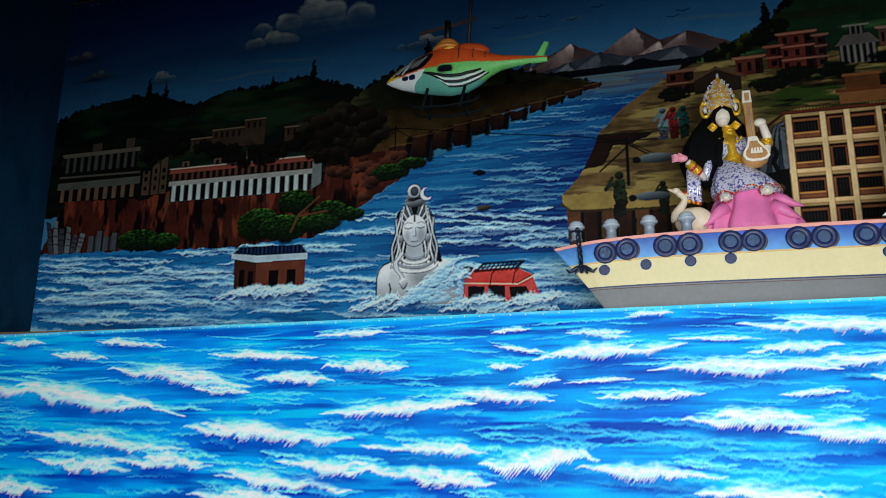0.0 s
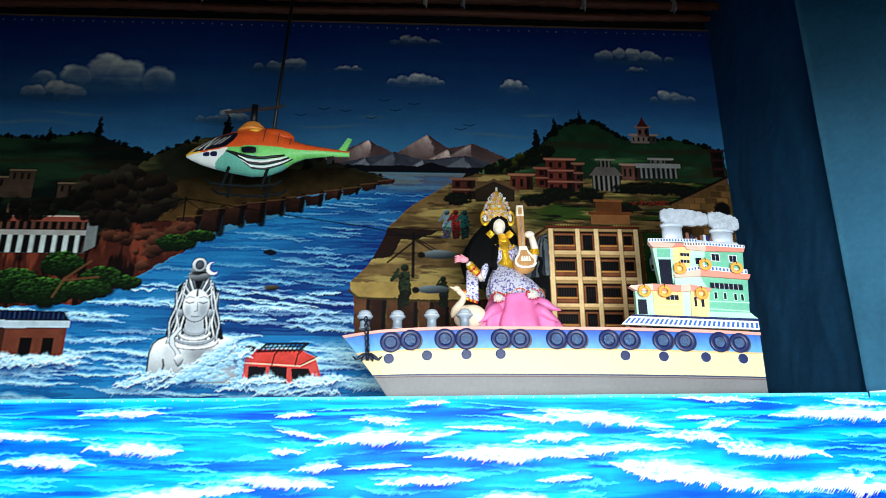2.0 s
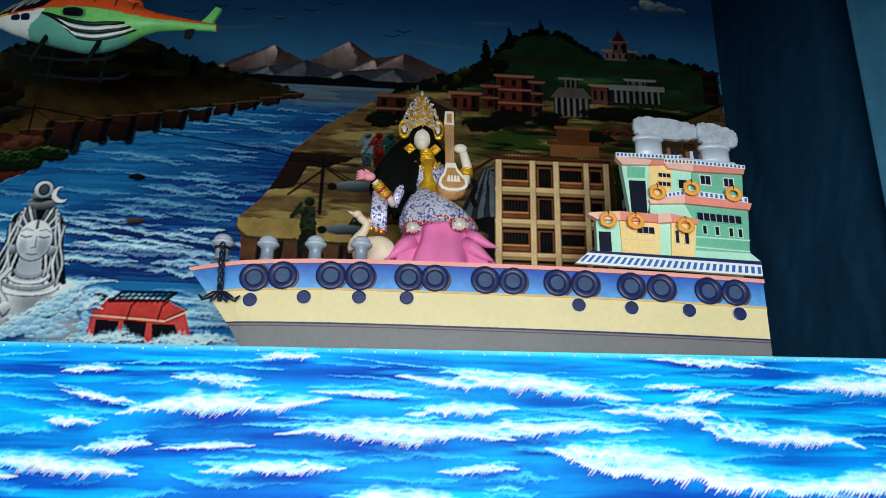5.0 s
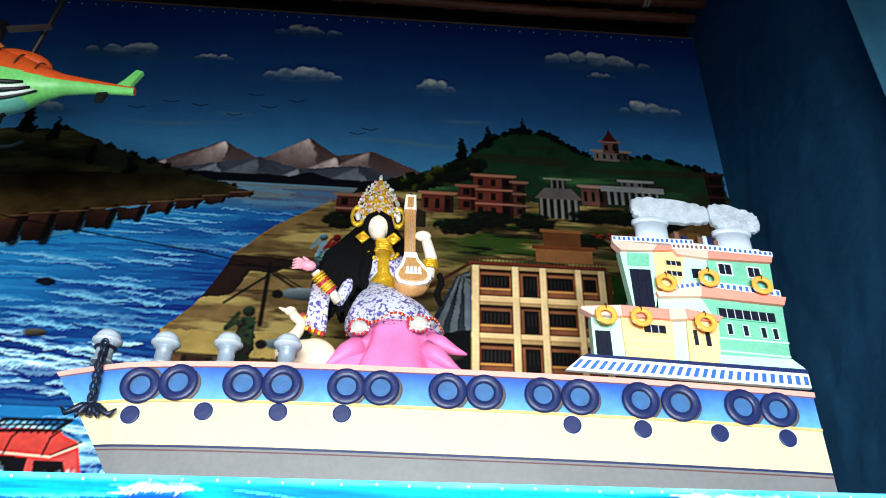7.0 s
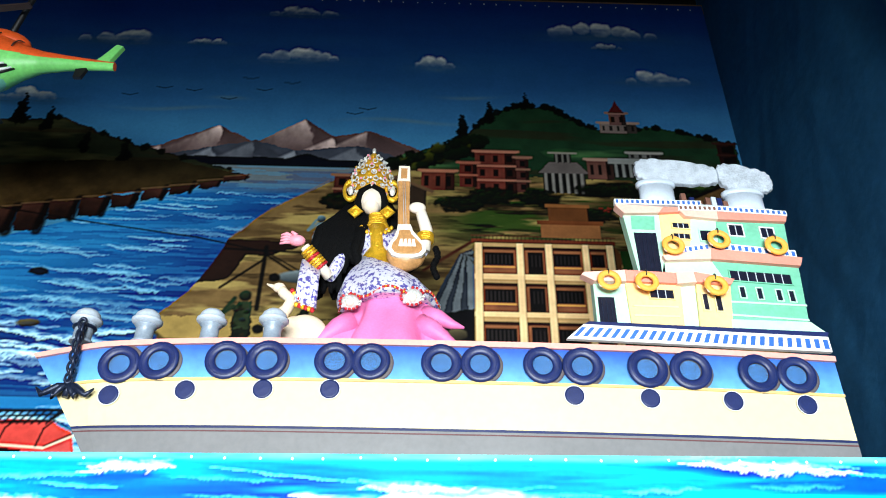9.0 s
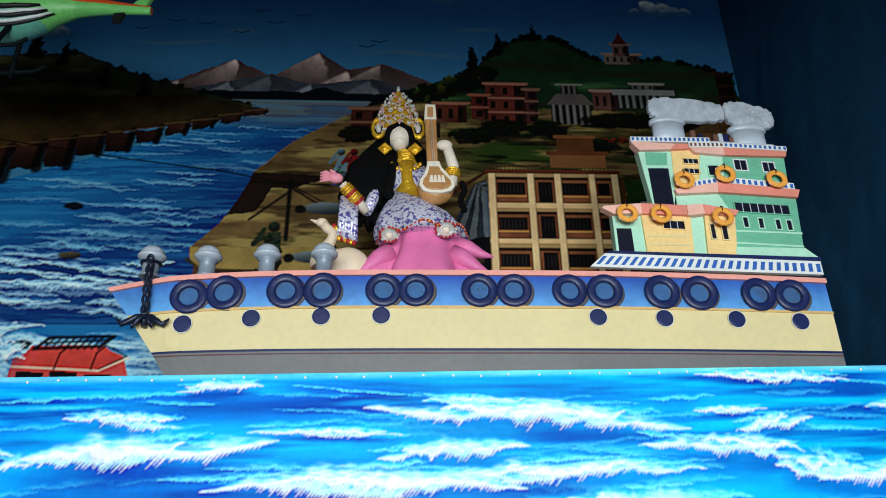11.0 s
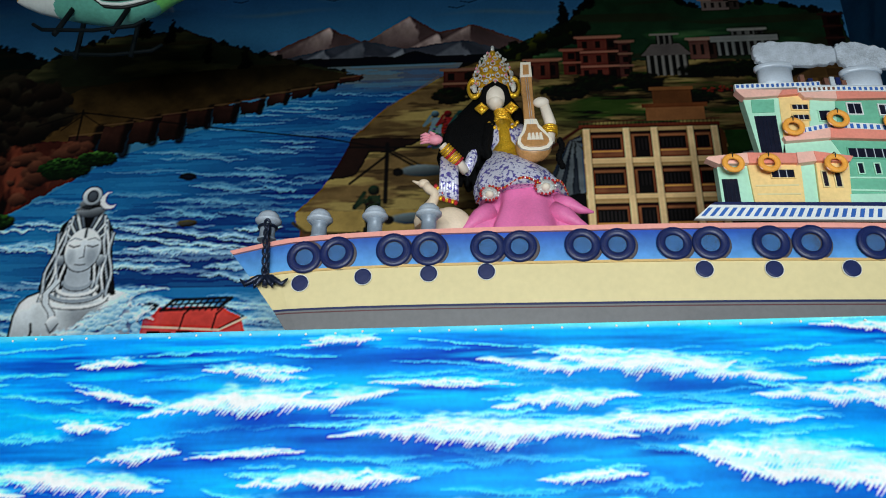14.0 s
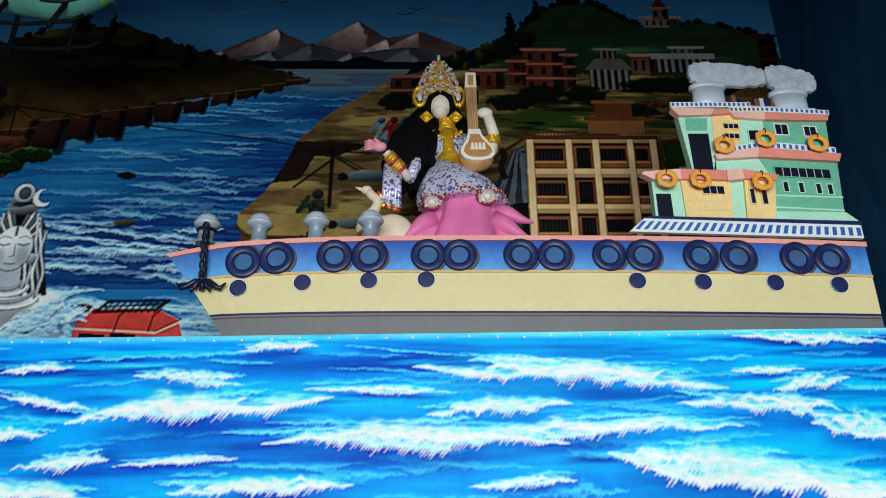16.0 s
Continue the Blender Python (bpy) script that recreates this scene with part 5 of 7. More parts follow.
tyre_mesh = mesh_of(torus(bmesh.new(), 0.064, 0.021, Matrix.Rotation(radians(90), 4, "X") @ Matrix.Diagonal((1, 1, 0.6, 1)), 30, 12), "tyre")
tyre_mesh.materials.append(M["navy"])
groove = mesh_of(torus(bmesh.new(), 0.068, 0.0024, Matrix.Translation((0, -0.0115, 0)) @ Matrix.Rotation(radians(90), 4, "X"), 30, 6), "tread_line")
groove.materials.append(M["navy"])
# flat grey-brown ring that paints each tyre's drop shadow on the hull
ring_shade = mesh_of(lathe(bmesh.new(), [(0.07, 0.0), (0.088, 0.0), (0.088, 0.002), (0.07, 0.002)], 30, Matrix.Rotation(radians(90), 4, "X")), "painted_tyre_shadow")
ring_shade.materials.append(M["tyre_shade"])
centre_mesh = mesh_of(lathe(bmesh.new(), [(0.048, 0.0), (0.048, 0.002), (0.046, 0.003)], 24, Matrix.Rotation(radians(90), 4, "X")), "painted_centre")
centre_mesh.materials.append(M["pale_blue"])
TYRES = (-0.565, -0.395, -0.098, 0.083, 0.386, 0.548, 0.865, 1.04, 1.321, 1.5, 1.794, 1.988, 2.292, 2.465)
for i, x in enumerate(TYRES):
    t = on(boat, new("tyre", tyre_mesh))
    k = 1.06 + 0.05 * (i // 2 in (1, 5)) + 0.02 * math.sin(i * 2.3)
    t.location += Vector((x, front_y(x) - 0.014, 2.778 + hump(x, 2.75) - 0.012 * (i == 0)))
    t.scale, t.rotation_euler = (k, 0.8, k), (0, radians(37 * i), radians((-1) ** i * 3))
    on(t, new("tread_line", groove)).location = (0, 0, 0)
    c = on(boat, new("painted_centre", centre_mesh))
    c.location += Vector((x, front_y(x) - 0.002, 2.778 + hump(x, 2.75) - 0.012 * (i == 0)))
    # painted shadow, set right of and below its tyre
    p = on(boat, new("painted_tyre_shadow", ring_shade))
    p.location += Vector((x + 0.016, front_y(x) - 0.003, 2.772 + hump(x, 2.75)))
port_rim = mesh_of(torus(bmesh.new(), 0.045, 0.0022, Matrix.Rotation(radians(90), 4, "X"), 24, 6), "rim")
port_rim.materials.append(M["white"])
port_disc = mesh_of(lathe(bmesh.new(), [(0.043, -0.006), (0.043, 0.006), (0.036, 0.009)], 24, Matrix.Rotation(radians(90), 4, "X")), "porthole")
port_disc.materials.append(M["navy"])
for x, z in ((-0.577, 2.618), (-0.253, 2.648), (0.084, 2.659), (0.377, 2.665), (1.454, 2.659), (1.789, 2.653), (2.156, 2.649), (2.481, 2.638)):
    p = on(boat, new("porthole", port_disc))
    p.location += Vector((x, front_y(x) - 0.004, z))
    on(p, new("rim", port_rim)).location = (0, -0.004, 0)


def bollard(x, y, z):
    bm = lathe(bmesh.new(), [(0.05, 0), (0.05, 0.01), (0.041, 0.018), (0.04, 0.078), (0.05, 0.086), (0.05, 0.094), (0.04, 0.096)], 24, Matrix.Translation((x, y, z)))
    b = bpart("bollard", bm, M["bollard"], boat)
    cap = lathe(bmesh.new(), [(0.045, 0.09), (0.064, 0.102), (0.07, 0.109), (0.07, 0.118), (0.061, 0.121), (0.06, 0.13), (0.053, 0.148), (0.036, 0.164), (0.012, 0.17)], 24, Matrix.Translation((x, y, z)))
    on(b, part("cap", cap, M["bollard_cap"])).location = (0, 0, 0)
    return b


for x, y in ((-0.795, 6.13), (-0.512, 6.125), (-0.213, 6.125), (0.076, 6.125)):
    bollard(x, y, max(2.882, 2.886 + hump(x)))
# chain over the gunwale, with the anchor at its end
link = Matrix.Identity(4)
for i in range(11):
    f = i / 10
    x, z = -0.78 + 0.02 * f + 0.012 * (i % 2), 2.955 - 0.27 * f
    y = 6.07 - 0.015 * (f > 0.2) - 0.005 * (i % 2)
    m = Matrix.Translation((x, y, z)) @ Matrix.Rotation(radians(90 if i % 2 else 20), 4, "Z") @ Matrix.Rotation(radians(90), 4, "X") @ Matrix.Diagonal((0.75, 1.25, 1, 1))
    bpart("chain_link", torus(bmesh.new(), 0.019, 0.008, m, 14, 6), M["iron"], boat, "" if i else "blue-black anchor chain link")
bpart("chain_link", torus(bmesh.new(), 0.046, 0.009, Matrix.Translation((-0.795, 6.13, 2.958)), 20, 6), M["iron"], boat)
anchor = bmesh.new()
tube(anchor, [(-0.757, 6.07, 2.7), (-0.757, 6.065, 2.6)], 0.014, 8)
for sgn in (-1, -0.45, 0.45, 1):
    tube(anchor, [(-0.757, 6.065, 2.65), (-0.757 + 0.035 * sgn, 6.05, 2.645), (-0.757 + 0.075 * sgn, 6.045, 2.617), (-0.757 + 0.095 * sgn, 6.045, 2.585 + 0.02 * abs(sgn)), (-0.757 + 0.125 * sgn, 6.045, 2.625 + 0.01 * abs(sgn))], [0.017, 0.016, 0.015, 0.013, 0.004], 8)
bpart("anchor", anchor, M["iron"], boat, "small four-armed blue-black anchor")

# ---- the deck house ----
M["mint"] = material("mint_paint", (176, 224, 198), 0.5, 0, 0.1, 6, 0.08, 40)
M["green"] = material("green_paint", (108, 180, 150), 0.5, 0, 0.16, 5, 0.08, 40)
M["yellow"] = material("yellow_paint", (238, 204, 138), 0.5, 0, 0.12, 6, 0.08, 40)
M["window_dark"] = material("dark_window_paint", (22, 24, 40), 0.3, 0, 0.5, 30)
M["orange"] = material("orange_foam_ring", (240, 164, 66), 0.6, 0, 0.2, 18, 0.2, 60)
M["rail_blue"] = material("blue_stripe_paint", (44, 96, 176), 0.5, 0, 0.2, 12)
M["funnel"] = material("silver_funnel_paint", (196, 206, 218), 0.4, 0.1, 0.12, 12)
M["cotton"] = material("white_smoke_board", (176, 184, 194), 0.8, 0, 0.4, 18, 1.0, 34, 0.2)
M["brown"] = material("brown_box_paint", (112, 74, 60), 0.6, 0, 0.3, 12)
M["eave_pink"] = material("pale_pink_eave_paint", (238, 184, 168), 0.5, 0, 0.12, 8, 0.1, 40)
house = empty("deck_house", 2.1, 6.3, 2.89, "mint, yellow and green two-storey deck house board with pink eaves", "deck house")
HY = 6.1


def board(name, mat, outline, proud=0.0, thick=0.03, parent=None, label="", bevel=0.002):
    """One painted board of the cut-out house: an outline of (x, z) pairs, standing proud of the back board."""
    bm = bmesh.new()
    slab(bm, outline, HY - proud, HY - proud + thick, 0, bevel)
    return on(parent or house, part(name, bm, M[mat], None, label))


def window(x0, x1, z0, z1, proud, panes=2, tilt=0.0, frame_mat="white"):
    """A dark painted window with a raised frame and bars; tilt: rise along its width."""
    w = board("window", "window_dark", [(x0, z0), (x1, z0 + tilt), (x1, z1 + tilt), (x0, z1)], proud + 0.003, 0.004, None, "", 0)
    e = 0.006
    for q in ([(x0 - e, z1), (x1 + e, z1 + tilt), (x1 + e, z1 + tilt + e), (x0 - e, z1 + e)], [(x0 - e, z0 - e), (x1 + e, z0 + tilt - e), (x1 + e, z0 + tilt), (x0 - e, z0)],
              [(x0 - e, z0), (x0, z0), (x0, z1), (x0 - e, z1)], [(x1, z0 + tilt), (x1 + e, z0 + tilt), (x1 + e, z1 + tilt), (x1, z1 + tilt)]):
        board("frame", frame_mat, q, proud + 0.007, 0.008, w, "", 0)
    for k in range(1, panes):
        x, dz = x0 + (x1 - x0) * k / panes, tilt * k / panes
        board("bar", "pale_grey", [(x - 0.002, z0 + dz), (x + 0.002, z0 + dz), (x + 0.002, z1 + dz), (x - 0.002, z1 + dz)], proud + 0.006, 0.004, w, "", 0)


def rail(x0, z0, x1, z1, high, n, proud, lean=0.0, slot="rail_blue"):
    """A white board between two points of its foot, with a row of dark slots."""
    r = board("railing", "white", [(x0, z0), (x1, z1), (x1, z1 + high), (x0 + lean, z0 + high)], proud, 0.025, None, "white railing with blue slots")
    for i in range(n):
        f = (i + 0.5) / n
        x, z, w, s = x0 + lean * 0.5 + (x1 - x0 - lean * 0.5) * f, z0 + (z1 - z0) * f, (x1 - x0) / n * 0.24, lean * 0.25 * (1 - f)
        board("slot", slot, [(x - w - s, z + high * 0.18), (x + w - s, z + high * 0.18), (x + w + s, z + high * 0.78), (x - w + s, z + high * 0.78)], proud + 0.003, 0.004, r, "", 0)
    return r


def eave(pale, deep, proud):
    """A roof edge on flat board: light and shade painted as a pale end face and a deeper pink long face."""
    for outline, mat in ((pale, "eave_pink"), (deep, "eave_shaded")):
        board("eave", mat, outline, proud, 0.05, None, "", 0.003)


# darker copy of the eave pink, for the long faces turned from the light
M["eave_shaded"] = material("shaded_pink_eave_paint", (226, 138, 120), 0.5, 0, 0.12, 8, 0.1, 40)
# plinth, with its slotted rail and dark coping
rail(1.44, 2.932, 2.662, 2.893, 0.076, 28, 0.03, 0.085)
board("coping", "navy", [(1.522, 3.006), (2.662, 2.97), (2.672, 2.994), (1.553, 3.024)], 0.028, 0.05, None, "dark blue coping")
board("skirt", "mint", [(2.228, 3.01), (2.672, 2.992), (2.606, 3.05), (2.232, 3.056)], 0.018, 0.04)
# lower storey
board("lower_wall", "mint", [(1.597, 3.014), (1.757, 3.01), (1.751, 3.26), (1.597, 3.26)], 0.0, 0.06)
door = board("door", "window_dark", [(1.611, 3.03), (1.692, 3.03), (1.69, 3.165), (1.611, 3.165)], 0.004, 0.01, None, "dark painted door", 0)
for k in range(3):
    board("door_bar", "iron", [(1.627 + k * 0.022, 3.035), (1.631 + k * 0.022, 3.035), (1.631 + k * 0.022, 3.155), (1.627 + k * 0.022, 3.155)], 0.007, 0.004, door, "", 0)
board("lower_wall", "yellow", [(1.757, 3.01), (2.006, 3.006), (2.022, 3.26), (1.751, 3.26)], 0.012, 0.06, None, "yellow wall panel")
for z in (3.062, 3.112):
    board("moulding", "cream", [(1.775, z), (1.99, z - 0.002), (1.991, z + 0.007), (1.775, z + 0.009)], 0.016, 0.006, None, "", 0)
window(1.862, 1.976, 3.16, 3.206, 0.013, 3, -0.004, "yellow")
board("lower_wall", "mint", [(2.006, 3.006), (2.077, 3.005), (2.096, 3.26), (2.022, 3.26)], 0.0, 0.06)
board("lower_wall", "yellow", [(2.077, 3.005), (2.232, 3.0), (2.264, 3.25), (2.096, 3.25)], 0.016, 0.06, None, "yellow wall panel")
window(2.113, 2.135, 3.1, 3.185, 0.017, 1, 0, "cream")
window(2.174, 2.2, 3.096, 3.18, 0.017, 1, 0, "cream")
board("after_wall", "green", [(2.232, 3.03), (2.605, 3.03), (2.632, 3.37), (2.2, 3.39), (2.262, 3.25)], 0.004, 0.06, None, "green wall of the after house")
board("sill", "mint", [(2.236, 3.078), (2.606, 3.058), (2.607, 3.068), (2.237, 3.088)], 0.01, 0.02, None, "", 0)
board("sill", "mint", [(2.25, 3.148), (2.614, 3.136), (2.615, 3.146), (2.25, 3.158)], 0.01, 0.02, None, "", 0)
window(2.276, 2.572, 3.272, 3.326, 0.005, 7, -0.018, "green")
for x, z in ((2.306, 3.176), (2.389, 3.171), (2.482, 3.164), (2.543, 3.16)):
    window(x, x + 0.024, z, z + 0.058, 0.005, 1, 0, "mint")
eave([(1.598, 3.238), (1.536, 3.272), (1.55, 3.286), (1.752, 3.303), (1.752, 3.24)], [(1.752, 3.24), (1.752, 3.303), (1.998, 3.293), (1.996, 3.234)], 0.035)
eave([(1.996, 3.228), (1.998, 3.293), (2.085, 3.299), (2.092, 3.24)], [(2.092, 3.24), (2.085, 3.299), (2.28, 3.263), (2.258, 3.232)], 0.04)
# middle storey
board("mid_wall", "mint", [(1.94, 3.285), (2.25, 3.28), (2.208, 3.39), (1.962, 3.38)], 0.0, 0.06)
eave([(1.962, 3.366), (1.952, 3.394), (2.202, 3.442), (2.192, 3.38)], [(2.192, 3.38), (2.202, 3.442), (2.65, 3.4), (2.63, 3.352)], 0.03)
rail(2.06, 3.418, 2.202, 3.444, 0.036, 5, 0.012)
rail(2.202, 3.444, 2.632, 3.404, 0.044, 13, 0.016)
# tower and bridge
board("tower_wall", "mint", [(1.832, 3.285), (1.962, 3.285), (1.98, 3.67), (1.788, 3.67)], 0.0, 0.06)
board("tower_panel", "green", [(1.826, 3.562), (1.943, 3.562), (1.952, 3.642), (1.83, 3.643)], 0.004, 0.006, None, "", 0)
door = board("door", "window_dark", [(1.838, 3.312), (1.944, 3.3), (1.946, 3.54), (1.832, 3.54)], 0.004, 0.01, None, "tall dark tower door", 0)
for k in range(5):
    x = 1.85 + k * 0.021
    board("door_bar", "iron", [(x, 3.32), (x + 0.003, 3.32), (x + 0.003, 3.525), (x, 3.525)], 0.007, 0.004, door, "", 0)
board("tower_wall", "yellow", [(1.962, 3.38), (2.11, 3.4), (2.142, 3.67), (1.98, 3.67)], 0.004, 0.06, None, "yellow wall panel")
window(2.036, 2.118, 3.572, 3.602, 0.005, 3, -0.004, "yellow")
window(2.032, 2.114, 3.508, 3.538, 0.005, 3, -0.004, "yellow")
board("bridge_wall", "mint", [(2.1, 3.42), (2.248, 3.43), (2.267, 3.64), (2.138, 3.64)], 0.008, 0.06)
window(2.168, 2.224, 3.494, 3.555, 0.009, 1, 0, "mint")
board("bridge_wall", "green", [(2.248, 3.42), (2.6, 3.4), (2.618, 3.63), (2.267, 3.64)], 0.01, 0.06, None, "green wall of the bridge")
window(2.32, 2.388, 3.53, 3.594, 0.011, 2, -0.004)
window(2.48, 2.544, 3.52, 3.58, 0.011, 2, -0.004)
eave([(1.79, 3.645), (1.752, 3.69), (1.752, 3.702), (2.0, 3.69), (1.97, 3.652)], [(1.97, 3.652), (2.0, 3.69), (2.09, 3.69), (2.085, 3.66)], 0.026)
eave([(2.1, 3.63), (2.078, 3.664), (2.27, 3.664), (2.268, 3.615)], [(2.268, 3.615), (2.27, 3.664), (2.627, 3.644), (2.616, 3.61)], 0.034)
rail(1.748, 3.7, 2.2, 3.7, 0.032, 17, 0.028)
rail(2.072, 3.664, 2.27, 3.664, 0.03, 8, 0.036, 0, "brown")
rail(2.27, 3.664, 2.63, 3.645, 0.03, 13, 0.036)
board("roof_board", "pale_grey", [(2.1, 3.68), (2.6, 3.67), (2.58, 3.71), (2.1, 3.735)], 0.0, 0.05)
ring_mesh = mesh_of(torus(bmesh.new(), 0.0425, 0.0155, Matrix.Rotation(radians(90), 4, "X") @ Matrix.Diagonal((1, 1, 0.7, 1)), 28, 10), "life_ring")
ring_mesh.materials.append(M["orange"])
band_mesh = mesh_of(torus(bmesh.new(), 0.0145, 0.0032, Matrix.Identity(4), 14, 6), "band")
band_mesh.materials.append(M["eave_pink"])
tie_mesh = mesh_of(torus(bmesh.new(), 0.016, 0.003, Matrix.Rotation(radians(90), 4, "Y"), 12, 6), "tie")
tie_mesh.materials.append(M["black"])
for x, y, z in ((1.662, 6.04, 3.228), (1.843, 6.04, 3.226), (2.172, 6.036, 3.21), (2.008, 6.055, 3.444), (2.24, 6.05, 3.482), (2.522, 6.05, 3.453)):
    r = on(house, new("life_ring", ring_mesh))
    r.location += Vector((x, y, z))
    r.rotation_euler = (radians(-6), 0, 0)
    r["label"] = "orange life ring"
    on(r, new("tie", tie_mesh)).location = (0, 0, 0.048)
    for a in (35, 145, 215, 325):
        b = on(r, new("band", band_mesh))
        b.location, b.rotation_euler = (0.044 * math.cos(radians(a)), 0, 0.044 * math.sin(radians(a))), (radians(90), radians(90 - a), 0)


def smoke_board(x0, x1, z0, z1, y, seed, droop):
    """A flat plume cut from board, with a scalloped edge."""
    r = random.Random(seed)
    edge, n = [], 90
    for i in range(n):
        a = 2 * math.pi * i / n
        u, v = math.cos(a), math.sin(a)
        u, v = math.copysign(abs(u) ** 0.55, u), math.copysign(abs(v) ** 0.55, v)
        f = (u + 1) / 2
        bump = 0.94 + 0.14 * abs(math.sin(a * 7.5 + seed)) + r.uniform(-0.02, 0.02)
        edge.append(((x0 + x1) / 2 + u * (x1 - x0) / 2 * (1 + 0.25 * (bump - 1)), (z0 + z1) / 2 + v * (z1 - z0) / 2 * bump * (1 - 0.3 * max(0.0, f - 0.4)) - droop * f))
    bm = bmesh.new()
    slab(bm, edge, y, y + 0.03, 0, 0.009)
    return bm


for x, z0, z1, w, seed in ((2.008, 3.715, 3.873, 0.094, 3), (2.472, 3.68, 3.824, 0.101, 8)):
    bm = lathe(bmesh.new(), [(w, z0), (w, z1)], 30, Matrix.Translation((x, 6.16, 0.0)), 0, 0.5)
    fn = bpart("funnel", bm, M["funnel"], house, "silver painted funnel")
    on(fn, part("rim", lathe(bmesh.new(), [(w + 0.004, z1 - 0.004), (w + 0.013, z1 + 0.004), (w + 0.013, z1 + 0.024), (w, z1 + 0.03)], 30, Matrix.Translation((x, 6.16, 0.0)), 0, 0.5), M["funnel"]))
    plume = smoke_board(1.905, 2.36, 3.9, 4.06, 6.13, seed, 0.03) if seed == 3 else smoke_board(2.345, 2.63, 3.86, 4.03, 6.115, seed, 0.045)
    on(fn, part("smoke", plume, M["cotton"]))["label"] = "white painted board of smoke"
for x, h, mat in ((2.118, 0.075, "brown"), (2.16, 0.05, "navy"), (2.2, 0.03, "brown"), (2.245, 0.05, "brown"), (2.275, 0.055, "pale_grey"), (2.305, 0.05, "navy"), (2.335, 0.03, "brown")):
    board("roof_box", mat, [(x, 3.7), (x + 0.027, 3.7), (x + 0.025, 3.73 + h), (x + 0.001, 3.732 + h)], -0.01, 0.03)

# ---- the seated idol, one plain mesh ----
SKIN, HAIR, GOLD, LILAC, PINK, RED, SILVER, ROSE = range(8)
M["skin"] = material("pale_painted_clay", (236, 222, 204), 0.45, 0, 0.06, 9)
M["hair"] = material("black_jute_hair", (4, 4, 5), 0.8, 0, 0.3, 30, 0.9, 90, 0.12)
M["gold"] = material("gold_foil", (240, 186, 48), 0.3, 0.55, 0.3, 30, 0.7, 80)
M["silver"] = material("silver_foil", (226, 226, 222), 0.3, 0.35, 0.35, 60, 0.8, 120)
M["pink_cloth"] = material("pink_satin", (226, 116, 170), 0.5, 0, 0.12, 9, 0.5, 14)
M["red_trim"] = material("red_sequin_trim", (188, 40, 48), 0.4, 0.2, 0.4, 60, 0.6, 120)
M["rose"] = material("rose_painted_palm", (236, 150, 166), 0.5, 0, 0.1, 12)
lil = material("lilac_printed_silk", (220, 218, 234), 0.3, 0.25, 0.12, 9, 0.5, 40)
nt = lil.node_tree
vor, ramp, mixc, co = nt.nodes.new("ShaderNodeTexVoronoi"), nt.nodes.new("ShaderNodeValToRGB"), nt.nodes.new("ShaderNodeMix"), nt.nodes.new("ShaderNodeTexCoord")
vor.feature, vor.inputs["Scale"].default_value = "DISTANCE_TO_EDGE", 24
ns = nt.nodes.new("ShaderNodeTexNoise")
ns.inputs["Scale"].default_value, ns.inputs["Detail"].default_value = 52, 4
ramp.color_ramp.elements[0].position, ramp.color_ramp.elements[1].position = 0.52, 0.58
mixc.data_type = "RGBA"
nt.links.new(co.outputs["Object"], ns.inputs["Vector"])
nt.links.new(ns.outputs[0], ramp.inputs[0])
nt.links.new(ramp.outputs[0], mixc.inputs[0])
nt.links.new([n for n in nt.nodes if n.bl_idname == "ShaderNodeVectorMath"][0].outputs[0], mixc.inputs[6])
mixc.inputs[7].default_value = (*lin(92, 84, 160), 1)
nt.links.new(mixc.outputs[2], nt.nodes["Principled BSDF"].inputs["Base Color"])
IDOL_MATS = [M["skin"], M["hair"], M["gold"], lil, M["pink_cloth"], M["red_trim"], M["silver"], M["rose"]]


def drape(bm, levels, folds, depth, mi, seg=96, seed=0.0):
    """Cloth round a core: rings of (x, y, z, half width, half depth), with folds that deepen downward."""
    rings = []
    for k, (cx, cy, z, rx, ry) in enumerate(levels):
        f = k / (len(levels) - 1)
        ring = []
        for i in range(seg):
            a = 2 * math.pi * i / seg
            w = 1 + depth * f * (math.sin(a * folds + 2 * math.sin(a * 3 + seed)) * 0.6 + noise.noise((math.cos(a) * 2.5, math.sin(a) * 2.5, seed + z * 4)) * 1.2)
            ring.append(bm.verts.new((cx + rx * w * math.cos(a), cy + ry * w * math.sin(a), z + 0.012 * f * math.sin(a * folds * 0.5 + seed))))
        rings.append(ring)
    for a, b in zip(rings, rings[1:]):
        for i in range(seg):
            fc = bm.faces.new((b[i], b[(i + 1) % seg], a[(i + 1) % seg], a[i]))
            fc.smooth, fc.material_index = True, mi
    for ring in (rings[0], rings[-1]):
        fc = bm.faces.new(ring)
        fc.material_index = mi
    return bm


bm = bmesh.new()
IY = 6.56
drape(bm, [(0.6, IY, 3.36, 0.2, 0.15), (0.6, IY, 3.3, 0.245, 0.19), (0.6, IY, 3.24, 0.265, 0.205), (0.6, IY, 3.18, 0.285, 0.22), (0.6, IY, 3.12, 0.32, 0.24), (0.595, IY, 3.06, 0.36, 0.255), (0.59, IY, 3.0, 0.39, 0.27), (0.59, IY, 2.94, 0.42, 0.28), (0.59, IY, 2.87, 0.44, 0.285)], 13, 0.2, PINK, 240, 1.0)
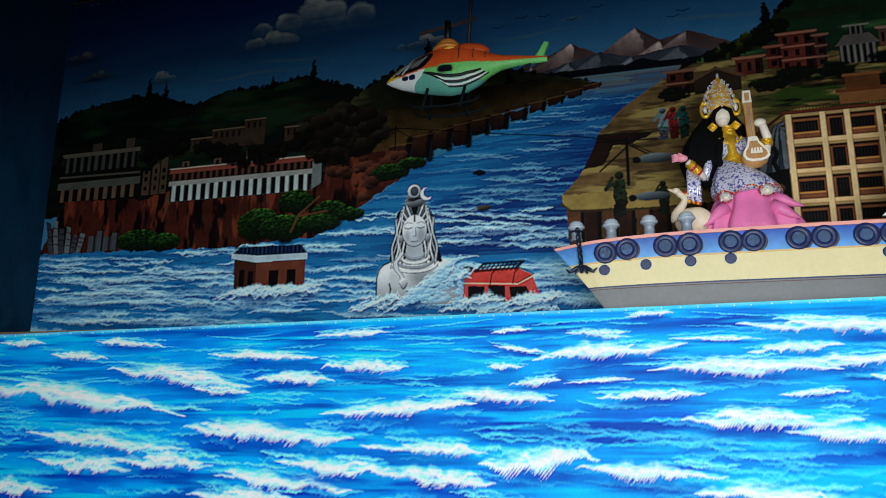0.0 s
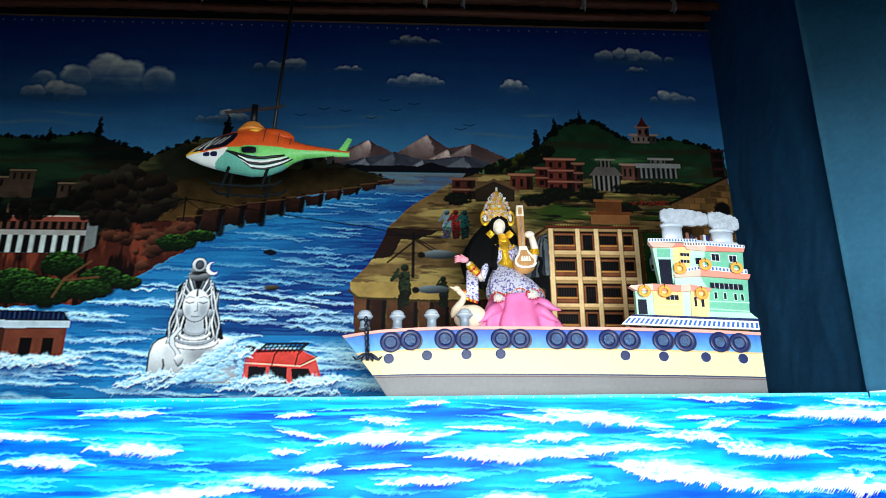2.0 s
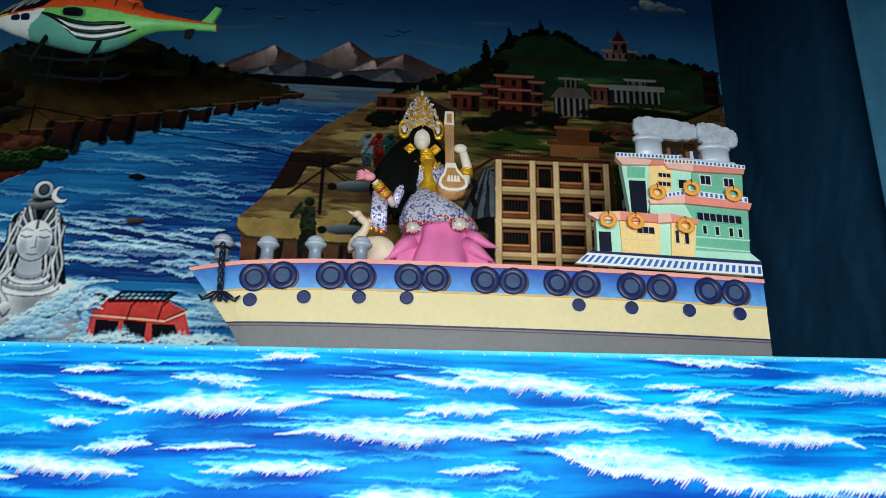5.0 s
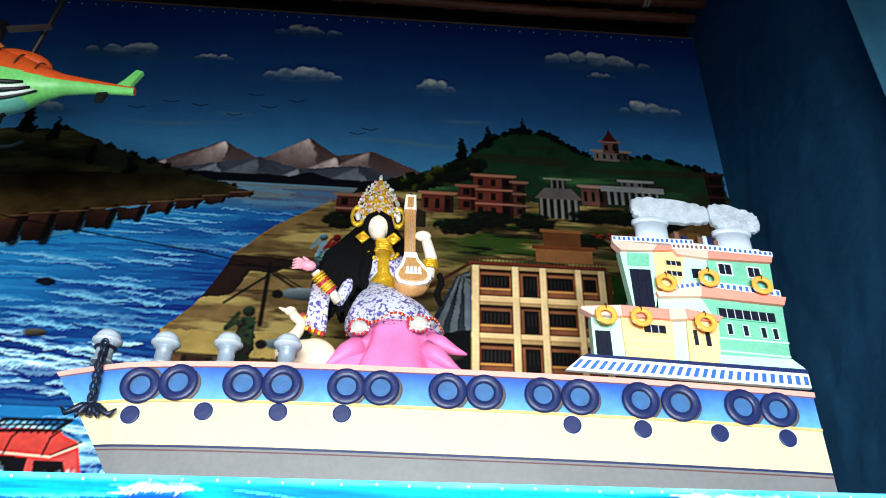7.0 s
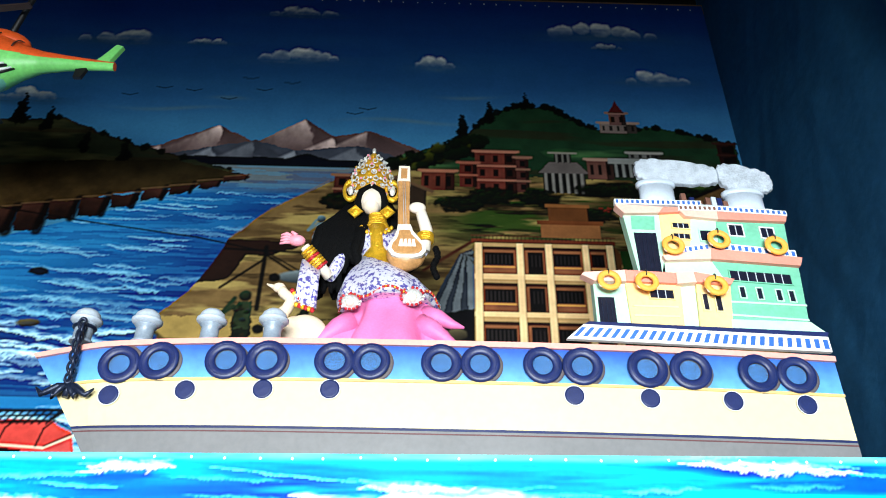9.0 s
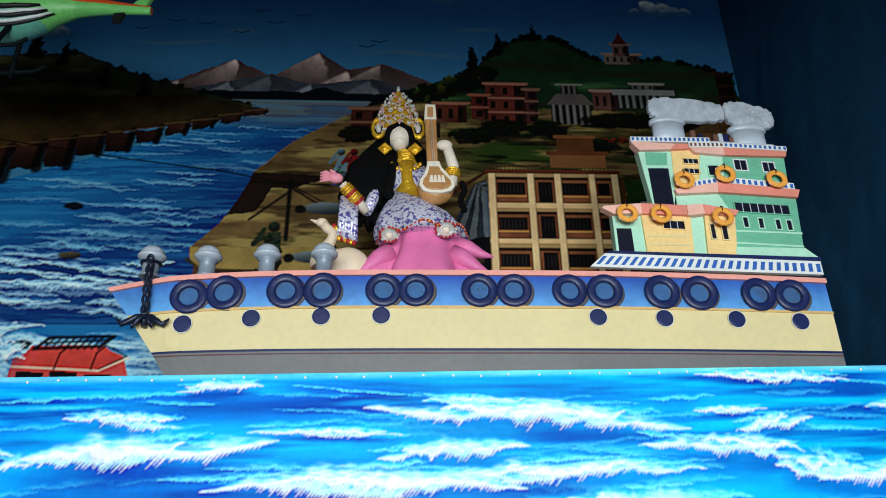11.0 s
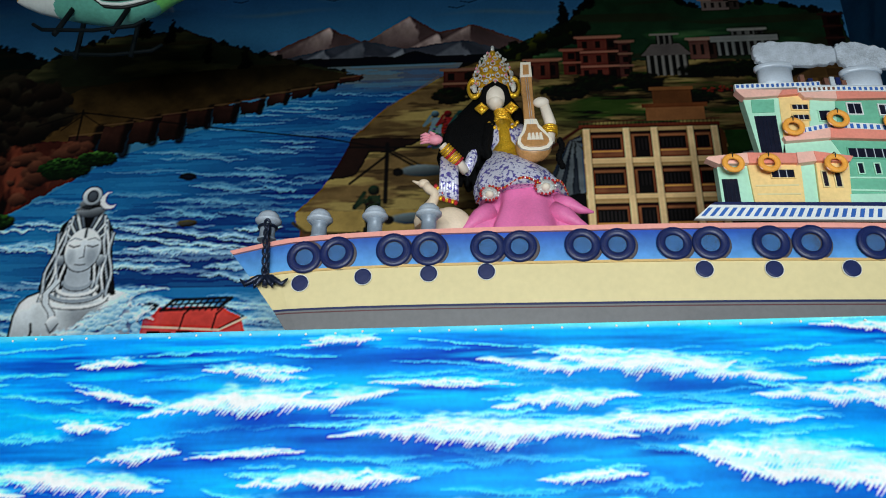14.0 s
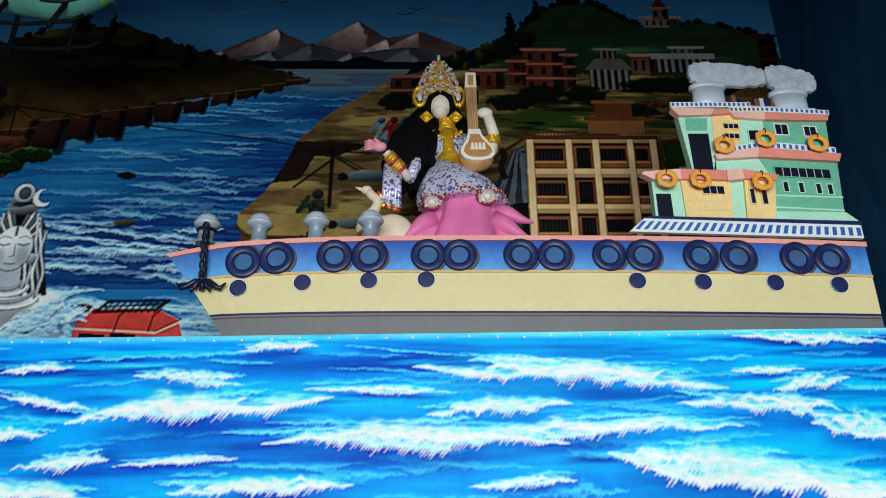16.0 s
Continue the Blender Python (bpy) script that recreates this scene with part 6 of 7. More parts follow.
# loose corners of the pink cloth, pulled out into points
for tip, root, w in (((0.985, 6.4, 3.13), (0.78, 6.46, 3.22), 0.06), ((0.95, 6.36, 3.02), (0.76, 6.42, 3.14), 0.07), ((0.215, 6.36, 3.0), (0.4, 6.42, 3.15), 0.07)):
    a, b = Vector(root), Vector(tip)
    tube(bm, [a, a.lerp(b, 0.35) + Vector((0, -0.01, 0.008)), a.lerp(b, 0.7) + Vector((0, -0.008, -0.006)), b], [w, w * 0.75, w * 0.42, 0.006], 14, PINK)
drape(bm, [(0.49, IY, 3.6, 0.095, 0.085), (0.495, IY, 3.54, 0.125, 0.12), (0.52, IY - 0.02, 3.48, 0.175, 0.165), (0.55, IY - 0.03, 3.42, 0.225, 0.195), (0.57, IY - 0.04, 3.36, 0.255, 0.21), (0.585, IY - 0.045, 3.31, 0.268, 0.22), (0.59, IY - 0.045, 3.275, 0.262, 0.215)], 7, 0.09, LILAC, 120, 2.0)
for i in range(110):
    a = math.pi + math.pi * i / 109
    ball(bm, 0.59 + 0.27 * math.cos(a), IY - 0.045 + 0.225 * math.sin(a), 3.285 + 0.02 * math.cos(a) + 0.022 * math.sin(a * 7), 0.0055, 0.006, 0.008, 8, 6, (RED, RED, SILVER, RED, RED, GOLD)[i % 6])
for x, z, q in ((0.4, 3.225, 0.05), (0.715, 3.262, 0.056)):
    ball(bm, x, IY - 0.23, z, q, 0.035, q * 0.85, 16, 10, SILVER)
    ball(bm, x, IY - 0.25, z - 0.012, q * 0.5, 0.03, q * 0.45, 12, 8, SKIN)
    for k in range(16):
        a = 2 * math.pi * k / 16
        ball(bm, x + q * 1.05 * math.cos(a), IY - 0.245, z + q * 0.9 * math.sin(a), 0.008, 0.008, 0.008, 8, 6, RED if k % 5 else SILVER)
# body, breastplate and necklaces
drape(bm, [(0.49, IY, 3.83, 0.05, 0.045), (0.485, IY, 3.79, 0.115, 0.07), (0.485, IY, 3.73, 0.122, 0.088), (0.5, IY, 3.66, 0.095, 0.08), (0.51, IY, 3.58, 0.1, 0.085)], 5, 0.02, LILAC, 40, 3.0)
drape(bm, [(0.49, IY - 0.035, 3.81, 0.06, 0.05), (0.49, IY - 0.04, 3.74, 0.05, 0.06), (0.5, IY - 0.04, 3.66, 0.045, 0.06), (0.505, IY - 0.035, 3.6, 0.085, 0.07), (0.515, IY - 0.035, 3.54, 0.08, 0.08)], 6, 0.05, GOLD, 40, 4.0)
for k, (R, z) in enumerate(((0.045, 3.905), (0.048, 3.89), (0.05, 3.875), (0.052, 3.86), (0.058, 3.845), (0.066, 3.83), (0.078, 3.81))):
    torus(bm, R, 0.008, Matrix.Translation((0.485, IY - 0.01, z)) @ Matrix.Diagonal((1, 0.85, 1, 1)), 26, 6, GOLD)
for i in range(9):
    a = math.pi * (1.1 + 0.8 * i / 8)
    ball(bm, 0.49 + 0.09 * math.cos(a), IY - 0.085, 3.8 + 0.06 * math.sin(a), 0.012, 0.008, 0.014, 8, 6, GOLD)
tube(bm, [(0.485, IY, 3.8), (0.48, IY, 3.92)], [0.05, 0.042], 16, SKIN)
# head
ball(bm, 0.446, IY - 0.02, 4.01, 0.074, 0.075, 0.078, 24, 16, SKIN)
ball(bm, 0.446, IY - 0.03, 3.965, 0.052, 0.058, 0.052, 20, 14, SKIN)
ball(bm, 0.444, IY + 0.03, 4.02, 0.09, 0.085, 0.1, 20, 12, HAIR)
for s in (-1, 1):
    tube(bm, [(0.446 + 0.004 * s, IY - 0.085, 4.075), (0.446 + 0.058 * s, IY - 0.07, 4.045), (0.446 + 0.08 * s, IY - 0.03, 3.97), (0.446 + 0.085 * s, IY + 0.02, 3.86)], [0.014, 0.022, 0.026, 0.03], 10, HAIR)
    m = Matrix.Translation((0.451 + 0.093 * s, IY - 0.06, 3.905))
    torus(bm, 0.034, 0.013, m @ Matrix.Rotation(radians(90), 4, "X"), 4, 6, GOLD)
    ball(bm, 0.451 + 0.093 * s, IY - 0.062, 3.905, 0.02, 0.01, 0.02, 10, 6, GOLD)
    # side wheels of the crown
    torus(bm, 0.05, 0.015, Matrix.Translation((0.438 + 0.125 * s, IY - 0.01, 4.09)) @ Matrix.Rotation(radians(90), 4, "X") @ Matrix.Diagonal((0.75, 1.3, 1, 1)), 20, 8, GOLD)
    ball(bm, 0.438 + 0.125 * s, IY - 0.01, 4.09, 0.018, 0.012, 0.035, 10, 6, SILVER)
# long hair behind
for k in range(90):
    r = random.Random(k)
    x0 = 0.44 + r.uniform(-0.1, 0.09)
    out = r.uniform(-0.235, -0.05) if k % 4 else r.uniform(0.1, 0.2)
    zb = r.uniform(3.36, 3.6) if out < 0 else r.uniform(3.5, 3.7)
    front = -0.06 if (k % 3 == 0 and out < 0) else 0.05
    tube(bm, [(x0, IY + 0.05, 4.06), (x0 + out * 0.5, IY + 0.05 + front * 0.3, 3.92), (x0 + out * 0.95 + r.uniform(-0.02, 0.02), IY + front, 3.76), (x0 + out + r.uniform(-0.03, 0.03), IY + front, 3.62), (x0 + out * 0.85 + r.uniform(-0.04, 0.04), IY + front, zb)], [0.02, 0.036, 0.042, 0.036, 0.012], 8, HAIR)
# tall crown: pierced tiers of foil and beads
CROWN = [(0.1, 4.06), (0.118, 4.1), (0.125, 4.14), (0.122, 4.19), (0.108, 4.24), (0.085, 4.29), (0.055, 4.335), (0.026, 4.37), (0.008, 4.395)]
lathe(bm, [(r * 0.8, z) for r, z in CROWN], 28, Matrix.Translation((0.434, IY, 0)), GOLD, 0.55)
for j, (r, z) in enumerate(CROWN[:-2]):
    n = max(5, int(r * 105))
    for i in range(n):
        a = math.pi * (1 + (i + 0.5) / n)
        if (i + j) % 2:
            torus(bm, 0.015, 0.0035, Matrix.Translation((0.434 + r * math.cos(a), IY + 0.6 * r * math.sin(a), z)) @ Matrix.Rotation(a + radians(90), 4, "Z") @ Matrix.Rotation(radians(90), 4, "X"), 10, 5, SILVER if (i + j) % 4 else GOLD)
        ball(bm, 0.434 + r * math.cos(a), IY + 0.6 * r * math.sin(a) - 0.004, z + 0.012 * (i % 2), 0.0085, 0.0085, 0.0085, 8, 6, (SILVER, SILVER, GOLD, SILVER, ROSE)[(i * 3 + j) % 5])
for i in range(20):
    a = math.pi * i / 19
    ball(bm, 0.434 + 0.135 * math.cos(a), IY + 0.01, 4.11 + 0.2 * math.sin(a), 0.015, 0.01, 0.015, 8, 6, SILVER if i % 2 else GOLD)
ball(bm, 0.434, IY, 4.4, 0.012, 0.012, 0.026, 10, 8, SILVER)
# the arm that reaches out, with bangles and an open palm
tube(bm, [(0.38, IY, 3.78), (0.31, IY - 0.05, 3.6), (0.262, IY - 0.12, 3.43)], [0.045, 0.038, 0.03], 14, LILAC)
tube(bm, [(0.262, IY - 0.12, 3.43), (0.2, IY - 0.17, 3.49), (0.125, IY - 0.21, 3.565)], [0.029, 0.03, 0.026], 14, SKIN)
for k in range(8):
    f = k / 7
    torus(bm, 0.039 - 0.006 * f, 0.008, Matrix.Translation((0.215 - 0.075 * f, IY - 0.155 - 0.045 * f, 3.475 + 0.075 * f)) @ Matrix.Rotation(radians(-48), 4, "Y") @ Matrix.Rotation(radians(25), 4, "X"), 18, 6, GOLD if k % 4 else RED)
ball(bm, 0.085, IY - 0.235, 3.587, 0.047, 0.03, 0.032, 14, 8, ROSE)
for k in range(4):
    tube(bm, [(0.06, IY - 0.24, 3.573 + 0.012 * k), (0.03, IY - 0.25, 3.566 + 0.018 * k), (0.0, IY - 0.25, 3.556 + 0.018 * k)], [0.012, 0.01, 0.005], 8, ROSE)
tube(bm, [(0.085, IY - 0.25, 3.61), (0.055, IY - 0.26, 3.628)], [0.012, 0.006], 8, ROSE)
# printed sash over that arm
for k in range(6):
    tube(bm, [(0.125 + 0.016 * k, IY - 0.17, 3.5 - 0.012 * k), (0.125 + 0.016 * k, IY - 0.195, 3.38), (0.122 + 0.017 * k, IY - 0.195, 3.235 - 0.006 * k)], [0.015, 0.016, 0.017], 8, LILAC)
    ball(bm, 0.09 + 0.012 * k, IY - 0.2, 3.3 - 0.016 * k, 0.013, 0.012, 0.015, 8, 6, (RED, GOLD, SILVER)[k % 3])
    ball(bm, 0.12 + 0.017 * k, IY - 0.2, 3.222 - 0.006 * k, 0.013, 0.012, 0.015, 8, 6, RED if k % 2 else GOLD)
# the arm that holds the lute
tube(bm, [(0.58, IY, 3.78), (0.7, IY - 0.02, 3.68), (0.76, IY - 0.07, 3.64)], [0.045, 0.042, 0.038], 14, LILAC)
tube(bm, [(0.76, IY - 0.07, 3.64), (0.775, IY - 0.1, 3.76), (0.74, IY - 0.15, 3.85)], [0.038, 0.036, 0.03], 14, SKIN)
ball(bm, 0.72, IY - 0.16, 3.87, 0.05, 0.03, 0.035, 14, 8, SKIN)
for k in range(4):
    torus(bm, 0.041, 0.008, Matrix.Translation((0.77, IY - 0.09, 3.69 + 0.014 * k)), 18, 6, GOLD)
for k in range(8):
    ball(bm, 0.83 + 0.012 * math.sin(k), IY - 0.06, 3.66 - 0.025 * k, 0.02, 0.02, 0.022, 8, 6, HAIR)
idol = part("idol", bm, IDOL_MATS)
tagged(idol, "seated painted clay idol with gold crown, lilac silk and pink skirt", "statue")

# ---- lute held against the idol ----
M["gourd"] = material("tan_gourd_varnish", (176, 128, 78), 0.35, 0, 0.35, 9, 0.1, 30)
M["ivory"] = material("ivory_edge_paint", (232, 222, 204), 0.45, 0, 0.06, 12)
lute = empty("lute", 0.68, 6.44, 3.46, "tan gourd lute with white painted edge held by the idol", "instrument")
bm = bmesh.new()
ball(bm, 0.7, 6.45, 3.59, 0.108, 0.065, 0.1, 28, 16)
bpart("bowl", bm, M["gourd"], lute)
PEAR = [(0.65, 3.75), (0.722, 3.75), (0.735, 3.71), (0.77, 3.665), (0.805, 3.62), (0.812, 3.58), (0.79, 3.55), (0.74, 3.535), (0.67, 3.535), (0.625, 3.55), (0.602, 3.585), (0.608, 3.625), (0.635, 3.67), (0.645, 3.71)]
bm = bmesh.new()
slab(bm, PEAR, 6.385, 6.41, 0, 0.004)
bpart("rim", bm, M["ivory"], lute, "broad white painted border")
bm = bmesh.new()
slab(bm, [(0.706 + (x - 0.706) * 0.8, 3.612 + (z - 3.612) * (0.7 if z > 3.612 else 0.76)) for x, z in PEAR], 6.378, 6.39, 0, 0.003)
bpart("soundboard", bm, M["gourd"], lute, "brown streaked soundboard")
for k in range(4):
    bm = bmesh.new()
    slab(bm, [(0.66 + 0.024 * k, 3.6), (0.668 + 0.022 * k, 3.645), (0.68 + 0.022 * k, 3.648), (0.684 + 0.024 * k, 3.598)], 6.374, 6.38, 0)
    bpart("brush_mark", bm, M["ivory"], lute)
bm = bmesh.new()
slab(bm, [(0.645, 3.66), (0.745, 3.66), (0.715, 3.72), (0.705, 4.12), (0.635, 4.12), (0.65, 3.72)], 6.405, 6.45, 0, 0.006)
bpart("neck", bm, M["gourd"], lute)
bm = bmesh.new()
slab(bm, [(0.64, 3.655), (0.752, 3.655), (0.725, 3.7), (0.665, 3.7)], 6.396, 6.402, 0)
bpart("collar", bm, M["ivory"], lute, "white painted collar")
bm = bmesh.new()
slab(bm, [(0.632, 4.06), (0.708, 4.06), (0.702, 4.17), (0.638, 4.17)], 6.398, 6.455, 0, 0.005)
bpart("head_block", bm, M["ivory"], lute, "white lute head")
bpart("peg_box", new_box(0.652, 0.688, 6.392, 6.402, 4.075, 4.145), M["gourd"], lute)
bpart("peg", ball(bmesh.new(), 0.67, 6.42, 4.178, 0.013, 0.013, 0.015, 10, 8), M["black"], lute)
for x in (0.664, 0.676):
    bpart("string", tube(bmesh.new(), [(x, 6.394, 4.07), (x + 0.03, 6.382, 3.58)], 0.0014, 5), M["pale_grey"], lute)

lute.location.x -= 0.034

# ---- swan beside the skirt ----
M["swan"] = material("ivory_painted_clay", (228, 206, 180), 0.5, 0, 0.1, 10, 0.15, 40)
bm = bmesh.new()
ball(bm, 0.17, 6.42, 3.06, 0.14, 0.09, 0.12, 24, 14)
ball(bm, 0.22, 6.38, 3.08, 0.11, 0.05, 0.09, 20, 12, 0, Matrix.Rotation(radians(20), 4, "Y"))
neck = [(0.085 + 0.035 * math.sin(k * 0.62 - 2.4) - 0.02 * (k > 7), 6.39 - 0.003 * k, 3.07 + 0.027 * k) for k in range(10)]
tube(bm, neck, [0.06, 0.053, 0.045, 0.038, 0.033, 0.03, 0.029, 0.028, 0.028, 0.026], 14)
ball(bm, 0.055, 6.36, 3.318, 0.034, 0.025, 0.027, 14, 10)
tube(bm, [(0.03, 6.36, 3.32), (-0.01, 6.355, 3.335)], [0.014, 0.004], 8)
tube(bm, [(0.12, 6.42, 2.86), (0.15, 6.42, 3.0)], 0.05, 10)
bmesh.ops.translate(bm, verts=bm.verts[:], vec=(-0.035, 0, 0))
tagged(part("swan", bm, M["swan"]), "small ivory painted swan sitting on the deck", "statue")

# ---- helicopter hung from the roof ----
M["heli_orange"] = material("helicopter_orange", (214, 84, 34), 0.4, 0, 0.25, 7, 0.1, 30)
M["heli_green"] = material("helicopter_green", (112, 196, 104), 0.4, 0, 0.2, 6, 0.1, 30)
M["heli_white"] = material("helicopter_white", (222, 228, 224), 0.4, 0, 0.08, 6, 0.1, 30)
M["heli_teal"] = material("helicopter_teal", (96, 168, 150), 0.4, 0, 0.2, 6, 0.1, 30)
M["heli_yellow"] = material("helicopter_yellow", (230, 178, 52), 0.4, 0, 0.15, 6)
M["dark_skid"] = material("dark_skid_paint", (9, 17, 20), 0.7, 0, 0.3, 12, 0, 60, 0.1)
heli = empty("helicopter", -1.75, 5.86, 4.05, "orange, white and green model helicopter hung on a dark pole", "helicopter")
ST = [(-2.385, 4.41, 0.012, 0.012), (-2.34, 4.415, 0.045, 0.04), (-2.25, 4.425, 0.095, 0.08), (-2.12, 4.44, 0.15, 0.115), (-1.97, 4.45, 0.195, 0.145), (-1.8, 4.45, 0.225, 0.16),
      (-1.66, 4.45, 0.215, 0.15), (-1.54, 4.455, 0.17, 0.12), (-1.44, 4.465, 0.105, 0.085), (-1.34, 4.47, 0.068, 0.055), (-1.2, 4.468, 0.047, 0.038), (-1.08, 4.462, 0.036, 0.028), (-0.94, 4.452, 0.026, 0.02)]
SX = np.array([s[0] for s in ST])


def station(x):
    return [float(np.interp(x, SX, [s[k] for s in ST])) for k in (1, 2, 3)]


bm = bmesh.new()
NS, NR, rings = 170, 96, []
for i in range(NS + 1):
    x = -2.385 + 1.445 * i / NS
    zc, hh, hw = station(x)
    rings.append([bm.verts.new((x, 5.86 + hw * math.cos(a), zc + hh * math.sin(a))) for a in (2 * math.pi * k / NR for k in range(NR))])
for a, b in zip(rings, rings[1:]):
    for k in range(NR):
        f = bm.faces.new((a[k], b[k], b[(k + 1) % NR], a[(k + 1) % NR]))
        c = f.calc_center_median()
        split = float(np.interp(c.x, (-2.38, -2.2, -1.95, -1.6, -1.2, -0.95), (4.4, 4.41, 4.44, 4.45, 4.465, 4.46)))
        if c.z > split:
            f.material_index = 4 if c.x < -2.24 else 0
        elif c.x < -2.05 + 0.07 * math.tanh((c.z - 4.36) / 0.05):
            f.material_index = 1
        elif c.z < 4.4 - 0.16 * (c.x + 2.0):
            f.material_index = 3
        else:
            f.material_index = 2
        f.smooth = True
bm.faces.new(rings[0]), bm.faces.new(rings[-1][::-1])
bpart("fuselage", bm, [M["heli_orange"], M["heli_white"], M["heli_green"], M["heli_teal"], M["heli_yellow"]], heli, "orange roof, white nose and green tail")


def skin_patch(x0, x1, a0, a1, proud, slant=0.0, n=14):
    """A plate that follows the fuselage between two lengths and two angles from the side that faces the hall."""
    bm = bmesh.new()
    grid = []
    for i in range(n + 1):
        row = []
        for j in range(n + 1):
            u, v = i / n, j / n
            cu, cvv = u * 2 - 1, v * 2 - 1
            x = (x0 + x1) / 2 + cu * math.sqrt(1 - cvv * cvv / 3.2) * (x1 - x0) / 2 + slant * cvv
            ang = (a0 + a1) / 2 + cvv * math.sqrt(1 - cu * cu / 3.2) * (a1 - a0) / 2
            zc, hh, hw = station(x)
            row.append(bm.verts.new((x, 5.86 - (hw + proud) * math.cos(radians(ang)), zc + (hh + proud) * math.sin(radians(ang)))))
        grid.append(row)
    for a, b in zip(grid, grid[1:]):
        for j in range(n):
            bm.faces.new((a[j], b[j], b[j + 1], a[j + 1])).smooth = True
    bmesh.ops.solidify(bm, geom=bm.faces[:], thickness=0.004)
    return bm


def side_line(pts, radius):
    """A painted-rope line on the fuselage's side: (x, angle) pairs."""
    out = []
    for x, ang in pts:
        zc, hh, hw = station(x)
        out.append((x, 5.86 - (hw + 0.002) * math.cos(radians(ang)), zc + (hh + 0.002) * math.sin(radians(ang))))
    return tube(bmesh.new(), out, [radius * min(1, 0.3 + 1.4 * math.sin(math.pi * (i + 0.5) / len(out))) for i in range(len(out))], 8)


ws = bpart("windscreen", skin_patch(-2.3, -1.93, -4, 46, 0.004, 0.04), M["window_dark"], heli, "black windscreen with white glints")
for k, (a, b) in enumerate(((-2.275, -2.25), (-2.225, -2.195), (-2.13, -2.112), (-2.075, -2.055), (-2.03, -2.012))):
    on(ws, part("glint", skin_patch(a, b, 4 + 3 * (k > 1), 36 - 5 * (k > 1), 0.008, 0.045, 6), M["heli_white"]))
bpart("pillar", skin_patch(-2.175, -2.145, -5, 46, 0.007, 0.045, 8), M["heli_white"], heli, "white windscreen pillar")
for x in (-2.215, -2.145):
    bpart("side_window", skin_patch(x, x + 0.064, -30, -13, 0.004), M["navy"], heli)
sw2 = bpart("cabin_window", skin_patch(-1.88, -1.72, -22, -1, 0.003), M["heli_green"], heli)
on(sw2, part("pane", skin_patch(-1.865, -1.735, -19, -4, 0.006), M["window_dark"]))
for d, wd, mat in ((0, 0.014, "black"), (-9, 0.011, "heli_white"), (-15, 0.013, "black"), (-24, 0.01, "heli_white"), (-30, 0.009, "black")):
    bpart("swoosh", side_line([(-2.0 + 0.004 * k * 14 + 0.002 * abs(d) * (k > 0), -14 + d * min(1, k / 3) - 16 * math.sin(min(1, k / 7) * 2.0)) for k in range(10)], wd), M[mat], heli)
bm = lathe(bmesh.new(), [(0.13, 4.635), (0.135, 4.66), (0.12, 4.675), (0.1, 4.678), (0.108, 4.69), (0.1, 4.706), (0.076, 4.71), (0.08, 4.722), (0.07, 4.736), (0.035, 4.74)], 30, Matrix.Translation((-1.82, 5.86, 0)), 0, 0.9)
M["heli_amber"] = material("helicopter_amber", (224, 138, 58), 0.4, 0, 0.2, 8)
M["rotor"] = material("dark_rotor_paint", (62, 48, 44), 0.6, 0, 0.2, 14)
bpart("rotor_hub", bm, M["heli_amber"], heli, "stepped orange rotor base")
bm = bmesh.new()
ball(bm, -1.66, 5.86, 4.6, 0.22, 0.1, 0.085, 20, 12)
bpart("engine_cowl", bm, M["heli_orange"], heli)
for x in (-1.68, -1.56, -1.46):
    zc, hh, hw = station(x)
    bpart("seam", tube(bmesh.new(), [(x, 5.86 - (hw + 0.012) * math.cos(radians(q)), zc + (hh + 0.012) * math.sin(radians(q))) for q in range(10, 86, 8)], 0.004, 6), M["rotor"], heli)
bpart("exhaust", ball(bmesh.new(), -1.78, 5.77, 4.62, 0.05, 0.03, 0.022, 12, 8), M["heli_yellow"], heli)
bpart("mast", tube(bmesh.new(), [(-1.82, 5.86, 4.74), (-1.82, 5.86, 4.93)], 0.03, 12), M["black"], heli)
for s in (-1, 1):
    bm = bmesh.new()
    slab(bm, [(-1.82 + 0.03 * s, 4.885), (-1.82 + 0.14 * s, 4.886 + 0.018 * s), (-1.82 + 0.27 * s, 4.893 + 0.04 * s), (-1.82 + 0.27 * s, 4.9 + 0.04 * s), (-1.82 + 0.03 * s, 4.9)], 5.85, 5.89, 0)
    bpart("rotor_blade", bm, M["rotor"], heli, "dark brown rotor blade")
bm = bmesh.new()
slab(bm, [(-1.08, 4.45), (-0.98, 4.46), (-0.925, 4.6), (-0.965, 4.61), (-1.02, 4.52)], 5.845, 5.875, 0, 0.006)
bpart("tail_fin", bm, M["heli_green"], heli)
bm = bmesh.new()
slab(bm, [(-1.14, 4.42), (-1.08, 4.43), (-1.1, 4.36), (-1.14, 4.36)], 5.85, 5.87, 0)
bpart("tail_skid", bm, M["black"], heli)
for y in (5.75, 5.97):
    tube_pts = [(-2.16, y, 4.14), (-2.1, y, 4.1), (-1.8, y, 4.08), (-1.56, y, 4.1), (-1.5, y, 4.14)]
    bpart("skid", tube(bmesh.new(), tube_pts, 0.011, 10), M["dark_skid"], heli)
    for x in (-2.02, -1.68):
        bpart("strut", tube(bmesh.new(), [(x, y, 4.06), (x + 0.04, 5.86 + (y - 5.86) * 0.5, 4.3)], 0.014, 8), M["dark_skid"], heli)
bpart("hanging_pole", tube(bmesh.new(), [(-1.66, 5.94, 4.55), (-1.62, 6.0, 5.6), (-1.53, 6.05, 7.47)], 0.017, 8), M["black"], heli, "dark pole to the roof")

heli.location, heli.scale = (-1.797, 5.96, 4.058), (1.0167, 1.0167, 1.0167)

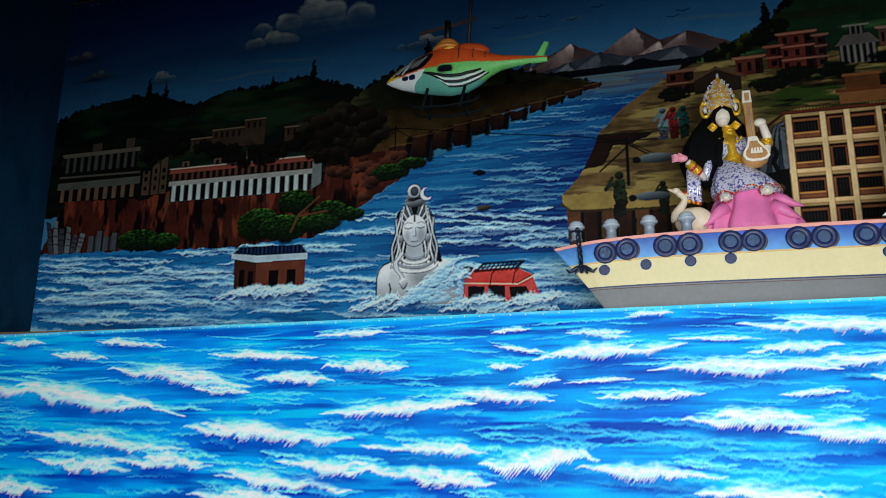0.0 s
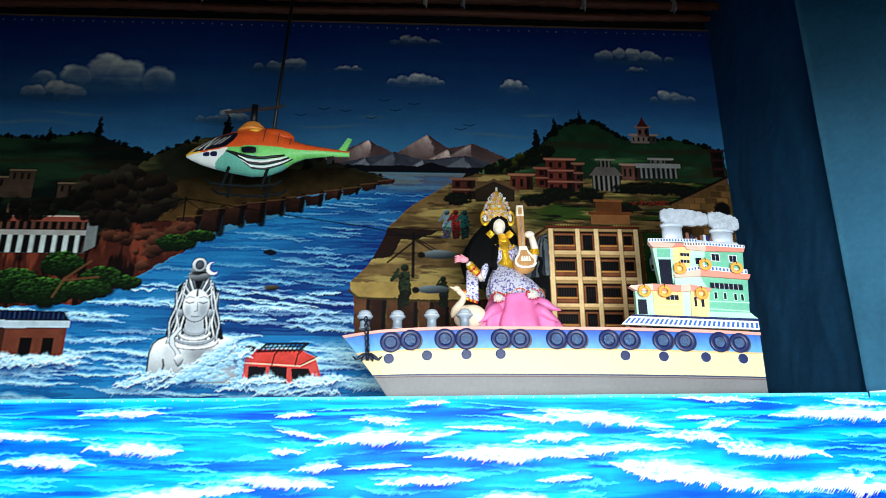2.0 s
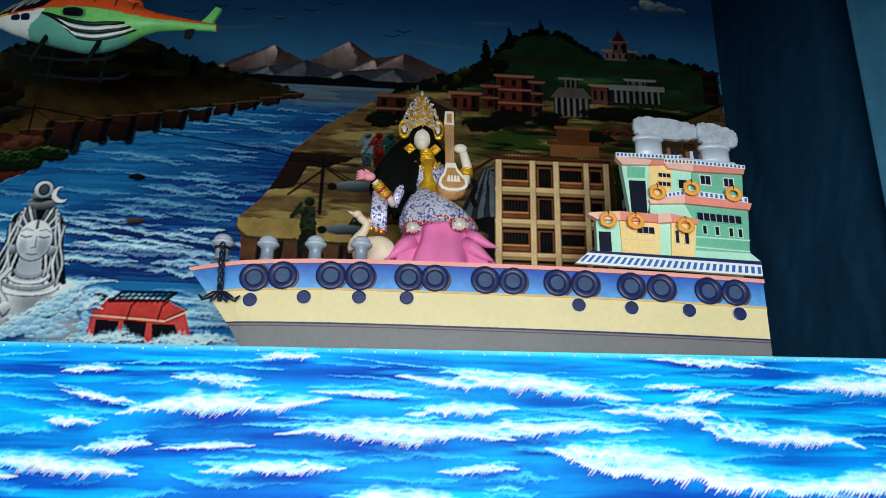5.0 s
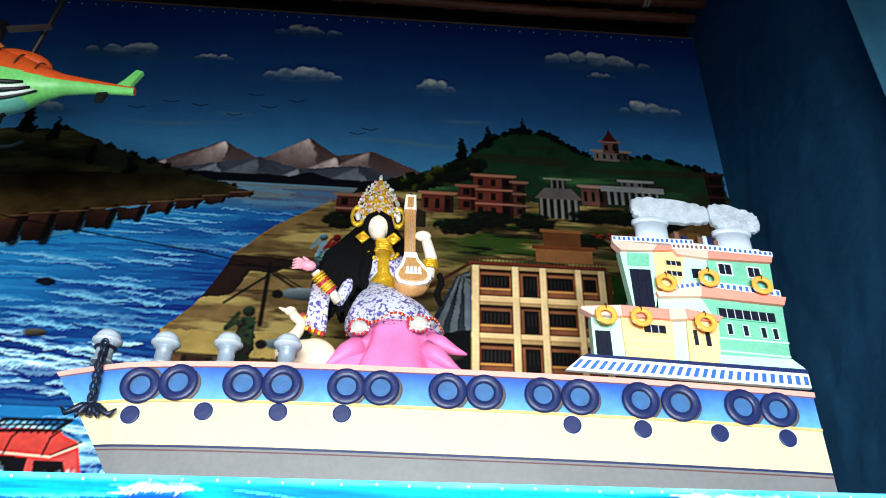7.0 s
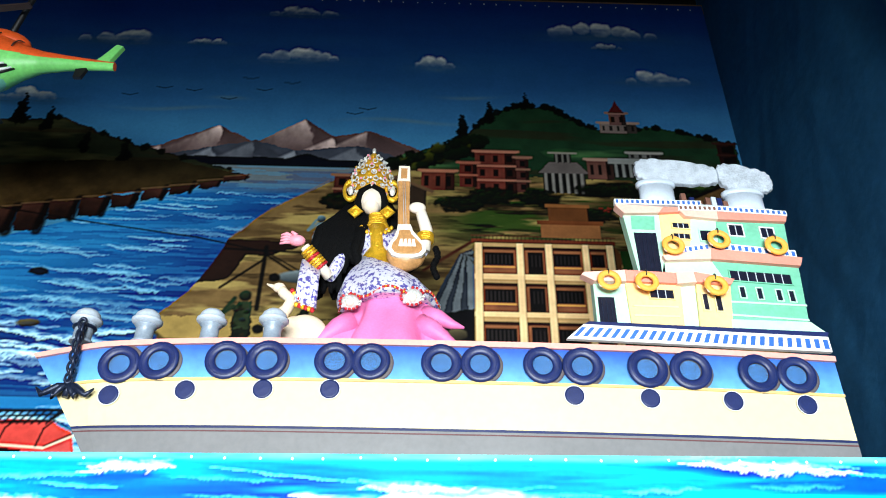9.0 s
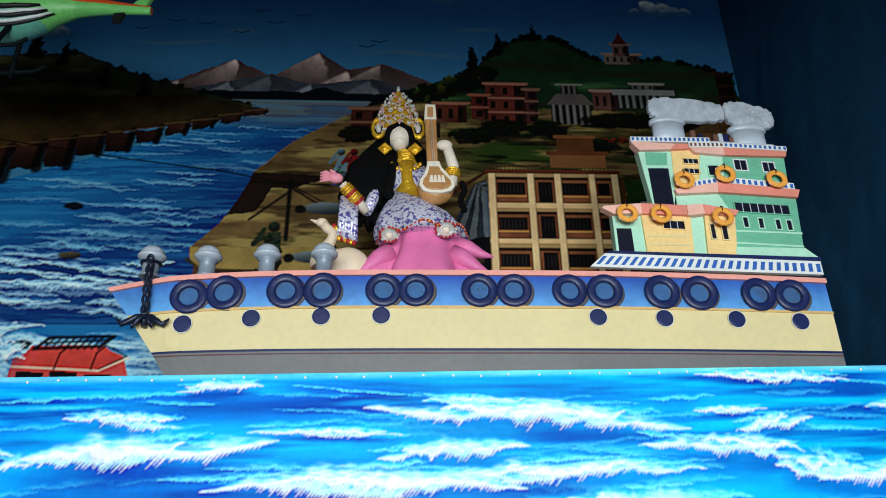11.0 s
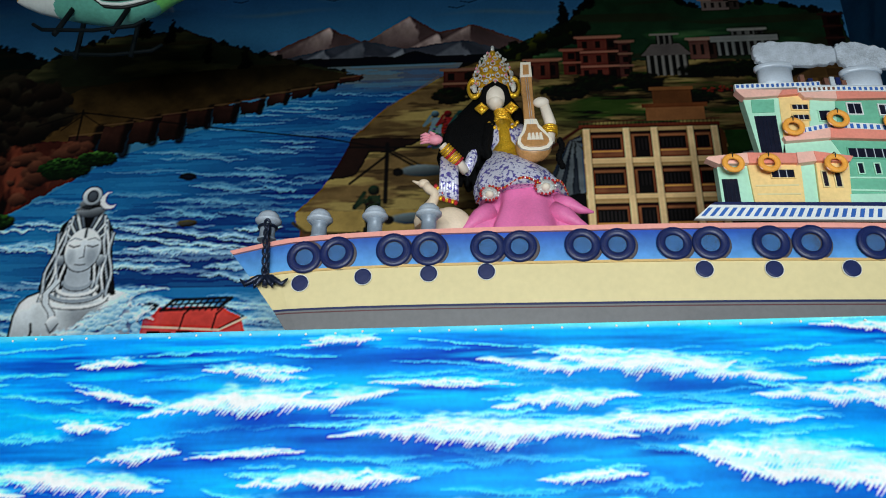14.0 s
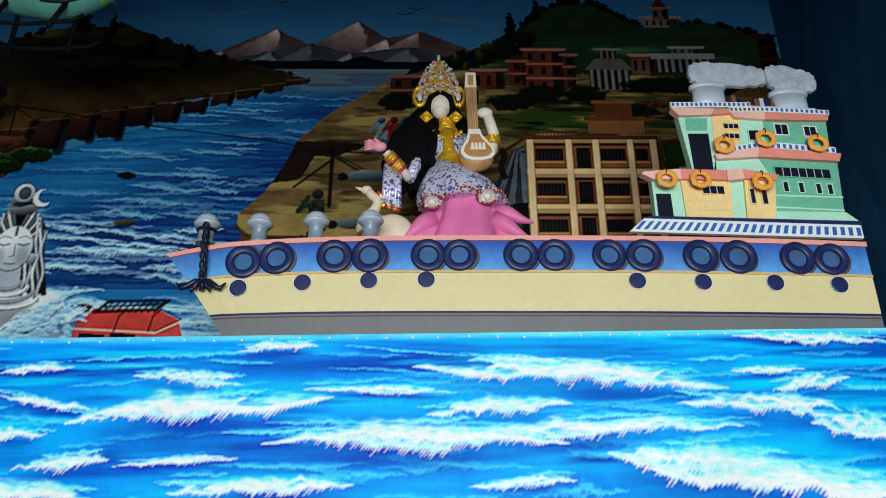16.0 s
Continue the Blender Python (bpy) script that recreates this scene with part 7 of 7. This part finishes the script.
# ---- bamboo over the mural ----
def bamboo(x0, x1, y, z, r, dz, seed):
    q = random.Random(seed)
    bm = bmesh.new()
    pts, rad, x = [], [], x0
    while x < x1:
        f = (x - x0) / (x1 - x0)
        zz = z + dz * f + 0.01 * math.sin(x * 1.7 + seed)
        for o, k in ((0, 1.16), (0.012, 1.16), (0.03, 1.0), (0.2, 0.97)):
            pts.append((x + o, y, zz)), rad.append(r * k)
        x += q.uniform(0.3, 0.42)
    return tube(bm, pts, rad, 14)


for z, y, r, seed in ((7.13, 7.2, 0.05, 1), (7.02, 7.3, 0.045, 2), (7.3, 7.05, 0.05, 3)):
    beam = tagged(part("bamboo_pole", bamboo(X_L + 0.02, X_R - 0.03, y, z, r, 0.0, seed), M["bamboo"]), "long brown bamboo pole tied under the roof", "pole", "roof poles")
    q = random.Random(seed + 9)
    if seed == 1:
        for x in (-6.4, -5.0, -3.75, -2.9, -0.3, 0.15, 1.6, 2.7):
            bm = bmesh.new()
            torus(bm, 0.058, 0.014, Matrix.Translation((x, y, z)) @ Matrix.Rotation(radians(90), 4, "Y"), 16, 6)
            torus(bm, 0.06, 0.012, Matrix.Translation((x + 0.025, y, z)) @ Matrix.Rotation(radians(82), 4, "Y"), 16, 6)
            tube(bm, [(x, y - 0.06, z - 0.03), (x + 0.02, y - 0.065, z - 0.1), (x + q.uniform(-0.02, 0.04), y - 0.06, z - 0.16)], [0.02, 0.016, 0.006], 8)
            part("cloth_tie", bm, M["rag"], beam)

# ---- pins along the upper edge of the wave cloth ----
M["pin"] = material("white_pin_head", (236, 236, 230), 0.3, 0, 0.1, 30)
pin_mesh = mesh_of(ball(bmesh.new(), 0, 0, 0, 0.006, 0.005, 0.006, 8, 6), "pin")
pin_mesh.materials.append(M["pin"])
rp = random.Random(5)
x = X_L + 0.1
while x < X_OUT - 0.1:
    p = new("pin", pin_mesh)
    p.parent = wave_front
    p.location = (x, Y_WAVE - 0.003, 2.24 + 0.013 * x + rp.uniform(-0.004, 0.004))
    x += rp.uniform(0.105, 0.135)
part("edge_board", new_box(X_L, X_OUT - 0.05, Y_WAVE + 0.006, Y_WAVE + 0.05, 2.0, 2.2), M["plank"], wave_front)
x = X_L + 0.1
while x < X_R - 0.1:
    p = new("pin", pin_mesh)
    p.parent = mural
    p.location = (x, Y_MURAL - 0.004, 6.93 + rp.uniform(-0.005, 0.005))
    x += rp.uniform(0.1, 0.14)
